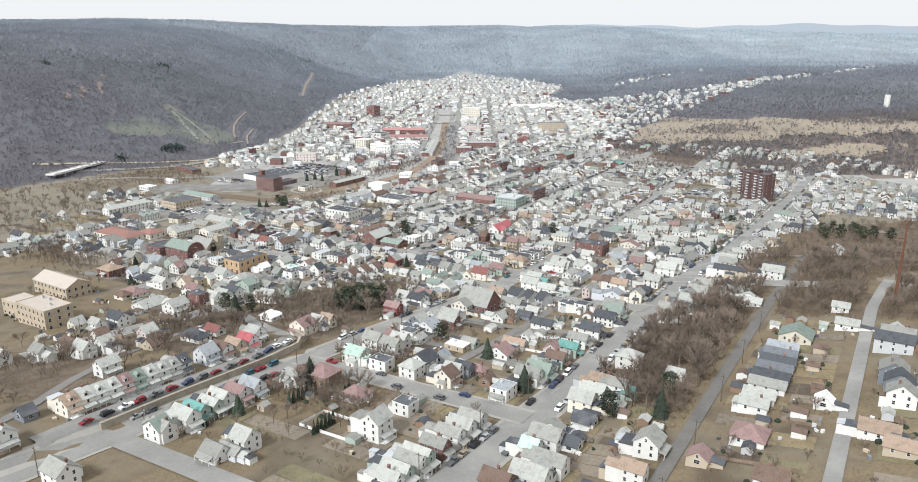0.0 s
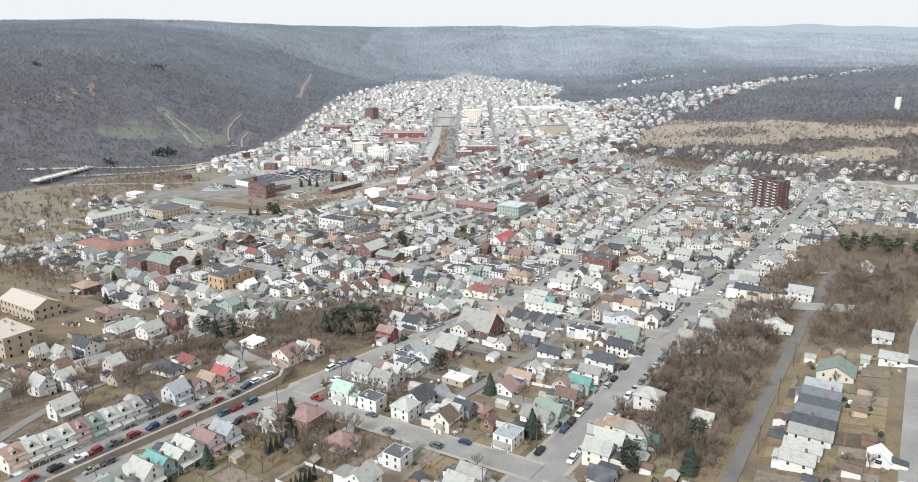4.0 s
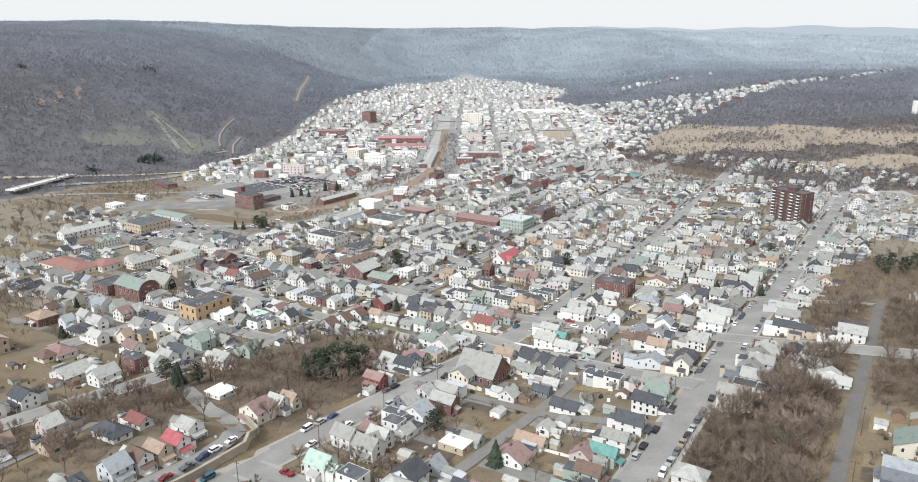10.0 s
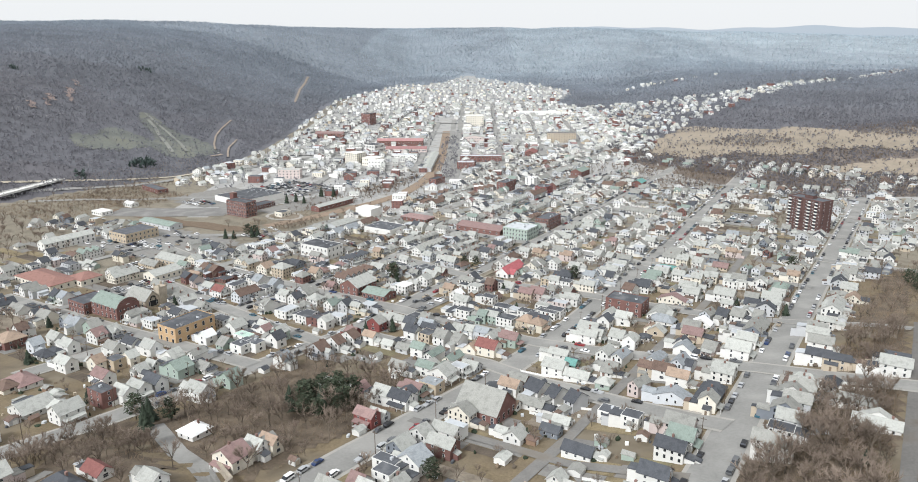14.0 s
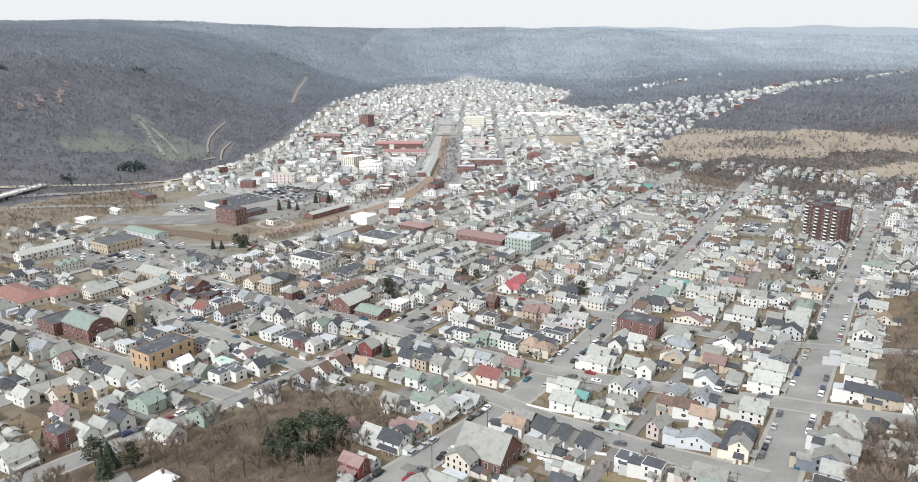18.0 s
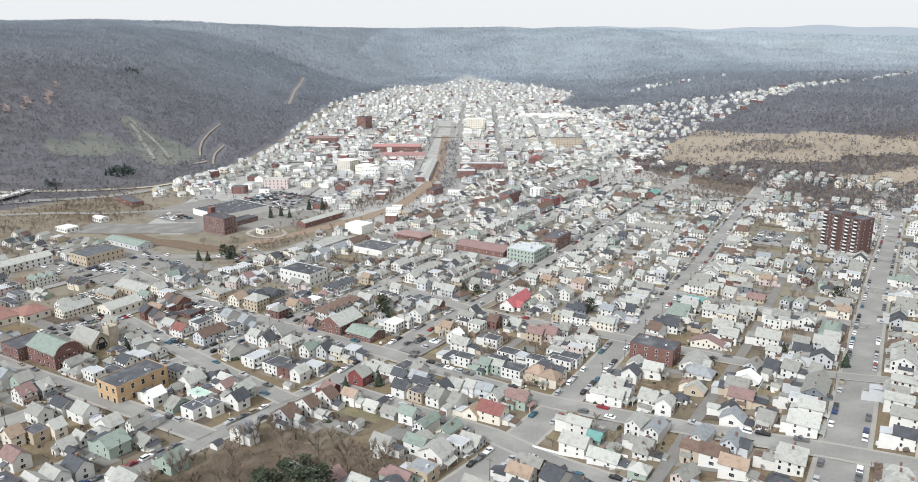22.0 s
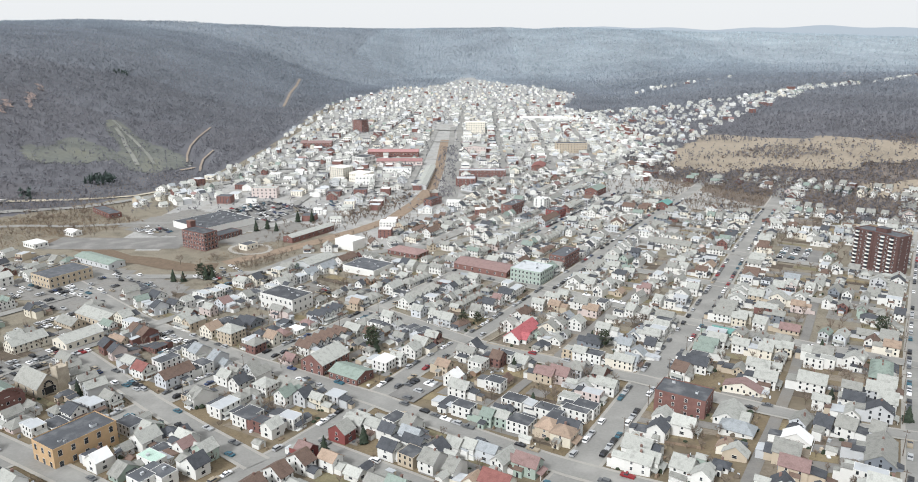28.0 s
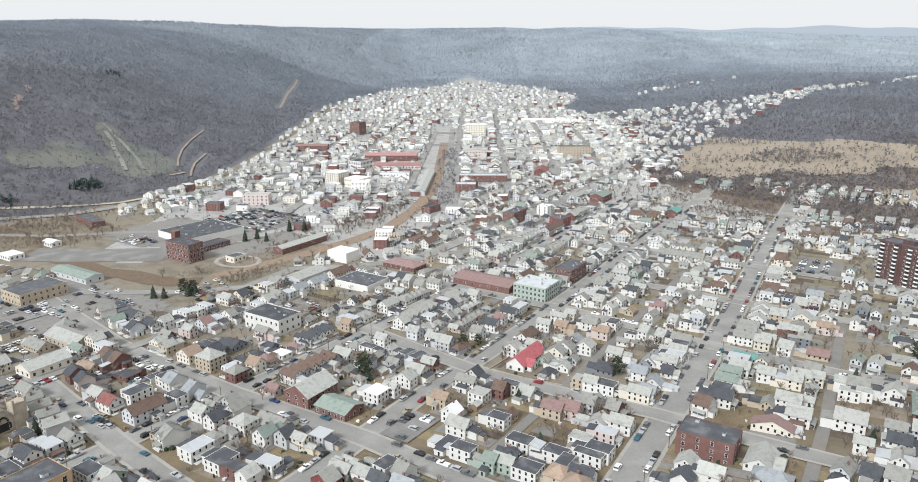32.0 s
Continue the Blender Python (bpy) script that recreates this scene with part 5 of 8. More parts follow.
H(421, -461, 8.9, 5.9, 1, "flat", "brick", "flat")
H(422, -143, 6.7, 8.9, 1, "a", "white", "blue")
H(425, -84, 5.9, 9.6, 2, "b", "white", "dark")
H(425, -53, 5.9, 8.9, 2, "b", "white", "dark")
H(427, -170, 5.2, 6.7, 2, "a", "white", "light")
H(427, -115, 8.9, 10.4, 2, "b", "white", "light", porch="b+")
H(428, -194, 5.9, 9.6, 2, "b", "white", "light", porch="b+")
H(437, -191, 5.9, 9.6, 2, "b", "white", "light", porch="b+")
H(437, -145, 5.9, 7.4, 1, "a", "white", "dark")
H(442, -410, 8.1, 7.4, 2, "hip", "brick", "grey")
H(443, -510, 6.7, 10.4, 3, "a", "cream", "light", porch="a-")
H(443, -498, 6.7, 10.4, 3, "flat", "white", "silver", porch="a-")
H(443, -265, 6.7, 5.5, 2, "b", "green", "green")
H(443, -85, 5.9, 10.4, 2, "b", "white", "grey")
H(444, -485, 6.7, 10.4, 2, "a", "cream", "light", porch="a-")
H(444, -457, 8.9, 10.4, 2, "a", "cream", "tan")
H(444, -439, 10.4, 11.8, 3, "hip", "tan", "light")
H(444, -227, 8.1, 8.9, 2, "hip", "yellow", "tan", porch="b+")
H(444, -112, 6.7, 8.9, 2, "b", "white", "light", porch="b+")
H(445, -476, 6.7, 7.4, 2, "a", "tan", "light", porch="a-")
H(445, -276, 6.7, 9.6, 2, "flat", "white", "flat")
H(445, -258, 5.9, 8.9, 2, "b", "green", "light")
H(445, -248, 8.1, 10.4, 2, "flat", "white", "flat")
H(445, -197, 10.4, 10.4, 2, "b", "white", "light")
H(446, -386, 6.7, 6.7, 1, "b", "pink", "mauve")
H(447, -236, 8.9, 8.9, 2, "hip", "tan", "tan", porch="b+")
H(448, -553, 8.9, 8.9, 2, "hip", "white", "grey")
H(448, -286, 10.4, 7.4, 1, "flat", "white", "flat")
H(449, -143, 6.7, 9.6, 2, "b", "tan", "mauve")
H(450, -259, 5, 8.9, 2, "b", "white", "dark")
H(450, -218, 6.7, 8.9, 2, "b", "white", "dark")
H(454, -657, 7.4, 8.9, 2, "a", "white", "light")
H(457, -238, 8.9, 5.5, 2, "flat", "grey", "flat")
H(457, -163, 5, 8.9, 1, "a", "tan", "light")
H(459, -88, 5.2, 9.6, 2, "b", "white", "light")
H(461, -168, 5, 6.7, 1, "a", "cream", "tan")
H(462, -411, 7.4, 7.4, 2, "b", "cream", "tan")
H(462, -244, 6.7, 9.6, 2, "flat", "white", "flat")
H(462, -147, 10.4, 8.9, 2, "b", "tan", "grey")
H(463, -262, 7.4, 10.4, 2, "flat", "white", "flat")
H(463, -195, 6.7, 7.4, 2, "a", "white", "dark")
H(466, -232, 5, 11.8, 2, "flat", "white", "flat")
H(468, -310, 6.7, 7.4, 2, "b", "tan", "tan")
H(469, -463, 7.4, 10.4, 1, "flat", "grey", "flat")
H(469, -340, 10.4, 8.9, 2, "flat", "white", "white")
H(469, -302, 6.7, 7.4, 2, "a", "white", "white")
H(472, -230, 7.4, 10.4, 2, "flat", "white", "flat")
H(472, -187, 6.7, 8.9, 2, "b", "white", "light", porch="b+")
H(473, -535, 8.9, 8.9, 2, "b", "white", "dark")
H(476, -486, 5.9, 7.4, 2, "b", "pink", "light")
H(476, -337, 5, 7.4, 2, "b", "white", "light")
H(476, -278, 6.7, 8.9, 2, "flat", "white", "flat")
H(476, -197, 7.4, 7.4, 2, "a", "white", "light")
H(477, -449, 11.8, 8.9, 1, "b", "slate", "dark")
H(477, -240, 6.7, 8.9, 2, "flat", "white", "light")
H(479, -146, 6.7, 10.4, 1, "a", "white", "white")
H(481, -569, 11.8, 7.4, 1, "flat", "grey", "flat")
H(481, -168, 8.1, 13.3, 1, "hip", "white", "blue")
H(483, -418, 7.4, 8.9, 1, "flat", "white", "white")
H(484, -507, 5.9, 10.4, 1, "flat", "white", "white")
H(484, -277, 5.9, 5.5, 1, "a", "tan", "brown")
H(493, -298, 8.1, 8.1, 2, "flat", "white", "light")
H(495, -174, 14.8, 10.4, 1, "a", "white", "light")
H(497, -385, 7.4, 10.4, 2, "b", "white", "light")
H(497, -366, 7.4, 7.4, 2, "b", "grey", "brown")
H(497, -266, 6.7, 9.6, 2, "b", "tan", "mauve")
H(497, -240, 7.4, 8.9, 1, "a", "grey", "light")
H(498, -230, 7.4, 9.6, 2, "b", "white", "light")
H(499, -338, 8.9, 8.9, 2, "b", "cream", "light")
H(500, -255, 7.4, 9.6, 2, "b", "pink", "mauve")
H(503, -292, 7.4, 5.9, 2, "b", "brick", "brown")
H(516, -130, 8.9, 5.9, 1, "a", "white", "light")
H(521, -142, 5.2, 6.7, 2, "b", "white", "light")
H(524, -258, 5.9, 6.9, 2, "b", "white", "light", porch="b+")
H(526, -234, 6.7, 10.4, 2, "b", "cream", "light", porch="b+")
H(526, -175, 6.7, 16.3, 1, "a", "cream", "mauve")
H(528, -266, 6.7, 8.9, 2, "flat", "buff", "light")
H(528, -250, 7.4, 8.9, 2, "flat", "white", "flat")
H(529, -380, 5.9, 7.4, 2, "b", "white", "light")
H(532, -118, 10.4, 7.4, 2, "b", "white", "light")
H(533, -406, 5.9, 6.7, 2, "b", "tan", "tan")
H(533, -350, 7.4, 8.9, 2, "b", "grey", "light")
H(533, -230, 6.7, 6.7, 2, "b", "blue", "blue", porch="b+")
H(535, -376, 5.9, 7.4, 2, "b", "blue", "light")
H(535, -365, 5.9, 7.4, 2, "b", "white", "light")
H(538, -167, 8.9, 9.6, 2, "b", "white", "light", porch="b+")
H(543, -200, 8.1, 10.4, 2, "b", "white", "dark", porch="b+")
H(543, -148, 10.4, 11.8, 2, "b", "white", "light")
H(549, -181, 7.4, 5.5, 1, "a", "tan", "grey")
H(552, -173, 6.7, 10.4, 2, "b", "white", "light")
H(552, -119, 10.4, 7.4, 2, "b", "white", "light")
H(554, -202, 6.7, 8.9, 2, "flat", "white", "flat", porch="b+")
H(555, -259, 8.9, 8.9, 1, "b", "slate", "dark")
H(563, -341, 7.4, 6.7, 2, "b", "white", "grey")
H(563, -304, 6.7, 8.9, 2, "b", "white", "light")
H(566, -228, 7.4, 5.5, 1, "b", "white", "dark")
H(573, -261, 6.7, 8.1, 2, "b", "white", "light")
H(574, -153, 5.9, 8.9, 2, "flat", "white", "light")
H(575, -278, 7.4, 8.9, 2, "a", "white", "light")
H(575, -233, 6.7, 8.9, 2, "b", "white", "light", porch="b+")
H(576, -145, 5.9, 6.9, 2, "flat", "white", "light")
H(578, -174, 7.1, 6.7, 2, "b", "cream", "light")
H(580, -134, 6.7, 8.9, 2, "a", "white", "light", porch="b+")
H(581, -187, 6.7, 8.1, 2, "b", "white", "light")
H(584, -200, 8.1, 9.6, 2, "b", "white", "light", porch="b+")
H(584, -148, 10.4, 8.9, 2, "b", "white", "grey", porch="b+")
H(585, -172, 6.7, 8.9, 2, "b", "cream", "light")
H(586, -225, 6.7, 8.9, 2, "flat", "white", "silver")
H(586, -165, 5.9, 5.5, 2, "b", "yellow", "light")
H(590, -341, 6.7, 5.9, 2, "b", "white", "mauve")
H(593, -228, 6.7, 8.9, 2, "b", "white", "light", porch="b+")
H(597, -303, 6.7, 7.4, 2, "b", "tan", "tan")
H(600, -274, 6.7, 6.7, 2, "b", "pink", "tan")
H(603, -235, 7.4, 8.9, 2, "flat", "white", "flat")
H(608, -198, 5.2, 11.8, 1, "b", "green", "teal")
H(613, -228, 7.4, 10.4, 2, "b", "white", "grey", porch="b+")
H(613, -119, 7.4, 7.4, 2, "b", "cream", "tan")
H(614, -341, 14.8, 5.9, 2, "flat", "white", "silver")
H(619, -307, 5.9, 6.7, 2, "b", "cream", "light")
H(620, -378, 7.4, 7.4, 2, "b", "white", "light")
H(626, -277, 8.9, 6.7, 2, "flat", "white", "flat")
H(626, -165, 7.4, 10.4, 1, "b", "tan", "mauve")
H(627, -197, 6.7, 8.1, 2, "b", "yellow", "light")
H(633, -195, 5.1, 7.4, 2, "b", "yellow", "light")
H(642, -178, 5.2, 6.7, 2, "b", "slate", "grey")
H(647, -277, 7.4, 5.5, 1, "a", "tan", "tan")
H(651, -301, 8.9, 6.7, 2, "b", "white", "light")
H(659, -264, 5.9, 5.9, 2, "b", "pink", "mauve")
H(665, -184, 8.9, 10.4, 1, "a", "cream", "grey")
H(668, -171, 6.7, 7.4, 2, "b", "pink", "tan")
H(673, -227, 7.4, 7.4, 2, "b", "white", "light")
H(677, -197, 8.1, 8.9, 2, "b", "tan", "light")
H(678, -184, 8.9, 10.4, 2, "a", "cream", "light")
H(690, -287, 5.9, 7.4, 2, "b", "grey", "light", porch="b+")
H(695, -267, 10.4, 5.9, 2, "flat", "white", "silver")
H(700, -302, 6.7, 7.4, 2, "b", "white", "light", porch="b+")
H(734, -237, 10.4, 7.4, 2, "a", "white", "tan")
H(738, -263, 6.7, 5.9, 2, "b", "white", "light", porch="b+")
H(747, -302, 6.7, 6.7, 2, "b", "slate", "dark")
for k, (roof, deep) in enumerate((("light", 9.5), ("light", 10.5), ("grey", 12.5), ("dark", 12.5), ("slate", 12.5), ("dark", 12.5), ("slate", 12.0), ("blue", 11.5))):
    H(246 + 7.4 * k + 2.0 * (k > 1), -38.5 + deep / 2, 6.4, deep, 1, "b", "white", roof, rise=1.9, foundation=.9, annex="none", porch="b-" if k % 3 == 0 else "")
H(316, -30, 11.0, 12.5, 1, "a", "yellow", "green", annex="none")
H(492, -31, 9, 8, 2, "a", "white", "light")
H(354, -17, 4.5, 7, 1, "b", "white", "light")
H(380, -66, 5, 12, 1, "b", "white", "grey")
H(590, -84, 9, 9, 2, "b", "cream", "light")
H(572, -80, 8, 8, 1, "a", "cream", "tan")

# ---- rows of houses that fill the blocks ----
WALL_MIX = ["white"] * 26 + ["cream"] * 3 + ["grey"] * 8 + ["concrete"] * 4 + ["tan", "blue", "blue", "green", "brick", "brick", "slate", "pink"]
ROOF_MIX = ["grey"] * 16 + ["light"] * 7 + ["dark"] * 8 + ["brown"] * 3 + ["mauve", "green", "green", "blue", "blue"]


def line_b(name, a):
    pts = STREETS[name]
    return float(np.interp(a, [p[0] for p in pts], [p[1] for p in pts]))


def on_cross(a, b, half):
    for pts, w in CROSS.values():
        bs, as_ = [p[1] for p in pts], [p[0] for p in pts]
        order = np.argsort(bs)
        if min(bs) - 6 < b < max(bs) + 6 and abs(a - np.interp(b, np.array(bs)[order], np.array(as_)[order])) < w / 2 + half + 1.2:
            return True
    return False


def in_keep_clear(a, b):
    return any(a0 < a < a1 and b0 < b < b1 for a0, a1, b0, b1 in CLEAR)


CLEAR = [(238, 345, -98, -56), (235, 345, -308, -232), (120, 240, -330, -250), (150, 215, -245, -225), (345, 600, -76, 150), (505, 610, -885, -740),
         (540, 640, -76, 150), (640, 760, -60, 150), (960, 1100, -375, -255), (442, 470, -318, -303), (590, 690, -762, -640), (674, 750, -730, -640), (425, 505, -650, -560), (800, 846, -206, -175)]


def fits(a, b, da, db, la, lb, gap):
    """Whether a house with its street side along (da, db) keeps clear of roads, other houses and open ground."""
    if in_keep_clear(a, b):
        return False
    corners = [(a + da * u * la / 2 - db * v * lb / 2, b + db * u * la / 2 + da * v * lb / 2) for u in (-1, 0, 1) for v in (-1, 0, 1)]
    return free(a, b, .92 * (la * abs(da) + lb * abs(db)), .92 * (la * abs(db) + lb * abs(da)), gap) and road_gap(corners) > .5


def filler(a, b, da, db, la, lb, floors, axis, wall, roof, porch):
    x, y = town(a, b)
    house(a, b, la, lb, floors, axis, wall, roof, porch=porch, turn=math.degrees(math.atan2(-db, da)) + rng.uniform(-1, 1), tier=0 if y < 300 else 2, span=(la * abs(da) + lb * abs(db), la * abs(db) + lb * abs(da)))


def row(pts, half, side, lo=-1e9, hi=1e9, dense=.95, attached=.55, depth=(7.5, 10.5), width=(5.2, 7.6), floors=(2, 2, 2, 2, 1), setback=(.8, 2.2), porch=.7, walls=WALL_MIX, roofs=ROOF_MIX):
    """Houses along one side of a street, some of them in joined runs of one make."""
    s, run, kin = 0.0, 0, None
    lens = [math.hypot(q[0] - p[0], q[1] - p[1]) for p, q in zip(pts, pts[1:])]
    while s < sum(lens) - 4:
        la, lb = rng.uniform(*width), rng.uniform(*depth)
        if run:
            la, lb = kin[0], kin[1]
        i, t = 0, s + la / 2
        while i < len(lens) - 1 and t > lens[i]:
            t -= lens[i]
            i += 1
        (a0, b0), (a1, b1) = pts[i], pts[i + 1]
        da, db = (a1 - a0) / lens[i], (b1 - b0) / lens[i]
        deep = 2.0 if (kin[4] if run else rng.random() < porch) else 0.0
        off = side * (half + (kin[5] if run else rng.uniform(*setback)) + deep + lb / 2)
        a, b = a0 + da * t - db * off, b0 + db * t + da * off
        if lo < a < hi and rng.random() < dense and fits(a, b, da, db, la, lb, .1 if run else .5):
            fl = kin[6] if run else rng.choice(floors)
            ax = kin[2] if run else rng.choice("aabb")
            wall, roof = rng.choice(walls), (kin[3] if run else rng.choice(roofs))
            if not run and rng.random() < .2:
                ax = "flat"
            if not run and fl == 1 and rng.random() < .4:
                ax = "hip"
            if ax == "flat" and not run:
                roof = rng.choice(["flat", "flat", "silver"] if a < 540 else ["flat", "silver", "silver"])
            if a > 540 and roof == "dark" and rng.random() < .6:
                roof = "light"
            filler(a, b, da, db, la, lb, fl, ax, wall, roof, ("b-" if side > 0 else "b+") if deep else "")
            if not run and ax != "flat" and rng.random() < attached:
                run, kin = rng.randint(1, 5), (rng.uniform(4.6, 5.8), lb, ax, roof, bool(deep), abs(off) - half - deep - lb / 2, fl)
                s += la + .05
                continue
        if run:
            run -= 1
            s += la + .05
        else:
            s += la + rng.uniform(.8, 2.8)


def garages(pts, half, side, lo=-1e9, hi=1e9, dense=.55):
    row(pts, half, side, lo, hi, dense, .2, (5, 7.5), (3.6, 6.5), (1,), (.3, 1.5), 0, ["white"] * 6 + ["grey", "grey", "tan", "brown", "concrete", "slate"], ["grey", "grey", "dark", "light", "brown"])


for nm, lo, hi in (("first", 165, 1120), ("second", 250, 1110), ("third", 262, 1130), ("fourth", 262, 990)):
    for side in (-1, 1):
        row(STREETS[nm], {"first": 8.6, "second": 8.1}.get(nm, 6.85), side, lo, hi, dense=.84 if nm in ("first", "second") else .9)
for nm in ("market", "mill", "depot", "brewery", "hill", "upper", "school", "church", "ridge"):
    pts, w = CROSS[nm]
    for side in (-1, 1):
        row(pts, w / 2 + 1.6, side, 262, 1000, dense=.9)
for i, pts in enumerate(([(1128, -300), (1119, -225), (1098, -105), (1065, 7), (1040, 95)], [(985, -105), (955, -40), (905, 70)], [(925, -105), (890, -30), (842, 70)], [(868, -105), (815, -10), (776, 60)], [(1000, -400), (1005, -330), (1000, -236), (990, -112)])):
    for side in (-1, 1):
        row(pts, 4.95, side, dense=.75 if i == 0 else .92, depth=(8, 11))
for pts in UPTOWN.values():
    for side in (-1, 1):
        row(pts, 6.1, side)
for pts, half in (([(300, -500), (640, -500)], 4), ([(230, -600), (466, -597)], 4), ([(609, -536), (640, -500), (700, -455), (800, -430)], 5), ([(455, -760), (478, -684), (491, -615)], 5)):
    for side in (-1, 1):
        row(pts, half + .8, side, attached=.3)
# second rows and garages behind, along the alleys
for v, lo, hi in ((-160, 380, 990), (-272, 400, 1000), (-365, 280, 980), (-436, 300, 980), (-508, 700, 1100), (-64, 640, 900)):
    for side in (-1, 1):
        garages([(lo, v), (hi, v)], 2.6, side)
for v, lo, hi in ((-138, 470, 1000), (-190, 470, 1000), (-248, 440, 1000), (-296, 440, 1000), (-345, 460, 1000), (-386, 400, 1000), (-420, 420, 1000), (-455, 420, 960), (-490, 700, 1100), (-526, 700, 1150), (-80, 640, 980),
                  (-545, 330, 420), (-640, 240, 440), (-690, 300, 470), (-470, 270, 330), (-270, 345, 420), (-860, 640, 900), (-830, 650, 900)):
    row([(lo, v), (hi, v)], .2, 1, dense=.42, attached=.25, depth=(7, 10), porch=.2)

# ---- the far town: roofs up the valley ----
# mixes weighted to pale colours, which carry the haze over the far town
FAR_WALLS = ["white"] * 18 + ["cream"] * 3 + ["grey"] * 5 + ["concrete"] * 3 + ["tan", "brick", "brick", "blue"]
FAR_ROOFS = ["light"] * 14 + ["grey"] * 6 + ["dark"] * 1 + ["white", "white", "silver", "silver", "mauve", "green", "blue"]
far_rng = random.Random(5)
FAR = collections.defaultdict(Solid)


def far_house(name, x, y, heading, la, lb, fl, panes=True, flat=False):
    """One joined far house: la along its street, lb deep; heading is its street's bearing in degrees."""
    r, k = far_rng, Solid()
    eave, wall, roof = .4 + 2.3 * fl, WALLS[r.choice(FAR_WALLS)], ROOFS[r.choice(FAR_ROOFS)]
    axis = r.choice("aabb")
    rise = (lb if axis == "a" else la) * .3
    if flat:
        if r.random() < .3:
            wall = WALLS["brick"]
        k.box(-la / 2, -lb / 2, -3, la / 2, lb / 2, eave + .6, wall)
        k.flat_roof(la, lb, eave + .6, ROOFS[r.choice(("flat", "silver", "white", "silver"))], wall)
    else:
        k.gable_body(la, lb, eave, rise, axis, wall, -3)
        k.gable_roof(la, lb, eave, rise, axis, roof, .4, .25)
        if r.random() < .5:
            w, d = la * .6, r.uniform(3, 5)
            wing = Solid()
            wing.gable_body(w, d, eave - 1.6, w * .25, "b", wall, -3)
            wing.gable_roof(w, d, eave - 1.6, w * .25, "b", roof, .3, .2)
            k.add(wing, Matrix.Translation((0, r.choice((-1, 1)) * (lb + d) / 2, 0)))
    if panes:
        for nm, length, at in faces_of(la, lb)[:2]:
            for fl2 in range(fl):
                n = max(1, int(length / 3))
                for q in range(n):
                    m = at((q - (n - 1) / 2) * length / n, .4 + fl2 * 2.3 + 1.4)
                    k.poly([tuple(m @ Vector(p)) for p in ((-.4, -.05, -.65), (.4, -.05, -.65), (.4, -.05, .65), (-.4, -.05, .65))], [(0, 1, 2, 3)], GLASS)
    FAR[name].add(k, pose(x, y, gz(x, y), 0, 0, heading + r.choice((0, 0, 0, 180)) + r.uniform(-2, 2)))


def valley(x, y):
    lo = max(np.interp(y, FOOT_Y, FOOT_X) + 8, np.interp(y, HEAD_Y, HEAD_X))
    hi = np.interp(y, VALLEY_Y, VALLEY_X)
    return lo < x < hi and not (-46 < x < -8 and 1010 < y < 1700)


def far_row(name, pts, half, side, inside, dense=.9, flats=.12, step=(6.5, 10)):
    """Houses along one side of a far street given in world coordinates."""
    r = far_rng
    for (x0, y0), (x1, y1) in zip(pts, pts[1:]):
        d = math.hypot(x1 - x0, y1 - y0)
        ux, uy, s = (x1 - x0) / d, (y1 - y0) / d, 3.0
        while s < d - 3:
            la, lb = r.uniform(5, 7.5), r.uniform(8, 12)
            flat = r.random() < flats
            if flat:
                la, lb = la * 1.7, lb * 1.3
            off = side * (half + 2 + lb / 2)
            x, y = x0 + ux * s - uy * off, y0 + uy * s + ux * off
            a, b = town_ab(x, y)
            if r.random() < dense and inside(x, y) and free(a, b, la * .9, lb * .9, .3) and road_gap([(a, b)]) > min(la, lb) * .5:
                take(a, b, la, lb)
                far_house(name, x, y, math.degrees(math.atan2(uy, ux)), la, lb, r.choice((2, 2, 2, 3)) if flat else r.choice((1, 2, 2, 2)), y < 1500, flat)
            s += la + r.uniform(.6, step[1] - 5)


UP = "houses_up_the_valley"
for pts in ([(646, -812), (690, -800), (740, -786)], [(660, -828), (706, -829), (760, -815)], [(690, -845), (724, -858), (770, -850)]):
    for side in (-1, 1):
        far_row("houses_of_the_centre", [town(*q) for q in pts], 2.5, side, lambda x, y: True, dense=.8)
for pts in VALLEY_STREETS:
    for side in (-1, 1):
        far_row(UP, pts, 5, side, valley, flats=.3)
for pts in VALLEY_CROSS:
    for side in (-1, 1):
        far_row(UP, pts, 4, side, valley, flats=.15)
# terraces on the slope at the head of the valley and the lots between the streets
for k in range(46):
    y = 1130 + 21.5 * k + (k * k) * .38
    far_row(UP, [(x, y + 9 * math.sin(x * .011 + k)) for x in range(-420, 421, 60)], 1.5, 1, valley, dense=float(np.interp(y, (1130, 1800, 2300, 2900), (.5, .62, .66, .6))), flats=.05, step=(7, 9.5))


def flank(x, y):
    """The streets on the low spur to the right of the valley."""
    low = np.interp(x, FLANK_X, FLANK_LOW)
    high = np.interp(x, FLANK_X, FLANK_HIGH)
    return low < y < high and not dry_field(x, y) and math.sin(x * .05) + math.sin(y * .043 + x * .02) > -1.25


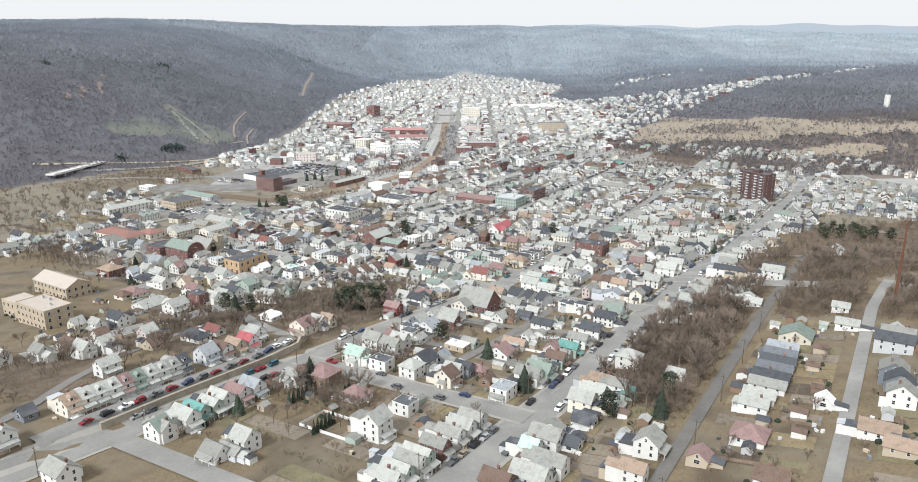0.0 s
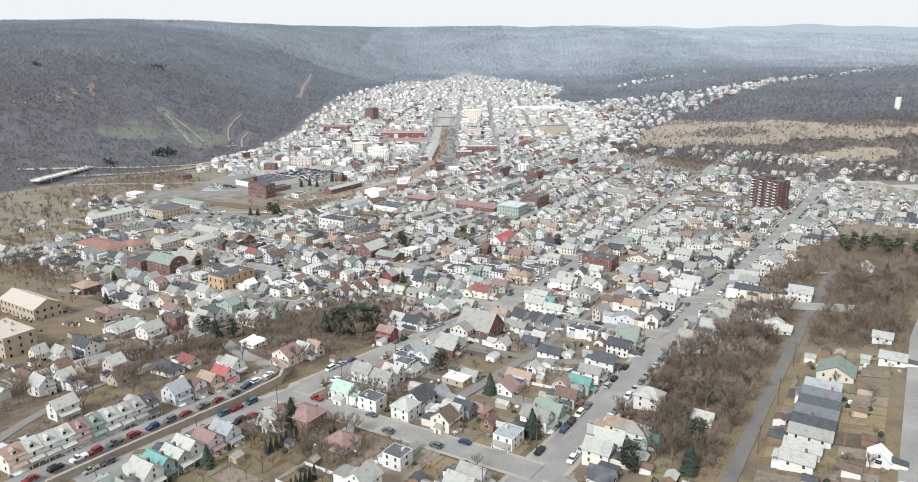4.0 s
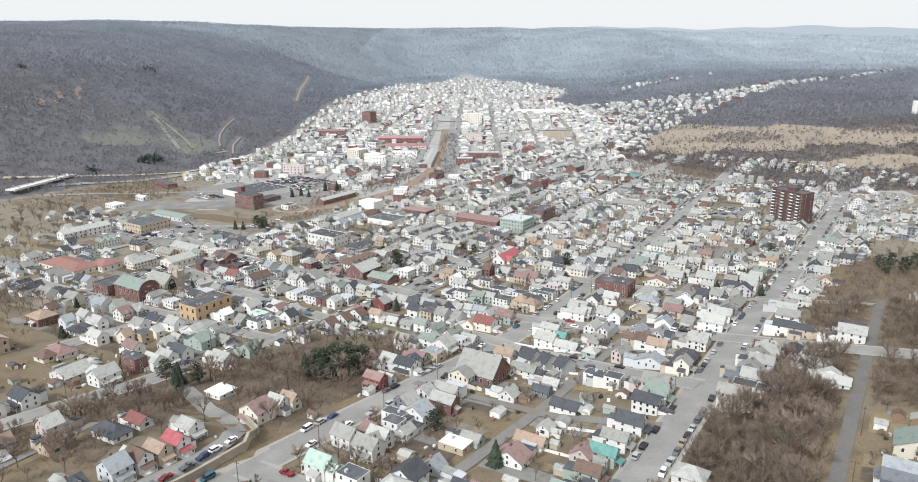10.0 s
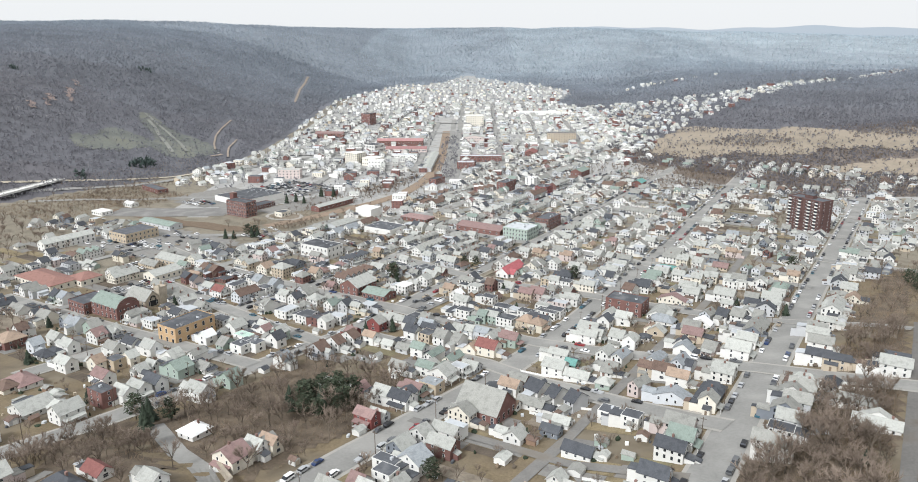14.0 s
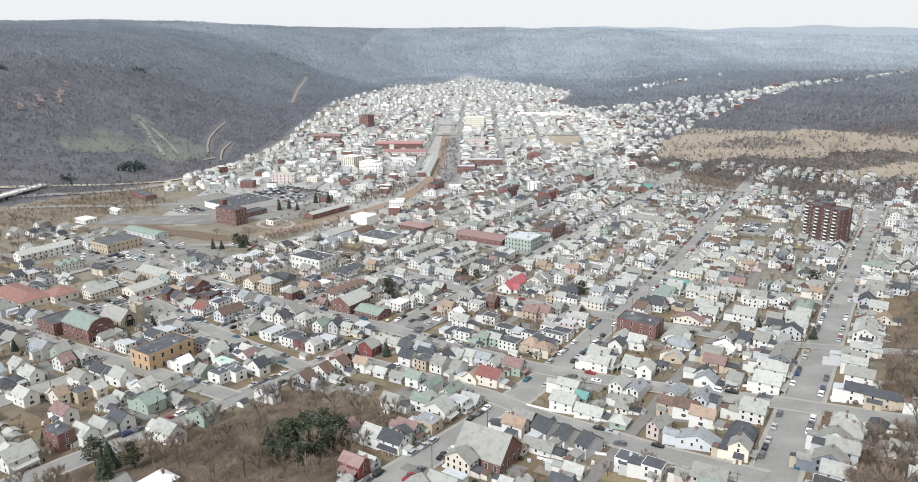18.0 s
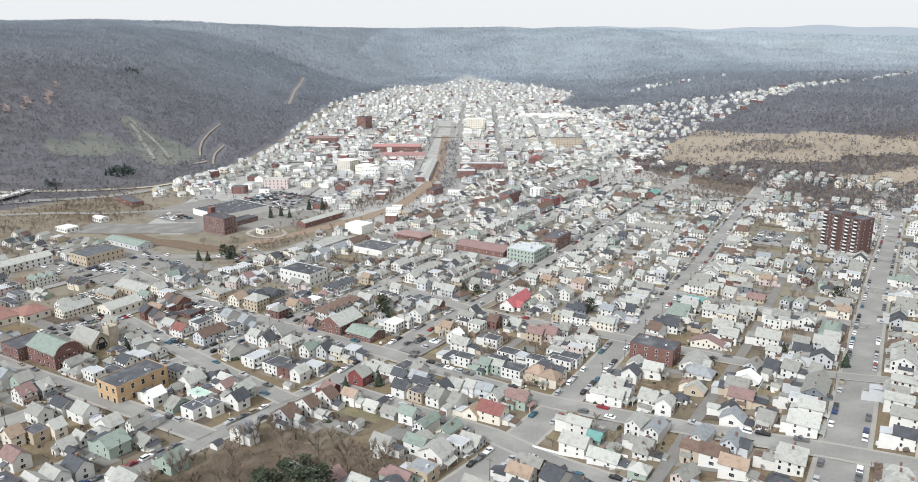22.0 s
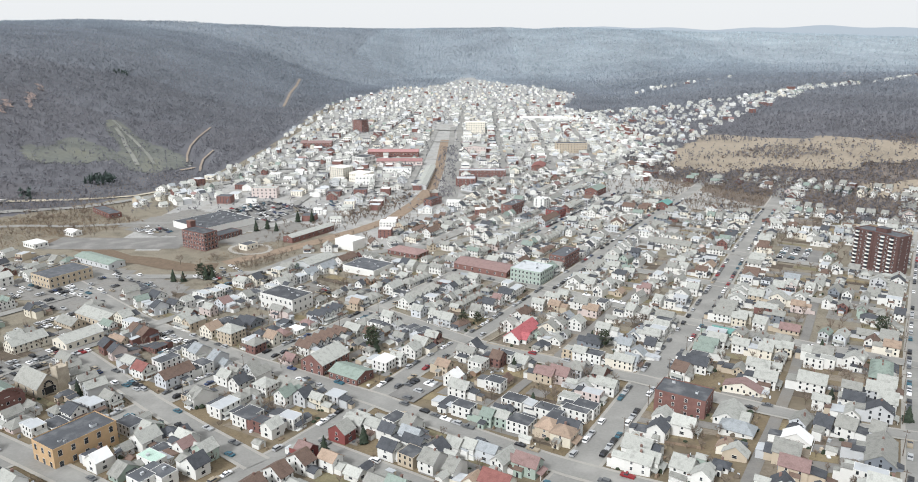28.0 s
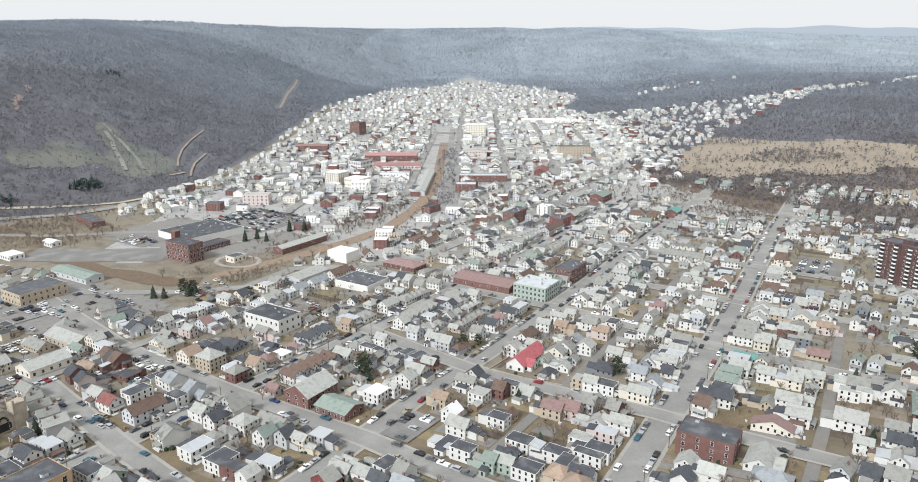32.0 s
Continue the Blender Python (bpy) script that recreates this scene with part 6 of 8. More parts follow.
FLANK_X = (225, 281, 329, 403, 495, 601, 690, 826, 1000)
FLANK_LOW = (1120, 1180, 1300, 1450, 1590, 1700, 1800, 1955, 1990)
FLANK_HIGH = (1850, 1884, 1920, 1940, 1950, 1950, 1950, 2000, 2040)
for k in range(34):
    pts = [(x, float(np.interp(x, FLANK_X, FLANK_HIGH)) - 8 - k * 22) for x in range(228, 1000, 48)]
    far_row("houses_on_the_hillside", pts, 1.5, 1, flank, dense=.62, flats=.1)
for pts in ([(430, 2262), (560, 2303), (668, 2295)], [(540, 2330), (668, 2310), (790, 2330)], [(1000, 1985), (1120, 2070), (1250, 2150)]):
    far_row("houses_on_the_ridge", pts, 6, 1, lambda x, y: True, dense=.4)


def downtown(x, y):
    a, b = town_ab(x, y)
    return ((700 < a < 1130 and -800 < b < -570) or (560 < a < 1000 and -545 < b < -425)) and not in_keep_clear(a, b) and x > np.interp(y, FOOT_Y, FOOT_X) + 10


for k in range(12):
    x = -250 + 28 * k
    far_row("houses_of_the_centre", [(x + .05 * (y - 900), y) for y in range(860, 1120, 40)], 1.5, 1, downtown, dense=.6, flats=.4)
for nm, k in sorted(FAR.items()):
    tagged(new(nm, k.mesh(nm)), {"houses_up_the_valley": "pale houses packed along the valley beyond the town", "houses_on_the_hillside": "white houses in rows on the far hillside", "houses_on_the_ridge": "small white houses strung along the ridge",
                                 "houses_of_the_centre": "pale houses and flat-roofed shops in the centre of the town"}[nm], "houses", kind="stuff")
for nm, k in sorted(BULK.items()):
    tagged(new(nm, k.mesh(nm)), "rows of pale gabled houses seen over the roofs of the town", "houses", kind="stuff")

# ---- trees ----
def sliver_arrays(points, length, width, lean, rnd, up=1.0):
    """Thin upright triangles at points (n x 3): the fine twigs of bare crowns."""
    n = len(points)
    ang = rnd.uniform(0, 2 * np.pi, n)
    d = np.stack([np.cos(ang) * lean, np.sin(ang) * lean, np.full(n, up)], -1) * (length * rnd.uniform(.6, 1.3, n))[:, None]
    side = rnd.uniform(0, np.pi, n)
    w = np.stack([np.cos(side), np.sin(side), np.zeros(n)], -1) * (width / 2)
    return np.stack([points - w, points + w, points + d], 1).reshape(-1, 3)


def triangles(name, v, mats, slot=None):
    n = len(v) // 3
    me = bpy.data.meshes.new(name)
    me.vertices.add(len(v))
    me.vertices.foreach_set("co", np.asarray(v, np.float32).ravel())
    me.loops.add(3 * n)
    me.loops.foreach_set("vertex_index", np.arange(3 * n, dtype=np.int32))
    me.polygons.add(n)
    me.polygons.foreach_set("loop_start", np.arange(0, 3 * n, 3, dtype=np.int32))
    for m in mats:
        me.materials.append(m)
    if slot is not None:
        me.polygons.foreach_set("material_index", np.asarray(slot, np.int32))
    me.update(calc_edges=True)
    return me


def limb(s, p, q, r0, r1, mat):
    p, q = Vector(p), Vector(q)
    d = (q - p).normalized()
    x = d.orthogonal().normalized()
    y = d.cross(x)
    ring = [(math.cos(k * 2.094), math.sin(k * 2.094)) for k in range(3)]
    v = [tuple(p + (x * c + y * e) * r0) for c, e in ring] + [tuple(q + (x * c + y * e) * r1) for c, e in ring]
    s.poly(v, [(0, 1, 4, 3), (1, 2, 5, 4), (2, 0, 3, 5)], mat)


def bare_tree_meshes(height, spread, seed, twigs=260, thick=.16, depth=2):
    r = random.Random(seed)
    trunk, crown = Solid(), Solid()
    fork = height * r.uniform(.25, .38)
    limb(trunk, (0, 0, -.5), (r.uniform(-.2, .2), r.uniform(-.2, .2), fork), height * .022, height * .016, BARK)
    tips = []

    def grow(p, d, length, radius, depth):
        q = p + d * length
        limb(crown, p, q, radius, radius * .55, BARK)
        tips.append((q, d))
        tips.append((p.lerp(q, .5), d))
        if depth:
            for k in range(3 if depth > 1 else 2):
                e = (d + Vector((r.uniform(-1, 1), r.uniform(-1, 1), r.uniform(-.2, .7))) * spread).normalized()
                grow(q.lerp(p, r.uniform(0, .35)), e, length * r.uniform(.55, .8), radius * .55, depth - 1)

    for k in range(5):
        t = 6.283 * k / 5 + r.uniform(-.4, .4)
        grow(Vector((0, 0, fork * r.uniform(.8, 1.0))), Vector((math.cos(t) * spread, math.sin(t) * spread, 1)).normalized(), height * r.uniform(.22, .3), height * .012, depth)
    for k in range(twigs):
        q, d = r.choice(tips)
        e = (d + Vector((r.uniform(-1, 1), r.uniform(-1, 1), r.uniform(-.3, .9)))).normalized() * r.uniform(.8, 2.0) * height / 10
        w = e.orthogonal().normalized() * thick / 2
        crown.poly([tuple(q - w), tuple(q + w), tuple(q + e)], [(0, 1, 2)], TWIGS)
    return trunk, crown


SHAPES = ((9, .55), (11, .6), (8, .75), (12, .5), (10, .7), (7, .8))
BARE_SOLIDS = [bare_tree_meshes(h, sp, 20 + i) for i, (h, sp) in enumerate(SHAPES)]
BARE = [(t.mesh("trunk"), c.mesh("crown")) for t, c in BARE_SOLIDS]
FAR_SOLIDS = [bare_tree_meshes(h, sp, 60 + i, 120, .24, 1) for i, (h, sp) in enumerate(SHAPES)]


def conifer_meshes(height, radius, seed):
    r = random.Random(seed)
    trunk, crown = Solid(), Solid()
    limb(trunk, (0, 0, -.5), (0, 0, height * .9), height * .018, .05, BARK)
    rows = 13
    for i in range(rows):
        z = height * (.08 + .9 * i / rows)
        rad = radius * (1 - i / rows) ** .8 * r.uniform(.85, 1.1) + .12
        n = max(6, int(14 * (1 - i / rows)) + 4)
        for k in range(n):
            t = 6.283 * (k + r.random()) / n
            q = rad * r.uniform(.65, 1.15)
            w = rad * .34 + .1
            c, e = math.cos(t), math.sin(t)
            drop = height * .055
            p0, p1 = Vector((0, 0, z + drop * 1.7)), Vector((c * q, e * q, z - drop * r.uniform(.4, 1.2)))
            side = Vector((-e, c, 0)) * w
            mid = p0.lerp(p1, .6)
            crown.poly([tuple(p0), tuple(mid - side + Vector((0, 0, -.1))), tuple(p1), tuple(mid + side), tuple(mid + Vector((0, 0, .35)))],
                       [(0, 1, 4), (1, 2, 4), (2, 3, 4), (3, 0, 4)], CONIFER)
    return trunk.mesh("trunk"), crown.mesh("crown")


def pine_meshes(height, radius, seed):
    """A broad round-headed pine: whorled limbs that carry loose tufts of needles."""
    r = random.Random(seed)
    trunk, crown = Solid(), Solid()
    limb(trunk, (0, 0, -.5), (r.uniform(-.3, .3), r.uniform(-.3, .3), height * .92), height * .02, .06, BARK)
    for i in range(46):
        q = (i + .5) / 46
        z = height * (.22 + .74 * q)
        reach = radius * (math.sin(math.pi * (.16 + .8 * q)) ** .7) * r.uniform(.55, 1.08)
        t = i * 2.4 + r.uniform(-.4, .4)
        tip = Vector((math.cos(t) * reach, math.sin(t) * reach, z + r.uniform(-.3, .6)))
        limb(crown, (0, 0, z - .6), tuple(tip), .09, .03, BARK)
        for k in range(9):
            c = Vector((0, 0, z)).lerp(tip, r.uniform(.45, 1.08)) + Vector((r.gauss(0, .45), r.gauss(0, .45), r.gauss(0, .35)))
            w = r.uniform(.5, .95)
            pts = [tuple(c + Vector((r.uniform(-1, 1), r.uniform(-1, 1), r.uniform(-.35, .75))) * w) for j in range(4)]
            crown.poly(pts, [(0, 1, 2), (0, 2, 3), (1, 3, 2)], PINE)
    return trunk.mesh("trunk"), crown.mesh("crown")


PINE = material("pine_needles", (.046, .058, .036), .9, vary=.4, fine=1.2, spread=.25)
FIRS = [conifer_meshes(10, 3.4, 40), conifer_meshes(12, 3.4, 41), conifer_meshes(7.5, 2.6, 42), pine_meshes(11.5, 4.6, 43)]
ROUND = [conifer_meshes(6, 1.1, 44), conifer_meshes(5, 1.8, 45)]


def tree(a, b, meshes, size=1.0, label="bare brown deciduous tree in winter", name="bare_tree", group=""):
    x, y = town(a, b)
    ob = new(name)
    ob.empty_display_size = .5
    ob.matrix_world = pose(x, y, gz(x, y), 0, 0, rng.uniform(0, 360)) @ Matrix.Scale(size, 4)
    tagged(ob, label, "tree", group)
    for nm, me in zip(("trunk", "crown"), meshes):
        p = new(nm, me)
        p.parent = ob
    return ob


def clear_of_roads(a, b, gap=1.5):
    for n in STREETS:
        if STREETS[n][0][0] - 5 < a < STREETS[n][-1][0] and abs(b - line_b(n, a)) < 7 + gap:
            return False
    if (105 < a < 522 and abs(b + 49) < 4.5 + gap) or (105 < a < 422 and abs(b + 5) < 3.5 + gap):
        return False
    return road_gap([(a, b)]) > gap


THICKET = Solid()


def grove(count, a0, a1, b0, b1, seed, sizes=(.8, 1.2), keep=None, gap=3.4, group="woods", single=True):
    r, spots = random.Random(seed), []
    for k in range(count * 6):
        a, b = r.uniform(a0, a1), r.uniform(b0, b1)
        if len(spots) >= count:
            break
        if all((a - p) ** 2 + (b - q) ** 2 > gap * gap for p, q in spots) and free(a, b, 2, 2) and clear_of_roads(a, b) and (keep is None or keep(a, b)):
            spots.append((a, b))
            if not single:
                x, y = town(a, b)
                m = pose(x, y, gz(x, y), 0, 0, r.uniform(0, 360)) @ Matrix.Scale(r.uniform(*sizes), 4)
                for k2 in r.choice(FAR_SOLIDS if y > 420 else BARE_SOLIDS):
                    THICKET.add(k2, m)
                continue
            tree(a, b, r.choice(BARE), r.uniform(*sizes), "bare brown tree standing in a dense winter wood", group=group)


def brushwood(name, count, a0, a1, b0, b1, seed, keep=None, height=3.0):
    """Undergrowth: one sheet of thin dry stems."""
    rnd = np.random.RandomState(seed)
    a, b = rnd.uniform(a0, a1, count), rnd.uniform(b0, b1, count)
    ok = np.array([free(p, q, .5, .5, .2) and clear_of_roads(p, q, 0) and (keep is None or keep(p, q)) for p, q in zip(a, b)])
    a, b = a[ok], b[ok]
    x, y = a * UX + b * UY, a * UY - b * UX
    pts = np.stack([x, y, ground(x, y) - .1], -1)
    v = np.concatenate([sliver_arrays(pts, height, .17, .3, rnd), sliver_arrays(pts, height * .9, .17, .5, rnd), sliver_arrays(pts, height * .7, .2, .8, rnd)])
    tagged(new(name, triangles(name, v, [BRUSH])), "brown leafless undergrowth of thin stems", "brush", kind="stuff")


def right_wood(a, b):
    return b < -53.5 and b > -97 + max(0, (260 - a)) * .4


def left_wood(a, b):
    return -306 < b < -232 and (b > -300 or a > 265)


grove(70, 236, 352, -97, -54, 1, (.95, 1.4), right_wood)
grove(70, 236, 352, -97, -56, 101, (.8, 1.3), right_wood, 2.4, single=False)
brushwood("brushwood", 4200, 232, 356, -99, -53, 2, right_wood, 1.8)
grove(60, 350, 410, -96, -57, 3, (.6, .9), single=False)
grove(76, 238, 345, -306, -232, 4, (.85, 1.3), left_wood)
brushwood("brushwood", 1700, 236, 348, -306, -230, 5, left_wood, 1.6)
def east_wood(a, b):
    return a < 650 + max(0, b + 103) * 1.15 and b > -92 + 8 * math.sin(a * .05) and not (395 < a < 455 and -8 < b < 30 and (a - 395) * .4 < b + 14)


grove(330, 348, 500, -78, 60, 6, (.8, 1.25), east_wood, 3.0, single=False)
grove(360, 480, 780, -95, 150, 61, (.75, 1.15), east_wood, 3.6, single=False)
brushwood("brushwood", 9500, 345, 500, -76, 60, 7, east_wood, 3.4)
brushwood("brushwood", 9000, 480, 780, -95, 150, 71, east_wood, 3.8)
grove(26, 142, 215, -330, -268, 8, (.7, 1.1))
grove(34, 200, 238, -338, -275, 85, (.7, 1.1))
grove(50, 272, 312, -600, -505, 86, (.7, 1.1), single=False, gap=3)
grove(95, 95, 260, -345, -258, 81, (.5, 1.0), single=False, gap=3.4)
brushwood("brushwood", 2200, 100, 240, -335, -262, 82, lambda a, b: math.sin(a * .11) + math.sin(b * .17 + a * .05) > -.2, 2.0)
grove(45, 130, 240, -200, -112, 83, (.35, .7), single=False, gap=4)
brushwood("brushwood", 1500, 130, 240, -215, -112, 84, lambda a, b: math.sin(a * .13) + math.sin(b * .19 + a * .07) > .3, 1.6)
grove(42, 178, 238, -206, -160, 9, (.6, .95))
brushwood("brushwood", 3200, 176, 240, -208, -155, 10, None, 2.0)
brushwood("brushwood", 3000, 455, 560, -880, -765, 30, None, 2.4)
grove(45, 455, 560, -870, -770, 92, (.4, .8), single=False, gap=4)
brushwood("brushwood", 1400, 560, 800, -950, -870, 31, None, 2.4)
grove(70, 560, 660, -885, -820, 93, (.5, .9), single=False, gap=4)
grove(60, 500, 620, -860, -740, 94, (.4, .8), single=False, gap=4)
brushwood("brushwood", 1500, 540, 660, -600, -545, 32, None, 2.0)
brushwood("brushwood", 1600, 150, 260, -45, 10, 33, lambda a, b: (a * 7 + b * 3) % 50 < 14, 1.4)
grove(45, 262, 330, -570, -480, 11, (.7, 1.1), single=False)
grove(26, 560, 600, -560, -535, 12, (.5, .8), single=False)
grove(30, 640, 860, -600, -562, 13, (.6, .9), single=False)
grove(40, 830, 960, -250, -150, 14, (.7, 1.0), single=False)

grove(110, 330, 480, -820, -640, 15, (.7, 1.1), single=False)
grove(100, 325, 445, -880, -690, 87, (.8, 1.2), single=False, gap=3)
grove(60, 300, 360, -700, -600, 16, (.7, 1.0), single=False)
grove(30, 500, 560, -880, -800, 17, (.4, .7), single=False)
grove(60, 640, 900, -640, -560, 18, (.5, .8), single=False)
grove(170, 640, 900, -130, 140, 19, (.4, .8), single=False, gap=5)
grove(820, 560, 1130, -600, -110, 20, (.35, .85), single=False, gap=4)
grove(540, 250, 600, -560, -110, 25, (.3, .75), single=False, gap=4)
grove(60, 130, 330, -60, 20, 26, (.3, .6), single=False, gap=4)
grove(60, 360, 560, 60, 150, 21, (.7, 1.1), single=False)
grove(120, 960, 1095, -380, -250, 22, (.6, 1.0), single=False, gap=4.5)
brushwood("brushwood", 2600, 950, 1100, -380, -250, 72, None, 3.0)
grove(60, 720, 860, -605, -572, 23, (.6, 1.0), single=False)
grove(70, 540, 610, -860, -755, 24, (.5, .8), single=False)
brushwood("brushwood", 2600, 535, 615, -862, -752, 73, None, 2.6)
grove(6, 552, 572, -316, -290, 90, (.7, 1.0), gap=4)
grove(12, 430, 520, -300, -230, 91, (.6, .9), single=False)
tagged(new("bare_trees", THICKET.mesh("bare_trees")), "bare brown winter trees among the far houses and lots", "trees", kind="stuff")


def yard_tree(a, b, meshes, size, label, name="bare_tree"):
    """A tree in the nearest open spot of its yard."""
    for d in range(0, 9):
        for k in range(8):
            p, q = a + d * math.cos(k * .785), b + d * math.sin(k * .785)
            if free(p, q, 1.2, 1.2, .2):
                return tree(p, q, meshes, size, label, name)


for i, (a, b) in enumerate(((577, -318), (550, -316), (567, -294), (571, -287), (597, -251), (596, -243), (679, -287), (477, -252), (465, -251), (474, -245), (559, -192), (615, -186), (648, -134), (703, -398), (715, -393),
                            (496, -143), (520, -494), (520, -503), (558, -579), (539, -599), (460, -392), (496, -410), (398, -357), (399, -349), (532, -348), (439, -385), (603, -247), (590, -250), (482, -249), (470, -256))):
    yard_tree(a, b, BARE[i % len(BARE)], .68 + .07 * (i * 5 % 4), "bare brown tree with fine twigs in a back yard")
for a, b, k, size in ((554, -257, 3, .9), (647, -125, 3, 1.0), (507, -283, 0, .65), (524, -555, 3, 1.0), (528, -550, 3, .9), (484, -361, 3, 1.25), (363, -441, 1, .7), (400, -297, 1, .7)):
    yard_tree(a, b, FIRS[k], size, "broad dark green evergreen tree in a yard", "conifer")
for a, b, i, size in ((236, -118, 0, 1.15), (226, -79, 3, .95), (232, -62, 1, 1.0), (250, -64, 3, .85), (272, -182, 3, .8), (262, -150, 0, 1.0), (196, -196, 1, 1.05), (160, -198, 0, .85),
                      (246, -300, 1, 1.0), (252, -306, 0, 1.1), (300, -262, 3, 1.0), (294, -262, 3, 1.1), (312, -250, 3, 1.0), (306, -254, 3, 1.1), (300, -268, 3, .9), (316, -262, 3, .9), (290, -250, 3, .8), (250, -312, 3, 1.0), (256, -298, 3, .9), (302, -255, 3, 1.1), (308, -264, 3, 1.0), (298, -247, 3, 1.0), (288, -256, 3, .9), (296, -254, 0, 1.2), (304, -248, 3, .9), (290, -266, 1, 1.0), (310, -258, 0, 1.0), (380, -300, 1, .95),
                      (641, -53, 3, 1.0), (628, -23, 3, 1.1), (640, -4, 3, 1.0), (632, -38, 3, 1.1), (648, -28, 3, 1.0), (655, -46, 3, 1.0), (490, -20, 0, .9), (636, -16, 3, 1.1), (660, -32, 3, 1.0), (622, -48, 3, .9), (646, -631, 1, .9), (657, -628, 1, .9), (656, -615, 1, .8), (693, -624, 1, 1.0), (700, -612, 1, 1.0), (487, -363, 3, .9), (484, -358, 0, .8), (524, -550, 1, .9), (527, -546, 0, .9), (545, -340, 3, .8), (552, -334, 3, .7), (508, -566, 1, .8), (512, -560, 0, .8),
                      (520, -110, 2, 1.0), (598, -150, 0, .8), (470, -255, 2, .9), (462, -246, 2, .8), (560, -263, 2, .9), (318, -170, 2, .7), (300, -470, 0, .7), (262, -418, 2, 1.0), (250, -345, 0, .8)):
    tree(a, b, FIRS[i], size, "dark green conifer standing among the houses", "conifer")
for k in range(7):
    tree(176 + k * 2.2, -188 + .2 * k, ROUND[0], 1.0, "narrow dark green evergreen in a planted row", "evergreen_shrub", "evergreen row")
for k in range(6):
    tree(163 + k * 2.0, -163, ROUND[0], .95, "narrow dark green evergreen in a planted row", "evergreen_shrub", "evergreen row")
yard = random.Random(31)
placed = 0
for k in range(2500):
    a, b = yard.uniform(165, 640), yard.uniform(-470, -20)
    if placed < 90 and free(a, b, 3.0, 3.0, .3) and clear_of_roads(a, b, .2) and town(a, b)[1] < 700:
        placed += 1
        if yard.random() < .8:
            tree(a, b, yard.choice(BARE), yard.uniform(.45, .8), "bare brown tree in a back yard")
        else:
            tree(a, b, yard.choice(FIRS[:3] + ROUND), yard.uniform(.4, .7), "small dark green evergreen in a yard", "conifer")


# ---- woods on the hills: one sheet of bare crowns ----
TRACKS = {
    "track_lower": ((-448, 1540), (-440, 1480), (-433, 1433), (-418, 1354), (-400, 1290), (-383, 1243)),
    "track_upper": ((-381, 1350), (-371, 1273), (-358, 1225), (-346, 1188)),
    "track_side": ((-362, 1212), (-366, 1199), (-372, 1187)),
    "track_far": ((-492, 2507), (-458, 2217), (-417, 1964)),
}


def culm(x, y):
    """The two old spoil banks, bare of trees."""
    ragged = .35 * np.sin(y * .06 + x * .03) + .25 * np.sin(x * .09 + y * .05)
    knoll = ((x + 510) / 46) ** 2 + ((y - 1192) / 62) ** 2 < 1 + ragged
    q = np.clip(((x + 550) * 135 - (y - 1395) * 185) / (135 ** 2 + 185 ** 2), 0, 1)
    strip = np.hypot(x + 550 - 135 * q, y - 1395 + 185 * q) < (12 + 30 * q) * (1 + ragged)
    return knoll | strip


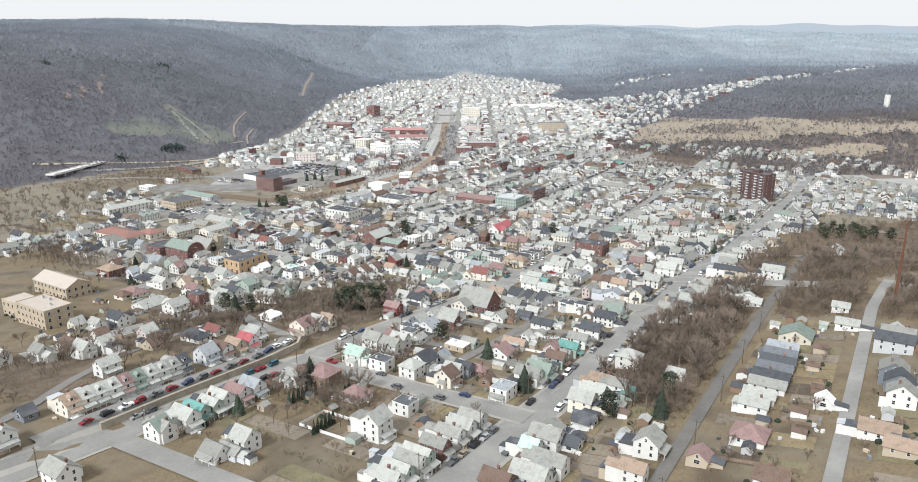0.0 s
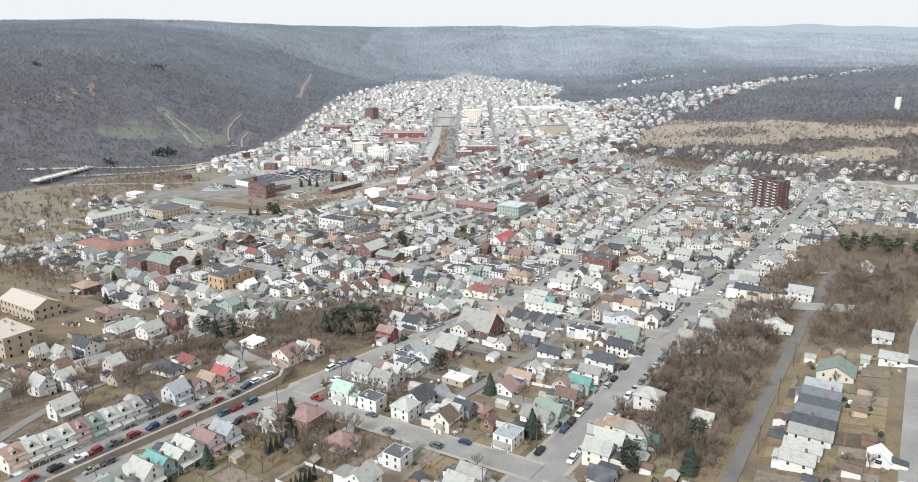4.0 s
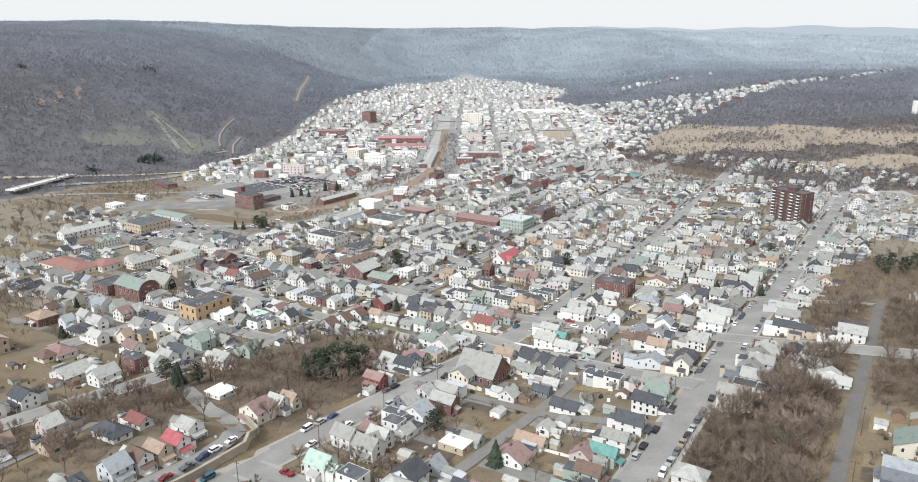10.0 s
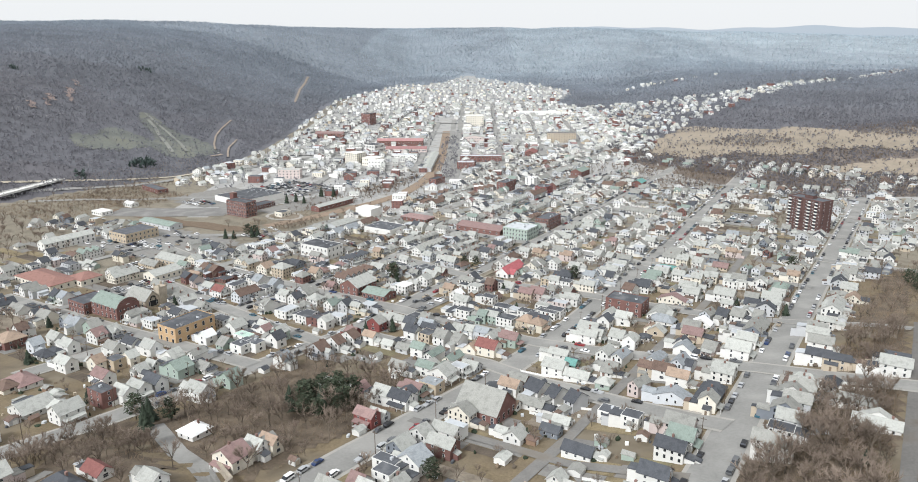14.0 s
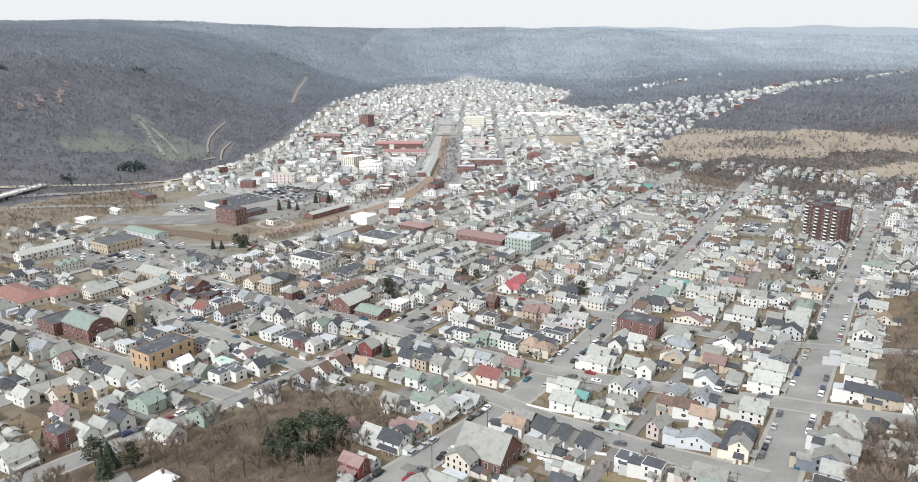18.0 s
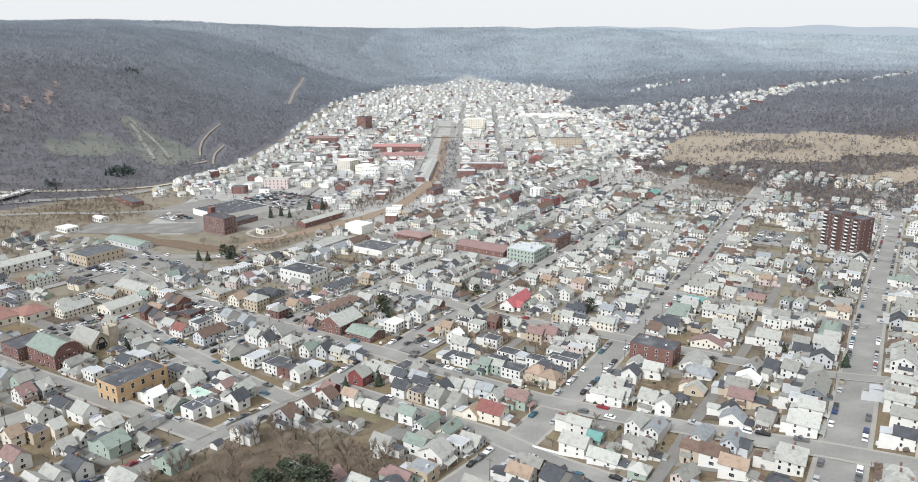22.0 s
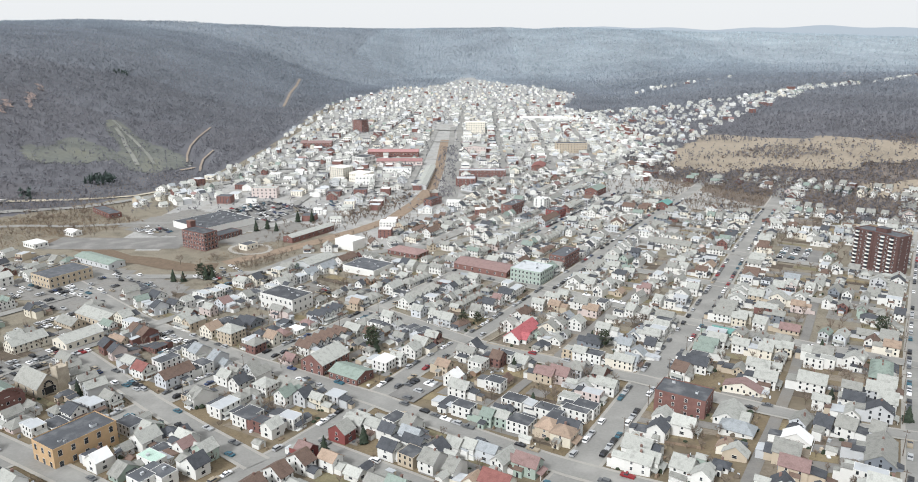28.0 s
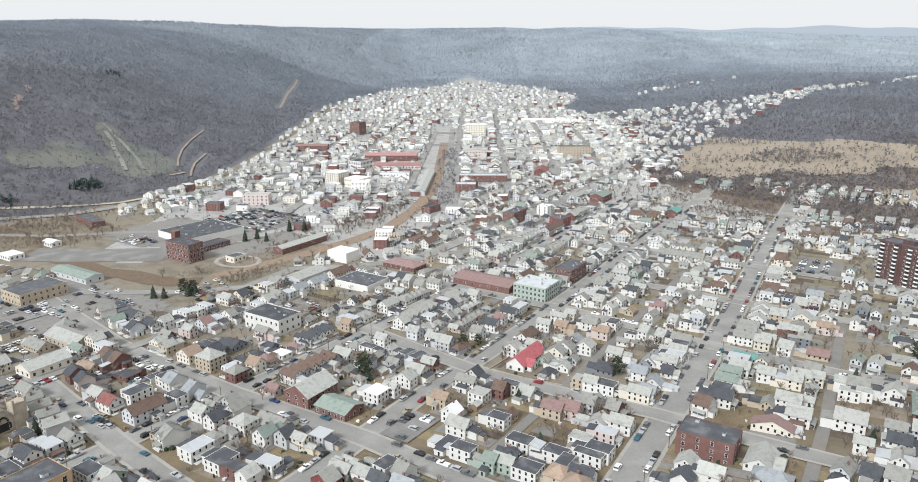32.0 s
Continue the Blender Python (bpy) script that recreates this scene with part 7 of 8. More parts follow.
def hill_woods():
    rnd = np.random.RandomState(9)
    parts = []
    for n, x0, x1, y0, y1, size in ((95000, -1700, -250, 700, 2700, 6.6), (60000, -1900, 1200, 2400, 4700, 9.5), (56000, 230, 1500, 850, 2600, 6.8), (20000, 900, 3200, 1800, 4700, 12.0), (5200, -340, 330, 960, 3100, 7.0), (10500, 240, 900, 860, 1330, 7.5), (260, -30, -4, 1030, 1420, 6.0)):
        x, y = rnd.uniform(x0, x1, n), rnd.uniform(y0, y1, n)
        into = np.interp(y, FOOT_Y, FOOT_X) - x
        wild = (into > 6) | ((y > 1900) & (x < np.interp(y, HEAD_Y, HEAD_X) - 4)) | (y > 3180) | ((x > np.interp(y, VALLEY_Y, VALLEY_X) + np.interp(y, (1000, 1150), (60, 4))) & (y > 900))
        grass = dry_field(x, y)
        bare = culm(x, y) & (rnd.uniform(0, 1, n) < .72)
        gap = np.zeros(n, bool)
        for pts in TRACKS.values():
            for (x0, y0), (x1, y1) in zip(pts, pts[1:]):
                q = np.clip(((x - x0) * (x1 - x0) + (y - y0) * (y1 - y0)) / ((x1 - x0) ** 2 + (y1 - y0) ** 2), 0, 1)
                gap |= np.hypot(x - x0 - q * (x1 - x0), y - y0 - q * (y1 - y0)) < 9
        built = np.array([flank(p, q) for p, q in zip(x, y)]) & (rnd.uniform(0, 1, n) < .85) if x1 > 0 and y0 < 2100 else np.zeros(n, bool)
        if size == 6.0:
            wild = x > -200
        if size == 7.0:
            wild = np.array([valley(p, q) for p, q in zip(x, y)])
        ok = wild & ~(grass & (rnd.uniform(0, 1, n) < np.where(np.sin(x * .031) + np.sin(y * .037 + x * .012) > .75, .3, .86))) & ~bare & ~gap & ~built
        x, y = x[ok], y[ok]
        pts = np.stack([x, y, ground(x, y) - .5], -1)
        parts.append((pts, size))
    v, slot = [], []
    for pts, size in parts:
        groups = [sliver_arrays(pts, size * h, size * w, lean, rnd) for lean, w, h in ((.3, .12, .8),)]
        for k in range(3):
            n = len(pts)
            mid = pts + np.stack([rnd.normal(0, .16, n), rnd.normal(0, .16, n), rnd.uniform(.35, .85, n)], -1) * size
            groups.append((mid[:, None, :] + rnd.normal(0, .21, (n, 3, 3)) * size * .8).reshape(-1, 3))
        for tri in groups:
            v.append(tri)
            m = len(tri) // 3
            near = (tri[::3, 0] > 200) & (tri[::3, 1] < 1290)
            # crowns take their painted haze step from their distance
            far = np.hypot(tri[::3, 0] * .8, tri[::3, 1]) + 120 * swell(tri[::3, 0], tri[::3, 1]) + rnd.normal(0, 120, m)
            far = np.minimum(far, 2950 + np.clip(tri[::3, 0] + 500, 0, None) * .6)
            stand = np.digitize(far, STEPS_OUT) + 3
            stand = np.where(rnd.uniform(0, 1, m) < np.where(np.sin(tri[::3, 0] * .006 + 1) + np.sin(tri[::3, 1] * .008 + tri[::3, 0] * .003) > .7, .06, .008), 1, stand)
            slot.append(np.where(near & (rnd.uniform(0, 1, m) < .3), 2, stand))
    ob = new("hill_woods", triangles("hill_woods", np.concatenate(v), [HILLWOOD, BIRCH, TWIGS] + HAZED_WOODS, np.concatenate(slot)))
    tagged(ob, "bare grey-brown winter woods covering the hills, haze put into the far colours", "woods", kind="stuff")
    evergreen = []
    for n, x0, x1, y0, y1, size in ((30, -1300, -380, 950, 2300, 8.0), (60, -446, -424, 1084, 1098, 9.0), (16, 420, 470, 1010, 1030, 7.0)):
        cx, cy = rnd.uniform(x0, x1, max(3, n // 14)), rnd.uniform(y0, y1, max(3, n // 14))
        pick = rnd.randint(0, len(cx), n)
        x, y = cx[pick] + rnd.normal(0, 18 if n > 100 else 6, n), cy[pick] + rnd.normal(0, 18 if n > 100 else 6, n)
        keep = (np.interp(y, FOOT_Y, FOOT_X) - x > 5) | (y > 3150) | (x > 300)
        pts = np.stack([x, y, ground(x, y) - .5], -1)[keep]
        for lean in (.05, .2, .35):
            evergreen.append(sliver_arrays(pts, size, size * .5, lean, rnd))
        for k in range(5):
            mid = pts + np.stack([rnd.normal(0, .12, len(pts)), rnd.normal(0, .12, len(pts)), rnd.uniform(.2, .6, len(pts))], -1) * size
            evergreen.append((mid[:, None, :] + rnd.normal(0, .2, (len(pts), 3, 3)) * size).reshape(-1, 3))
    ob = new("hill_evergreens", triangles("hill_evergreens", np.concatenate(evergreen), [FAR_CONIFER]))
    tagged(ob, "clumps of dark evergreens on the hills", "woods", kind="stuff")


# one wood colour per distance step, haze included in it
HAZED_WOODS = [material("hazed_woods_%d" % k, tuple(c), .95, vary=.3, scale=.006, fine=.05) for k, c in enumerate(haze_colours(1.0))]
HILLWOOD = HAZED_WOODS[0]
BIRCH = material("pale_bare_stems", (.27, .265, .27), .95, vary=.2)
for m, share in [(k, .5) for k in HAZED_WOODS] + [(TWIGS, .35), (BRUSH, .35)]:
    # twigs let part of the light through
    mn, ml = nodes_of(m)
    thin = mn.new("ShaderNodeBsdfTranslucent")
    both = mn.new("ShaderNodeMixShader")
    both.inputs[0].default_value = share
    body = mn["Principled BSDF"]
    ml.new(body.inputs["Base Color"].links[0].from_socket, thin.inputs[0])
    ml.new(body.outputs[0], both.inputs[1])
    ml.new(thin.outputs[0], both.inputs[2])
    ml.new(both.outputs[0], mn["Material Output"].inputs[0])
hill_woods()

# ---- cars ----
def car_meshes(kind):
    lengths = {"sedan": (4.7, 1.85, 1.42), "suv": (4.8, 1.95, 1.75), "pickup": (5.5, 2.0, 1.8), "van": (5.1, 2.0, 1.95)}
    L, Wd, H = lengths[kind]
    prof = {"sedan": ((-.5, .5), (-.49, .85), (-.3, .93), (.18, .93), (.47, .78), (.5, .5)), "suv": ((-.5, .5), (-.5, 1.0), (-.46, 1.05), (.2, 1.05), (.47, .95), (.5, .5)),
            "pickup": ((-.5, .55), (-.5, 1.05), (-.05, 1.05), (.2, 1.08), (.48, 1.0), (.5, .55)), "van": ((-.5, .5), (-.5, 1.1), (-.4, 1.12), (.3, 1.1), (.48, .9), (.5, .5))}[kind]
    roof = {"sedan": (-.34, -.2, .08, .24), "suv": (-.47, -.42, .1, .24), "pickup": (-.04, 0, .14, .26), "van": (-.48, -.44, .2, .36)}[kind]
    def extrude(pts, wide, mat, s):
        n = len(pts)
        v = [(x * L, side * wide / 2, z) for side in (-1, 1) for x, z in pts]
        f = [tuple(range(n)), tuple(range(2 * n - 1, n - 1, -1))] + [(i, i + n, (i + 1) % n + n, (i + 1) % n) for i in range(n)]
        s.poly(v, f, mat)
    body, glass = Solid(), Solid()
    extrude(((-.5, .28),) + prof + ((.5, .28),), Wd, None, body)
    z0 = max(z for x, z in prof) - .04
    a, b_, c, d = roof
    t = .14
    v = [(a * L, -Wd / 2 + .06, z0), (d * L, -Wd / 2 + .06, z0), (d * L, Wd / 2 - .06, z0), (a * L, Wd / 2 - .06, z0),
         (b_ * L, -Wd / 2 + t + .06, H - .08), (c * L, -Wd / 2 + t + .06, H - .08), (c * L, Wd / 2 - t - .06, H - .08), (b_ * L, Wd / 2 - t - .06, H - .08)]
    glass.poly(v, [(0, 1, 5, 4), (1, 2, 6, 5), (2, 3, 7, 6), (3, 0, 4, 7), (4, 5, 6, 7)], GLASS)
    top = Solid()
    top.box(b_ * L, -Wd / 2 + t, H - .09, c * L, Wd / 2 - t, H, None)
    return body, glass, top, L, Wd


CAR_PAINTS = [material(n, c, .3, vary=.06, metal=mt) for n, c, mt in (("black_paint", (.018, .018, .02), 0), ("silver_paint", (.45, .46, .47), .3), ("white_paint", (.75, .75, .75), 0), ("red_paint", (.22, .025, .03), 0),
              ("dark_blue_paint", (.03, .05, .12), 0), ("grey_paint", (.14, .145, .15), .3), ("teal_paint", (.04, .11, .15), 0), ("tan_paint", (.34, .29, .22), .2))]
CAR_NAMES = ("black", "silver", "white", "red", "dark blue", "grey", "dark teal", "tan")
TYRE = material("black_rubber", (.02, .02, .02), .9, vary=.1)
wheel = Solid()
ring = [(math.cos(k * math.pi / 5) * .34, math.sin(k * math.pi / 5) * .34) for k in range(10)]
wheel.poly([(c, -.11, e) for c, e in ring] + [(c, .11, e) for c, e in ring], [tuple(range(10)), tuple(range(19, 9, -1))] + [(i, i + 10, (i + 1) % 10 + 10, (i + 1) % 10) for i in range(10)], TYRE)
WHEEL = wheel.mesh("wheel")
CAR_CACHE = {}


def car(a, b, turn, kind="sedan", paint=0, lift=.28):
    key = (kind, paint)
    if key not in CAR_CACHE:
        body, glass, top, L, Wd = car_meshes(kind)
        for s in (body, top):
            s.mats = [CAR_PAINTS[paint]]
        CAR_CACHE[key] = (body.mesh("car_body"), glass.mesh("car_glass"), top.mesh("car_roof"), L, Wd)
    bm, gm, tm, L, Wd = CAR_CACHE[key]
    ob = new("car", bm)
    ob.matrix_world = place(a, b, turn, lift)
    tagged(ob, "%s %s parked beside the street" % (CAR_NAMES[paint], {"sedan": "saloon car", "suv": "sport utility car", "pickup": "pickup truck", "van": "van"}[kind]), "car")
    for nm, me in (("glasshouse", gm), ("car_roof", tm)):
        p = new(nm, me)
        p.parent = ob
    for x in (-.31, .31):
        for y in (-1, 1):
            p = new("wheel", WHEEL)
            p.parent, p.location = ob, (x * L, y * (Wd / 2 - .09), .34)
    return ob


cars = random.Random(77)


# cars too far off to tell apart: lots and far streets
FLEET = Solid()


def far_car(a, b, turn):
    body, glass, top, L, Wd = car_meshes(cars.choice(("sedan", "suv", "pickup")))
    paint = cars.choice(CAR_PAINTS[:3] * 3 + CAR_PAINTS[5:6] * 3 + CAR_PAINTS)
    for k in (body, top):
        k.mats = [paint]
    for k in (body, glass, top):
        FLEET.add(k, place(a, b, turn, .45))


def parked(line, a0, a1, side, off, dense=.5):
    a = a0
    while a < a1:
        if cars.random() < dense and not on_cross(a, line(a), 4):
            if town(a, line(a))[1] > 335:
                far_car(a, line(a) + side * off, 0)
                a += cars.uniform(5.6, 6.6)
                continue
            car(a, line(a) + side * off, cars.choice((0, 180)) + cars.uniform(-2, 2), cars.choice(("sedan", "sedan", "suv", "suv", "pickup", "van")), cars.choice((0, 0, 0, 1, 1, 2, 2, 3, 4, 5, 5, 5, 6, 7, 1)), .50)
        a += cars.uniform(5.8, 7.5)


for nm, lo, hi, off, dn in (("first", 165, 560, 5.8, .62), ("second", 130, 560, 5.3, .62), ("third", 265, 560, 4.2, .7), ("fourth", 300, 560, 4.2, .7)):
    for side in (-1, 1):
        parked(lambda a, n=nm: line_b(n, a), lo, hi, side, off, dn)
for nm, b0, b1, dn in (("station", -212, -115, .5), ("market", -500, -112, .5), ("ridge", -310, -112, .45), ("mill", -400, -112, .45), ("school", -500, -325, .5), ("church", -500, -330, .5), ("depot", -480, -112, .4)):
    pts, w = CROSS[nm]
    b = b0
    while b < b1:
        if cars.random() < dn and min(abs(b - k) for k in (-105, -220, -322, -404)) > 11:
            q = sorted(pts, key=lambda p: p[1])
            a = float(np.interp(b, [p[1] for p in q], [p[0] for p in q]))
            if town(a, b)[1] > 335:
                far_car(a + cars.choice((-1, 1)) * (w / 2 - 1.2), b, 90)
                b += 6.2
                continue
            car(a + cars.choice((-1, 1)) * (w / 2 - 1.2), b, 90 + cars.uniform(-3, 3), cars.choice(("sedan", "suv", "pickup")), cars.choice((0, 1, 2, 5, 5, 4, 7, 3)), .62)
        b += 7.0

for nm in STREETS:
    a = 560.0
    while a < 1000:
        for side in (-1, 1):
            if cars.random() < .55:
                far_car(a, line_b(nm, a) + side * {"first": 5.8, "second": 5.3}.get(nm, 4.2), 0)
        a += 6.6
for a0, a1, b0, b1, dn in ((676, 745, -724, -644, .55), (586, 608, -738, -694, .3), (340, 400, -432, -416, .5), (400, 470, -480, -452, .35), (354, 400, -510, -490, .7), (802, 844, -203, -178, .6), (444, 466, -316, -305, .3), (520, 560, -560, -440, .3), (425, 505, -650, -560, .25), (395, 440, -560, -510, .35), (750, 860, -660, -600, .25), (560, 640, -440, -410, .3)):
    b = b0
    while b < b1:
        a = a0
        while a < a1:
            if cars.random() < dn and free(a, b, 5, 5, 0):
                far_car(a, b, 90)
            a += 3.0
        b += 8.5
tagged(new("parked_cars", FLEET.mesh("parked_cars")), "parked cars in the far lots and streets", "cars", kind="stuff")

for k in range(15):
    a = 122 + k * 7.0 + cars.uniform(-1, 1)
    b = float(np.interp(a, (110, 150, 200, 220), (-233, -233, -233, -235)))
    car(a, b + 1.9, cars.choice((0, 180)), cars.choice(("sedan", "suv", "pickup")), cars.choice((0, 1, 2, 3, 4, 5, 5)), .55)

# ---- poles ----
POLEWOOD = material("pole_wood", (.11, .085, .065), .9, vary=.2)


def utility_pole(a, b, height=10.5, lean=0.0):
    s = Solid()
    n = 6
    v = [(math.cos(k * 1.047) * r, math.sin(k * 1.047) * r, z) for r, z in ((.17, -1), (.11, height)) for k in range(n)]
    s.poly(v, [(i, (i + 1) % n, (i + 1) % n + n, i + n) for i in range(n)] + [tuple(range(n, 2 * n))], POLEWOOD)
    ob = new("utility_pole", s.mesh("pole"))
    ob.matrix_world = place(a, b, lean, .2)
    tagged(ob, "weathered brown wooden utility pole beside the street", "utility pole", "street poles")
    s = Solid()
    s.box(-.06, -1.2, height - .9, .06, 1.2, height - .75, POLEWOOD)
    part("crossarm", s, ob)
    if (int(a) + int(b)) % 3 == 0:
        s = Solid()
        s.box(.12, -.22, height - 2.4, .56, .22, height - 1.5, ROOFS["silver"])
        part("transformer", s, ob, "grey metal transformer can")


for nm, side in (("first", -1), ("second", 1), ("third", -1), ("fourth", 1)):
    a = STREETS[nm][0][0] + 30
    while a < 700:
        if not on_cross(a, line_b(nm, a), 1):
            utility_pole(a, line_b(nm, a) + side * 8.0)
        a += 36
for a in (178, 214, 250, 286, 322):
    utility_pole(a, -45.5)

# ---- walls, fences and small yard things ----
def wall_run(name, pts, height, thick, mat, label, base=-1.5, category="wall", kind="structure", lift=0.0):
    s = Solid()
    for (a0, b0), (a1, b1) in zip(pts, pts[1:]):
        n = max(1, int(math.hypot(a1 - a0, b1 - b0) / 5))
        for k in range(n):
            ends = [(a0 + (a1 - a0) * (k + e) / n, b0 + (b1 - b0) * (k + e) / n) for e in (0, 1)]
            (x0, y0), (x1, y1) = town(*ends[0]), town(*ends[1])
            d = math.hypot(x1 - x0, y1 - y0)
            nx_, ny_ = -(y1 - y0) / d * thick / 2, (x1 - x0) / d * thick / 2
            z0, z1 = gz(x0, y0) + lift, gz(x1, y1) + lift
            s.poly([(x0 - nx_, y0 - ny_, z0 + base), (x1 - nx_, y1 - ny_, z1 + base), (x1 + nx_, y1 + ny_, z1 + base), (x0 + nx_, y0 + ny_, z0 + base),
                    (x0 - nx_, y0 - ny_, z0 + height), (x1 - nx_, y1 - ny_, z1 + height), (x1 + nx_, y1 + ny_, z1 + height), (x0 + nx_, y0 + ny_, z0 + height)],
                   [(4, 5, 6, 7), (0, 1, 5, 4), (1, 2, 6, 5), (2, 3, 7, 6), (3, 0, 4, 7)], mat)
    return tagged(new(name, s.mesh(name)), label, category, kind=kind)


wall_run("wall_terrace", [(124, -227.6), (200, -228), (222, -229), (235, -237), (241, -252)], 3.2, 1.2, STONEWALL, "grey stone retaining wall below the upper street", -3.6)
wall_run("wall_yard", [(527, -313), (529, -272)], .9, .4, STONEWALL, "low stone wall round the hall's yard", -1)
wall_run("wall_yard", [(527, -313), (566, -312)], .9, .4, STONEWALL, "low stone wall round the hall's yard", -1)
ribbon("lawn", [(530, -290), (566, -290)], 38, STRAW, .3, "dry winter lawn beside the hall", "lawn")
for pts, w in (([(436, -148), (482, -148)], 16), ([(392, -140), (410, -140)], 20), ([(330, -168), (352, -168)], 18), ([(468, -66), (490, -66)], 20), ([(180, -150), (208, -150)], 24),
               ([(440, -238), (465, -238)], 14), ([(372, -175), (395, -175)], 18)):
    ribbon("lawn", pts, w, STRAW, .19, "dry straw-coloured winter lawn", "lawn")


def oval_lawn(x, y):
    a, b = x * UX + y * UY, x * UY - y * UX
    return ((a - 600) / 13) ** 2 + ((b + 588) / 17) ** 2 < 1


def oval_path(x, y):
    a, b = x * UX + y * UY, x * UY - y * UX
    return ((a - 600) / 16.5) ** 2 + ((b + 588) / 20.5) ** 2 < 1


sheet("oval_path", oval_path, (-300, -100, 780, 880), 1.0, PAVING, .42, "pale concrete path round an oval lawn", "path")
sheet("oval_lawn", oval_lawn, (-300, -100, 780, 880), 1.0, STRAW, .5, "oval dry lawn inside a pale path", "lawn")


def fence(a0, b0, a1, b1, mat, height=1.3, label="white vinyl privacy fence along a yard"):
    (x0, y0), (x1, y1) = town(a0, b0), town(a1, b1)
    d = math.hypot(x1 - x0, y1 - y0)
    n = max(2, round(d / 2.6))
    ob = new("fence")
    ob.matrix_world = pose(x0, y0, 0, 0, 0, math.degrees(math.atan2(y1 - y0, x1 - x0)))
    tagged(ob, label, "fence")
    for k in range(n + 1):
        q = d * k / n
        z = gz(x0 + (x1 - x0) * k / n, y0 + (y1 - y0) * k / n)
        s = Solid()
        s.box(-.07, -.07, -.4, .07, .07, height + .15, mat)
        part("post", s, ob, at=(q, 0, z))
        if k < n:
            z2 = gz(x0 + (x1 - x0) * (k + 1) / n, y0 + (y1 - y0) * (k + 1) / n)
            w = d / n
            s = Solid()
            s.poly([(.07, -.03, .05), (w - .07, -.03, .05 + z2 - z), (w - .07, .03, .05 + z2 - z), (.07, .03, .05), (.07, -.03, height), (w - .07, -.03, height + z2 - z), (w - .07, .03, height + z2 - z), (.07, .03, height)],
                   [(4, 5, 6, 7), (0, 1, 5, 4), (1, 2, 6, 5), (2, 3, 7, 6), (3, 0, 4, 7)], mat)
            part("panel", s, ob, at=(q, 0, z))


for run in ((397, -92, 397, -62), (402, -92, 402, -62), (388, -196, 388, -170), (382, -206, 382, -168), (340, -180, 340, -160), (165, -148, 165, -172), (165, -172, 178, -172), (178, -172, 178, -148), (430, -142, 430, -120), (470, -140, 488, -140),
            (352, -176, 352, -158), (440, -192, 440, -168), (300, -118, 300, -140), (280, -118, 280, -146), (350, -118, 350, -135)):
    fence(*run, TRIM)
for run in ((250, -165, 250, -188), (268, -165, 268, -186), (460, -176, 460, -195), (312, -228, 312, -240), (345, -228, 345, -262), (210, -38, 210, -14), (240, -38, 240, -14), (275, -38, 275, -14)):
    fence(*run, WOOD, 1.2, "weathered brown board fence between yards")


def shed(a, b, la, lb, wall, roof, turn=0.0):
    take(a, b, la, lb)
    s, r, d = Solid(), Solid(), Solid()
    s.gable_body(la, lb, 2.2, .9, "b", WALLS[wall], -1)
    r.gable_roof(la, lb, 2.2, .9, "b", ROOFS[roof], .25, .15)
    ob = new("shed", s.mesh("wall"))
    ob.matrix_world = place(a, b, turn)
    tagged(ob, "small %s garden shed with a %s roof" % (WORDS[wall], ROOF_WORDS.get(roof, roof)), "shed")
    part("roof", r, ob)
    d.box(-.9, -lb / 2 - .05, 0, .9, -lb / 2 + .02, 1.95, TRIM if wall != "white" else WALLS["tan"])
    part("door", d, ob)


made = 0
sheds = random.Random(12)
for k in range(4000):
    a, b = sheds.uniform(165, 520), sheds.uniform(-400, 10)
    la, lb = sheds.uniform(2.6, 5), sheds.uniform(3, 5.5)
    if made < 95 and free(a, b, la, lb, .8) and clear_of_roads(a, b, 1.5) and not in_keep_clear(a, b) and abs(b + 51) > 7 and abs(b + 6) > 7 and abs(b + 160) > 5:
        made += 1
        shed(a, b, la, lb, sheds.choice(("white", "white", "tan", "grey", "brown", "green")), sheds.choice(("grey", "dark", "brown", "light")), sheds.choice((0, 90)))

# earth tracks and bare ground on the mountain
def track(name, pts, width, mat, lift=.9):
    ribbon(name, [town_ab(x, y) for x, y in pts], width, mat, lift, "pale bare earth track cut into the wooded hillside", "track")


EARTH = material("pale_earth", (.27, .225, .185), .95, vary=.25, scale=.05, fine=.5)
CULM = material("grey_culm_bank", (.135, .142, .128), .95, vary=.4, scale=.02, fine=.2, dirt=(.165, .165, .128), dirt_amount=.8)
for nm, wide in (("track_lower", 3), ("track_upper", 3), ("track_side", 6), ("track_far", 6)):
    track(nm, TRACKS[nm], wide, EARTH, 1.4)
PALE_CULM = material("pale_culm", (.22, .222, .2), .95, vary=.3, scale=.03, fine=.2)
track("track_culm", ((-536, 1364), (-505, 1318), (-483, 1277), (-452, 1228), (-426, 1182)), 6, PALE_CULM, 1.6)
track("track_culm", ((-554, 1398), (-515, 1350), (-480, 1306), (-440, 1250), (-411, 1201)), 5, PALE_CULM, 1.6)
sheet("culm_bank", culm, (-620, -360, 1060, 1430), 6.0, CULM, .4, "grey-green spoil bank bare of trees", "spoil bank")
SCAR = material("rust_red_scar", (.25, .195, .175), .95, vary=.4, scale=.08, fine=.4)
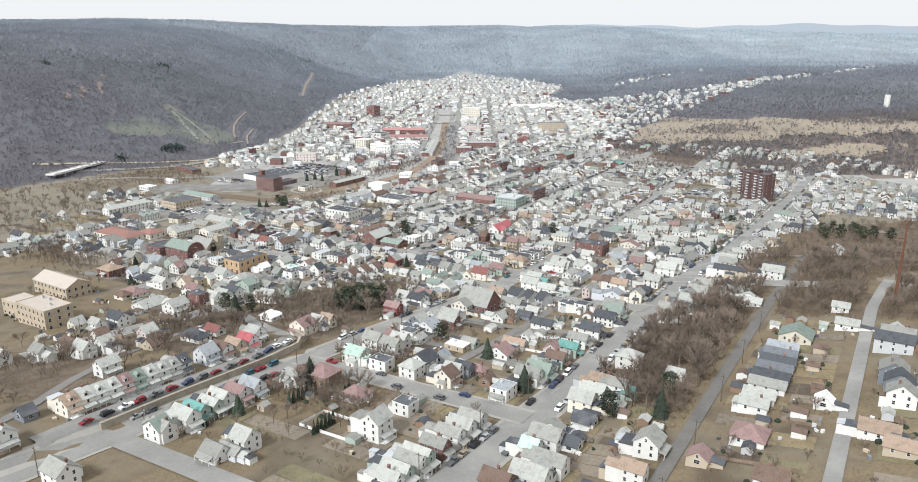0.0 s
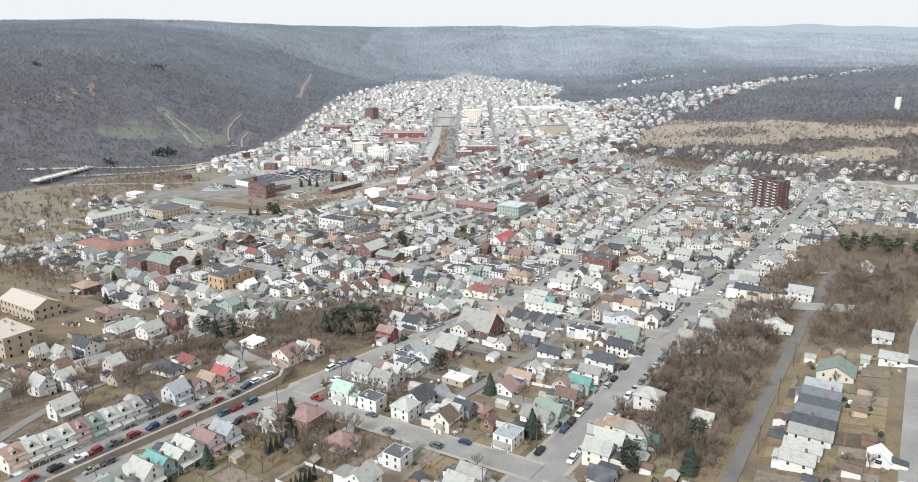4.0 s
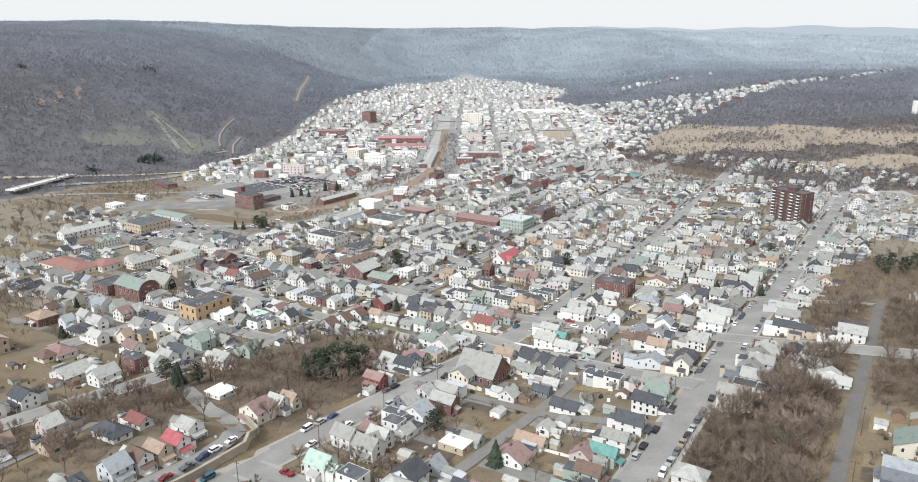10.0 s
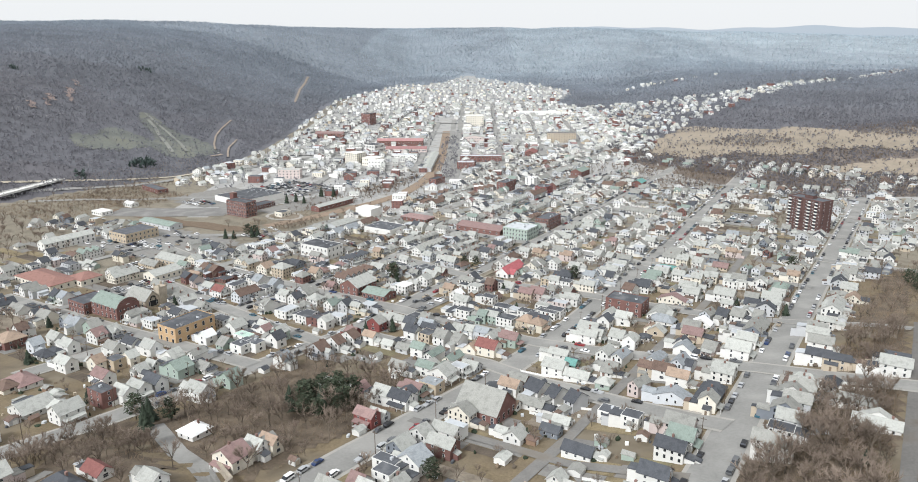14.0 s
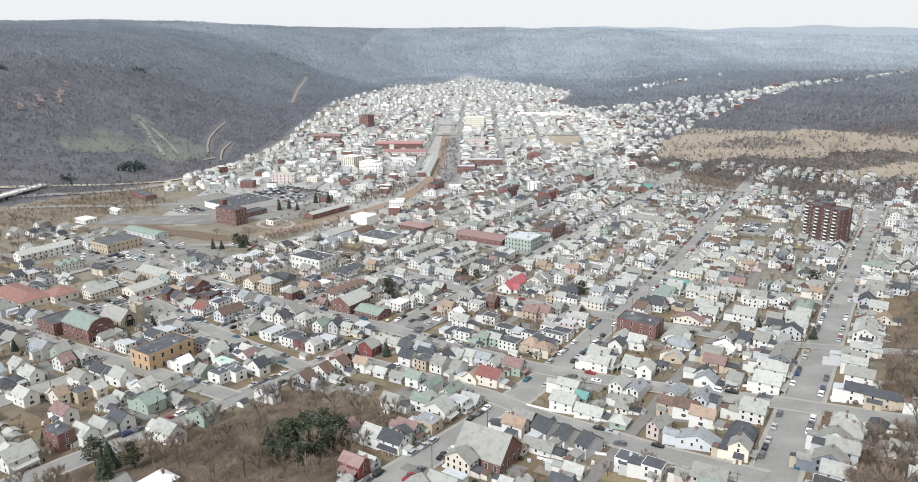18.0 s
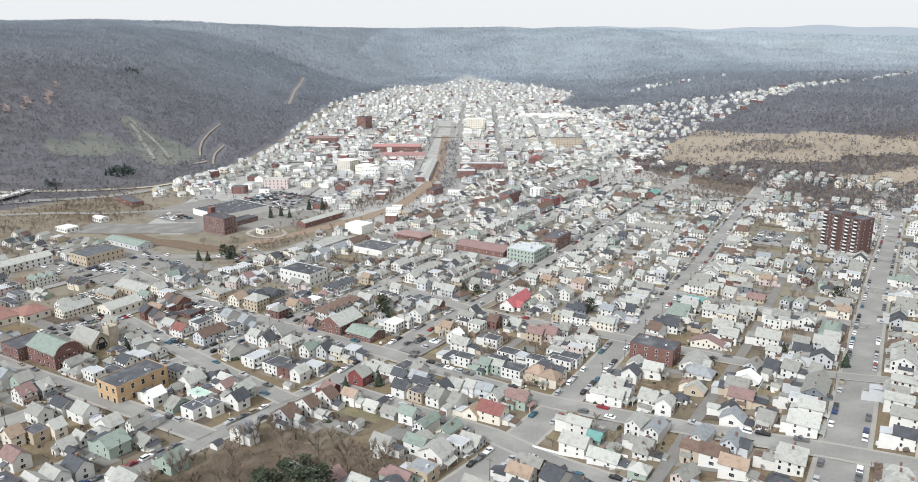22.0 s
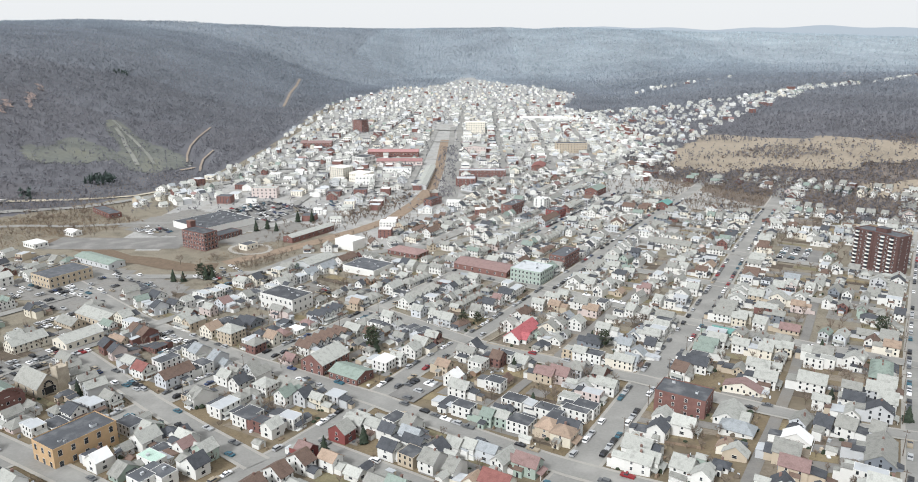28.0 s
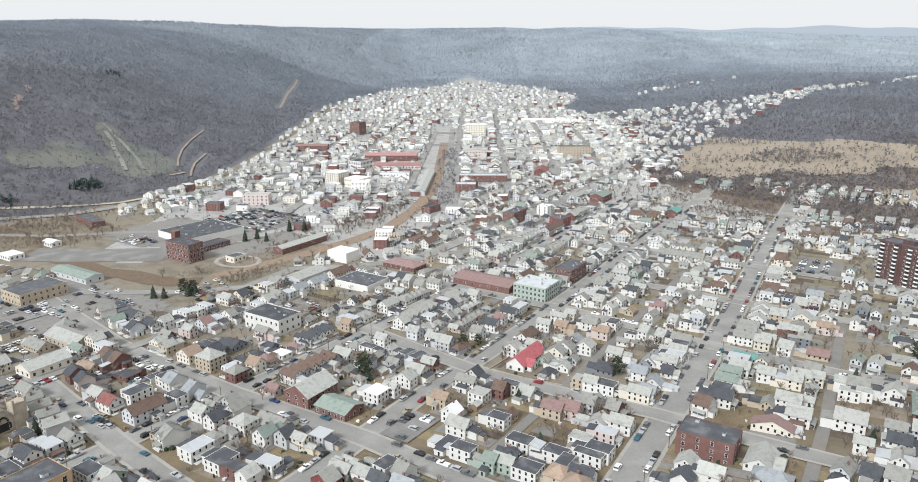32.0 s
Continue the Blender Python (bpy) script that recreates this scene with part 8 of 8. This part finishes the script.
for x0, y0, wide in ((-655, 1240, 9), (-650, 1275, 6), (-662, 1310, 11), (-655, 1352, 7), (-668, 1385, 10), (-690, 1450, 8), (-640, 1330, 5)):
    track("rock_scar", ((x0, y0), (x0 - 9, y0 + 7), (x0 - 15, y0 + 24), (x0 - 26, y0 + 30)), wide, SCAR, 1.6)

# long road bridge on the left
s = Solid()
s.box(-52, -6.5, 2.2, 52, 6.5, 3.4, WALLS["concrete"])
bridge = new("road_bridge", s.mesh("deck"))
bx, by = town(530, -932)
bridge.matrix_world = pose(bx, by, gz(bx, by) + 1.0, 0, 0, TURN + 22)
tagged(bridge, "pale concrete road bridge over the creek", "bridge")
for side in (-6.4, 6.2):
    s = Solid()
    s.box(-52, side, 3.4, 52, side + .25, 4.4, WALLS["concrete"])
    part("parapet", s, bridge)
for x in (-30, 0, 30):
    s = Solid()
    s.box(x - .8, -5, -8, x + .8, 5, 2.2, WALLS["concrete"])
    part("pier", s, bridge)

# steel power pole on the knoll
RUST = material("rusted_steel", (.16, .075, .05), .8, vary=.2, metal=.2)
px_, py_ = 197.0, 305.0
s = Solid()
v8 = [(math.cos(k * .7854) * r, math.sin(k * .7854) * r, z) for r, z in ((.75, -2), (.35, 40)) for k in range(8)]
s.poly(v8, [(i, (i + 1) % 8, (i + 1) % 8 + 8, i + 8) for i in range(8)] + [tuple(range(8, 16))], RUST)
mast = new("power_pole", s.mesh("shaft"))
mast.matrix_world = pose(px_, py_, gz(px_, py_))
tagged(mast, "tall rust-brown steel power line pole on a grassy knoll", "power pole")
for z in (38.5, 32, 25.5):
    s = Solid()
    s.box(-3.2, -.12, z, 0, .12, z + .3, RUST)
    arm = part("arm", s, mast)
    s = Solid()
    for k in range(5):
        s.box(-3.35 + .05 * (k % 2), -.2, z - .5 - .55 * k, -2.95 - .05 * (k % 2), .2, z - .15 - .55 * k, CHIMNEY)
    part("insulator", s, arm)

# water tank and mast
s = Solid()
ring2 = [(math.cos(k * math.pi / 8) * 5, math.sin(k * math.pi / 8) * 5) for k in range(16)]
s.poly([(x, y, z) for z in (-2, 22) for x, y in ring2], [(i, (i + 1) % 16, (i + 1) % 16 + 16, i + 16) for i in range(16)] + [tuple(range(16, 32))], WALLS["white"])
tank = new("water_tank", s.mesh("water_tank"))
tank.matrix_world = pose(800, 1360, gz(800, 1360))
tagged(tank, "tall white cylindrical water tank on the hill", "water tank")

# ---- farthest skyline, out past the hills: a flat sheet that glows as haze ----
HAZE = bpy.data.materials.new("glowing_hazy_ridge")
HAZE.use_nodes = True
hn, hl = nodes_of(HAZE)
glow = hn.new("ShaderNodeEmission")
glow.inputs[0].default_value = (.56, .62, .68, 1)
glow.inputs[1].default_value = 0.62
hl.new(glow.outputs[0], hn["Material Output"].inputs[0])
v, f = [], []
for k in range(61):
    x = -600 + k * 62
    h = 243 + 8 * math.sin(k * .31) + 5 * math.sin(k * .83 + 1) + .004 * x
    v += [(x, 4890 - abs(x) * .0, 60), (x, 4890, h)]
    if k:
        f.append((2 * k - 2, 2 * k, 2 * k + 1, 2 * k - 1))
tagged(new("backdrop", mesh_from("backdrop", v, f, [HAZE])), "flat glowing backdrop of a pale blue hazy ridge under the overcast sky", "backdrop", kind="structure")

# ---- yards: plots of grass, soil, gravel and asphalt between the houses ----
SOIL = material("bare_garden_soil", (.105, .085, .066), .95, vary=.4, scale=.2, fine=1.5)
GRASS = material("winter_grass", (.225, .183, .11), .95, vary=.5, scale=.15, fine=1.6, dirt=(.11, .092, .068), dirt_amount=.7)
OLIVE = material("olive_winter_grass", (.18, .16, .098), .95, vary=.35, scale=.15, fine=1.2)
GREYLOT = material("grey_back_lot", (.225, .218, .205), .95, vary=.3, scale=.2, fine=1.5, dirt=(.14, .125, .105), dirt_amount=.7)
plots = random.Random(55)
PLOTS = Solid()


def plot(a0, b0, a1, b1, mat, lift):
    na, nb = max(1, int((a1 - a0) / 3.5)), max(1, int((b1 - b0) / 3.5))
    v = []
    for i in range(na + 1):
        for j in range(nb + 1):
            x, y = town(a0 + (a1 - a0) * i / na, b0 + (b1 - b0) * j / nb)
            v.append((x, y, gz(x, y) + lift))
    PLOTS.poly(v, [(i * (nb + 1) + j, i * (nb + 1) + j + 1, (i + 1) * (nb + 1) + j + 1, (i + 1) * (nb + 1) + j)[::-1] for i in range(na) for j in range(nb)], mat)


TOWN_PLOTS = (GRASS, GRASS, SOIL, SOIL, OLIVE, GREYLOT, GREYLOT, LOT, STRAW, LANE)
GARDEN_PLOTS = (GRASS, GRASS, STRAW, STRAW, SOIL, OLIVE)


def plots_between(b0, b1, a0, a1, share=.62):
    """Rows of plots between two lines of the town."""
    a = a0
    while a < a1:
        w = plots.uniform(5.5, 9.5)
        cut = plots.uniform(.3, .7) if abs(b1 - b0) > 16 else 1.0
        for q0, q1 in ((0, cut), (cut, 1)):
            lo, hi = b0 + (b1 - b0) * q0 + .3, b0 + (b1 - b0) * q1 - .3
            if hi - lo > 2 and plots.random() < share and not in_keep_clear(a + w / 2, (lo + hi) / 2) and not on_cross(a + w / 2, (lo + hi) / 2, w / 2):
                plot(a + .2, lo, a + w - .2, hi, plots.choice(GARDEN_PLOTS if a < 250 or b0 > -100 else TOWN_PLOTS), plots.choice((.10, .13, .16)))
        a += w


for b0, b1, a0, a1 in ((-212, -165, 150, 640), (-155, -115, 130, 640), (-96, -60, 140, 236), (-44, -12, 140, 340), (-312, -272, 345, 640), (-264, -230, 345, 640), (-395, -370, 262, 620), (-360, -332, 262, 620),
                       (-440, -412, 262, 620), (-480, -442, 262, 620), (-308, -245, 130, 236), (4, 40, 140, 300), (-540, -482, 330, 600), (-700, -610, 250, 470), (-212, -165, 640, 1000), (-155, -115, 640, 1000), (-312, -272, 640, 1000), (-264, -240, 640, 1000), (-395, -370, 620, 980), (-360, -335, 620, 980), (-96, -60, 660, 1000)):
    plots_between(b0, b1, a0, a1)
for k in range(10):
    plot(398 + k * 5.5, -4 + 2.4 * math.sin(k * 1.3), 403.5 + k * 5.5, 26 + 5 * math.sin(k * .9), STRAW, .12)
tagged(new("yard_plots", PLOTS.mesh("yard_plots")), "patchwork of dry grass, soil and gravel yards", "yards", kind="stuff")

LEAVES = material("dry_leaf_litter", (.125, .098, .072), .95, vary=.5, scale=.12, fine=1.2, dirt=(.165, .132, .096), dirt_amount=.8)


def wood_floor(x, y):
    a, b = x * UX + y * UY, x * UY - y * UX
    wave = 5 * np.sin(a * .09 + b * .05) + 4 * np.sin(b * .16 - a * .04)
    left = (a > 238 + wave) & (a < 344 + wave) & (b < -234 + wave * .4) & (b > -304)
    right = (a > 240 + wave) & (a < 350) & (b > -95) & (b < -58)
    east = (a > 350) & (b > -72 + wave) & (a < 640 + np.maximum(0, b + 103) * 1.1 + wave) & (b < 140) & ~((a > 385) & (a < 465) & (b > -16) & (b < 34)) & (np.abs(b + 48) > 4)
    above = (a > 120) & (a < 246 + wave) & (b < -262 + wave * .5) & (b > -335 + wave) & (np.sin(a * .07 + b * .05) > -.55)
    return left | right | east | above


sheet("wood_floor", wood_floor, (-260, 520, 120, 760), 4.0, LEAVES, .12, "dark brown leaf litter under the bare woods", "ground")

def asphalt_flats(x, y):
    """Worn asphalt round the shops by the creek and the store."""
    a, b = x * UX + y * UY, x * UY - y * UX
    wave = 4 * np.sin(a * .08) + 3 * np.sin(b * .11 + 1)
    return ((a > 425 + wave) & (a < 505 + wave) & (b > -668) & (b < -540 + wave)) | ((a > 590 + wave) & (a < 676) & (b > -762) & (b < -640 + wave)) | ((a > 600) & (a < 690) & (b > -632) & (b < -588 + wave))


sheet("asphalt_flats", asphalt_flats, (-330, 60, 560, 980), 5.0, GREYLOT, .2, "worn grey asphalt and gravel yards beside the creek", "yard")

# shrubs and small clutter in the yards
SHRUBS = Solid()
KLUTTER = Solid()
for k in range(9000):
    a, b = plots.uniform(110, 760), plots.uniform(-520, 30)
    if free(a, b, 9, 9, 0) or not clear_of_roads(a, b, 1.0) or in_keep_clear(a, b):
        continue
    x, y = town(a, b)
    z = gz(x, y)
    if plots.random() < .55:
        r, h = plots.uniform(.4, 1.3), plots.uniform(.6, 1.8)
        v = []
        for lvl, q in ((0, .9), (.5, 1.05), (1, .45)):
            for i in range(6):
                t = i * 1.047 + plots.uniform(-.3, .3)
                v.append((x + math.cos(t) * r * q * plots.uniform(.75, 1.2), y + math.sin(t) * r * q * plots.uniform(.75, 1.2), z + h * lvl * plots.uniform(.85, 1.1) - .05))
        f = [(i, (i + 1) % 6, 6 + (i + 1) % 6, 6 + i) for i in range(6)] + [(6 + i, 6 + (i + 1) % 6, 12 + (i + 1) % 6, 12 + i) for i in range(6)] + [tuple(range(12, 18))]
        SHRUBS.poly(v, f, plots.choice((HEDGE, HEDGE, BRUSH, BARK)))
    elif free(a, b, 1, 1, .1):
        w, d, h = plots.uniform(.5, 1.8), plots.uniform(.4, 1.4), plots.uniform(.4, 1.3)
        box = Solid()
        box.box(-w / 2, -d / 2, -.2, w / 2, d / 2, h, plots.choice((WOOD, TRIM, ROOFS["silver"], ROOFS["dark"], WALLS["tan"], WALLS["slate"], WALLS["blue"])))
        KLUTTER.add(box, place(a, b, plots.uniform(0, 90), .1))
tagged(new("yard_shrubs", SHRUBS.mesh("yard_shrubs")), "low dark shrubs and bare bushes in the yards", "shrubs", kind="stuff")
tagged(new("yard_clutter", KLUTTER.mesh("yard_clutter")), "bins, crates and small yard clutter", "clutter", kind="stuff")
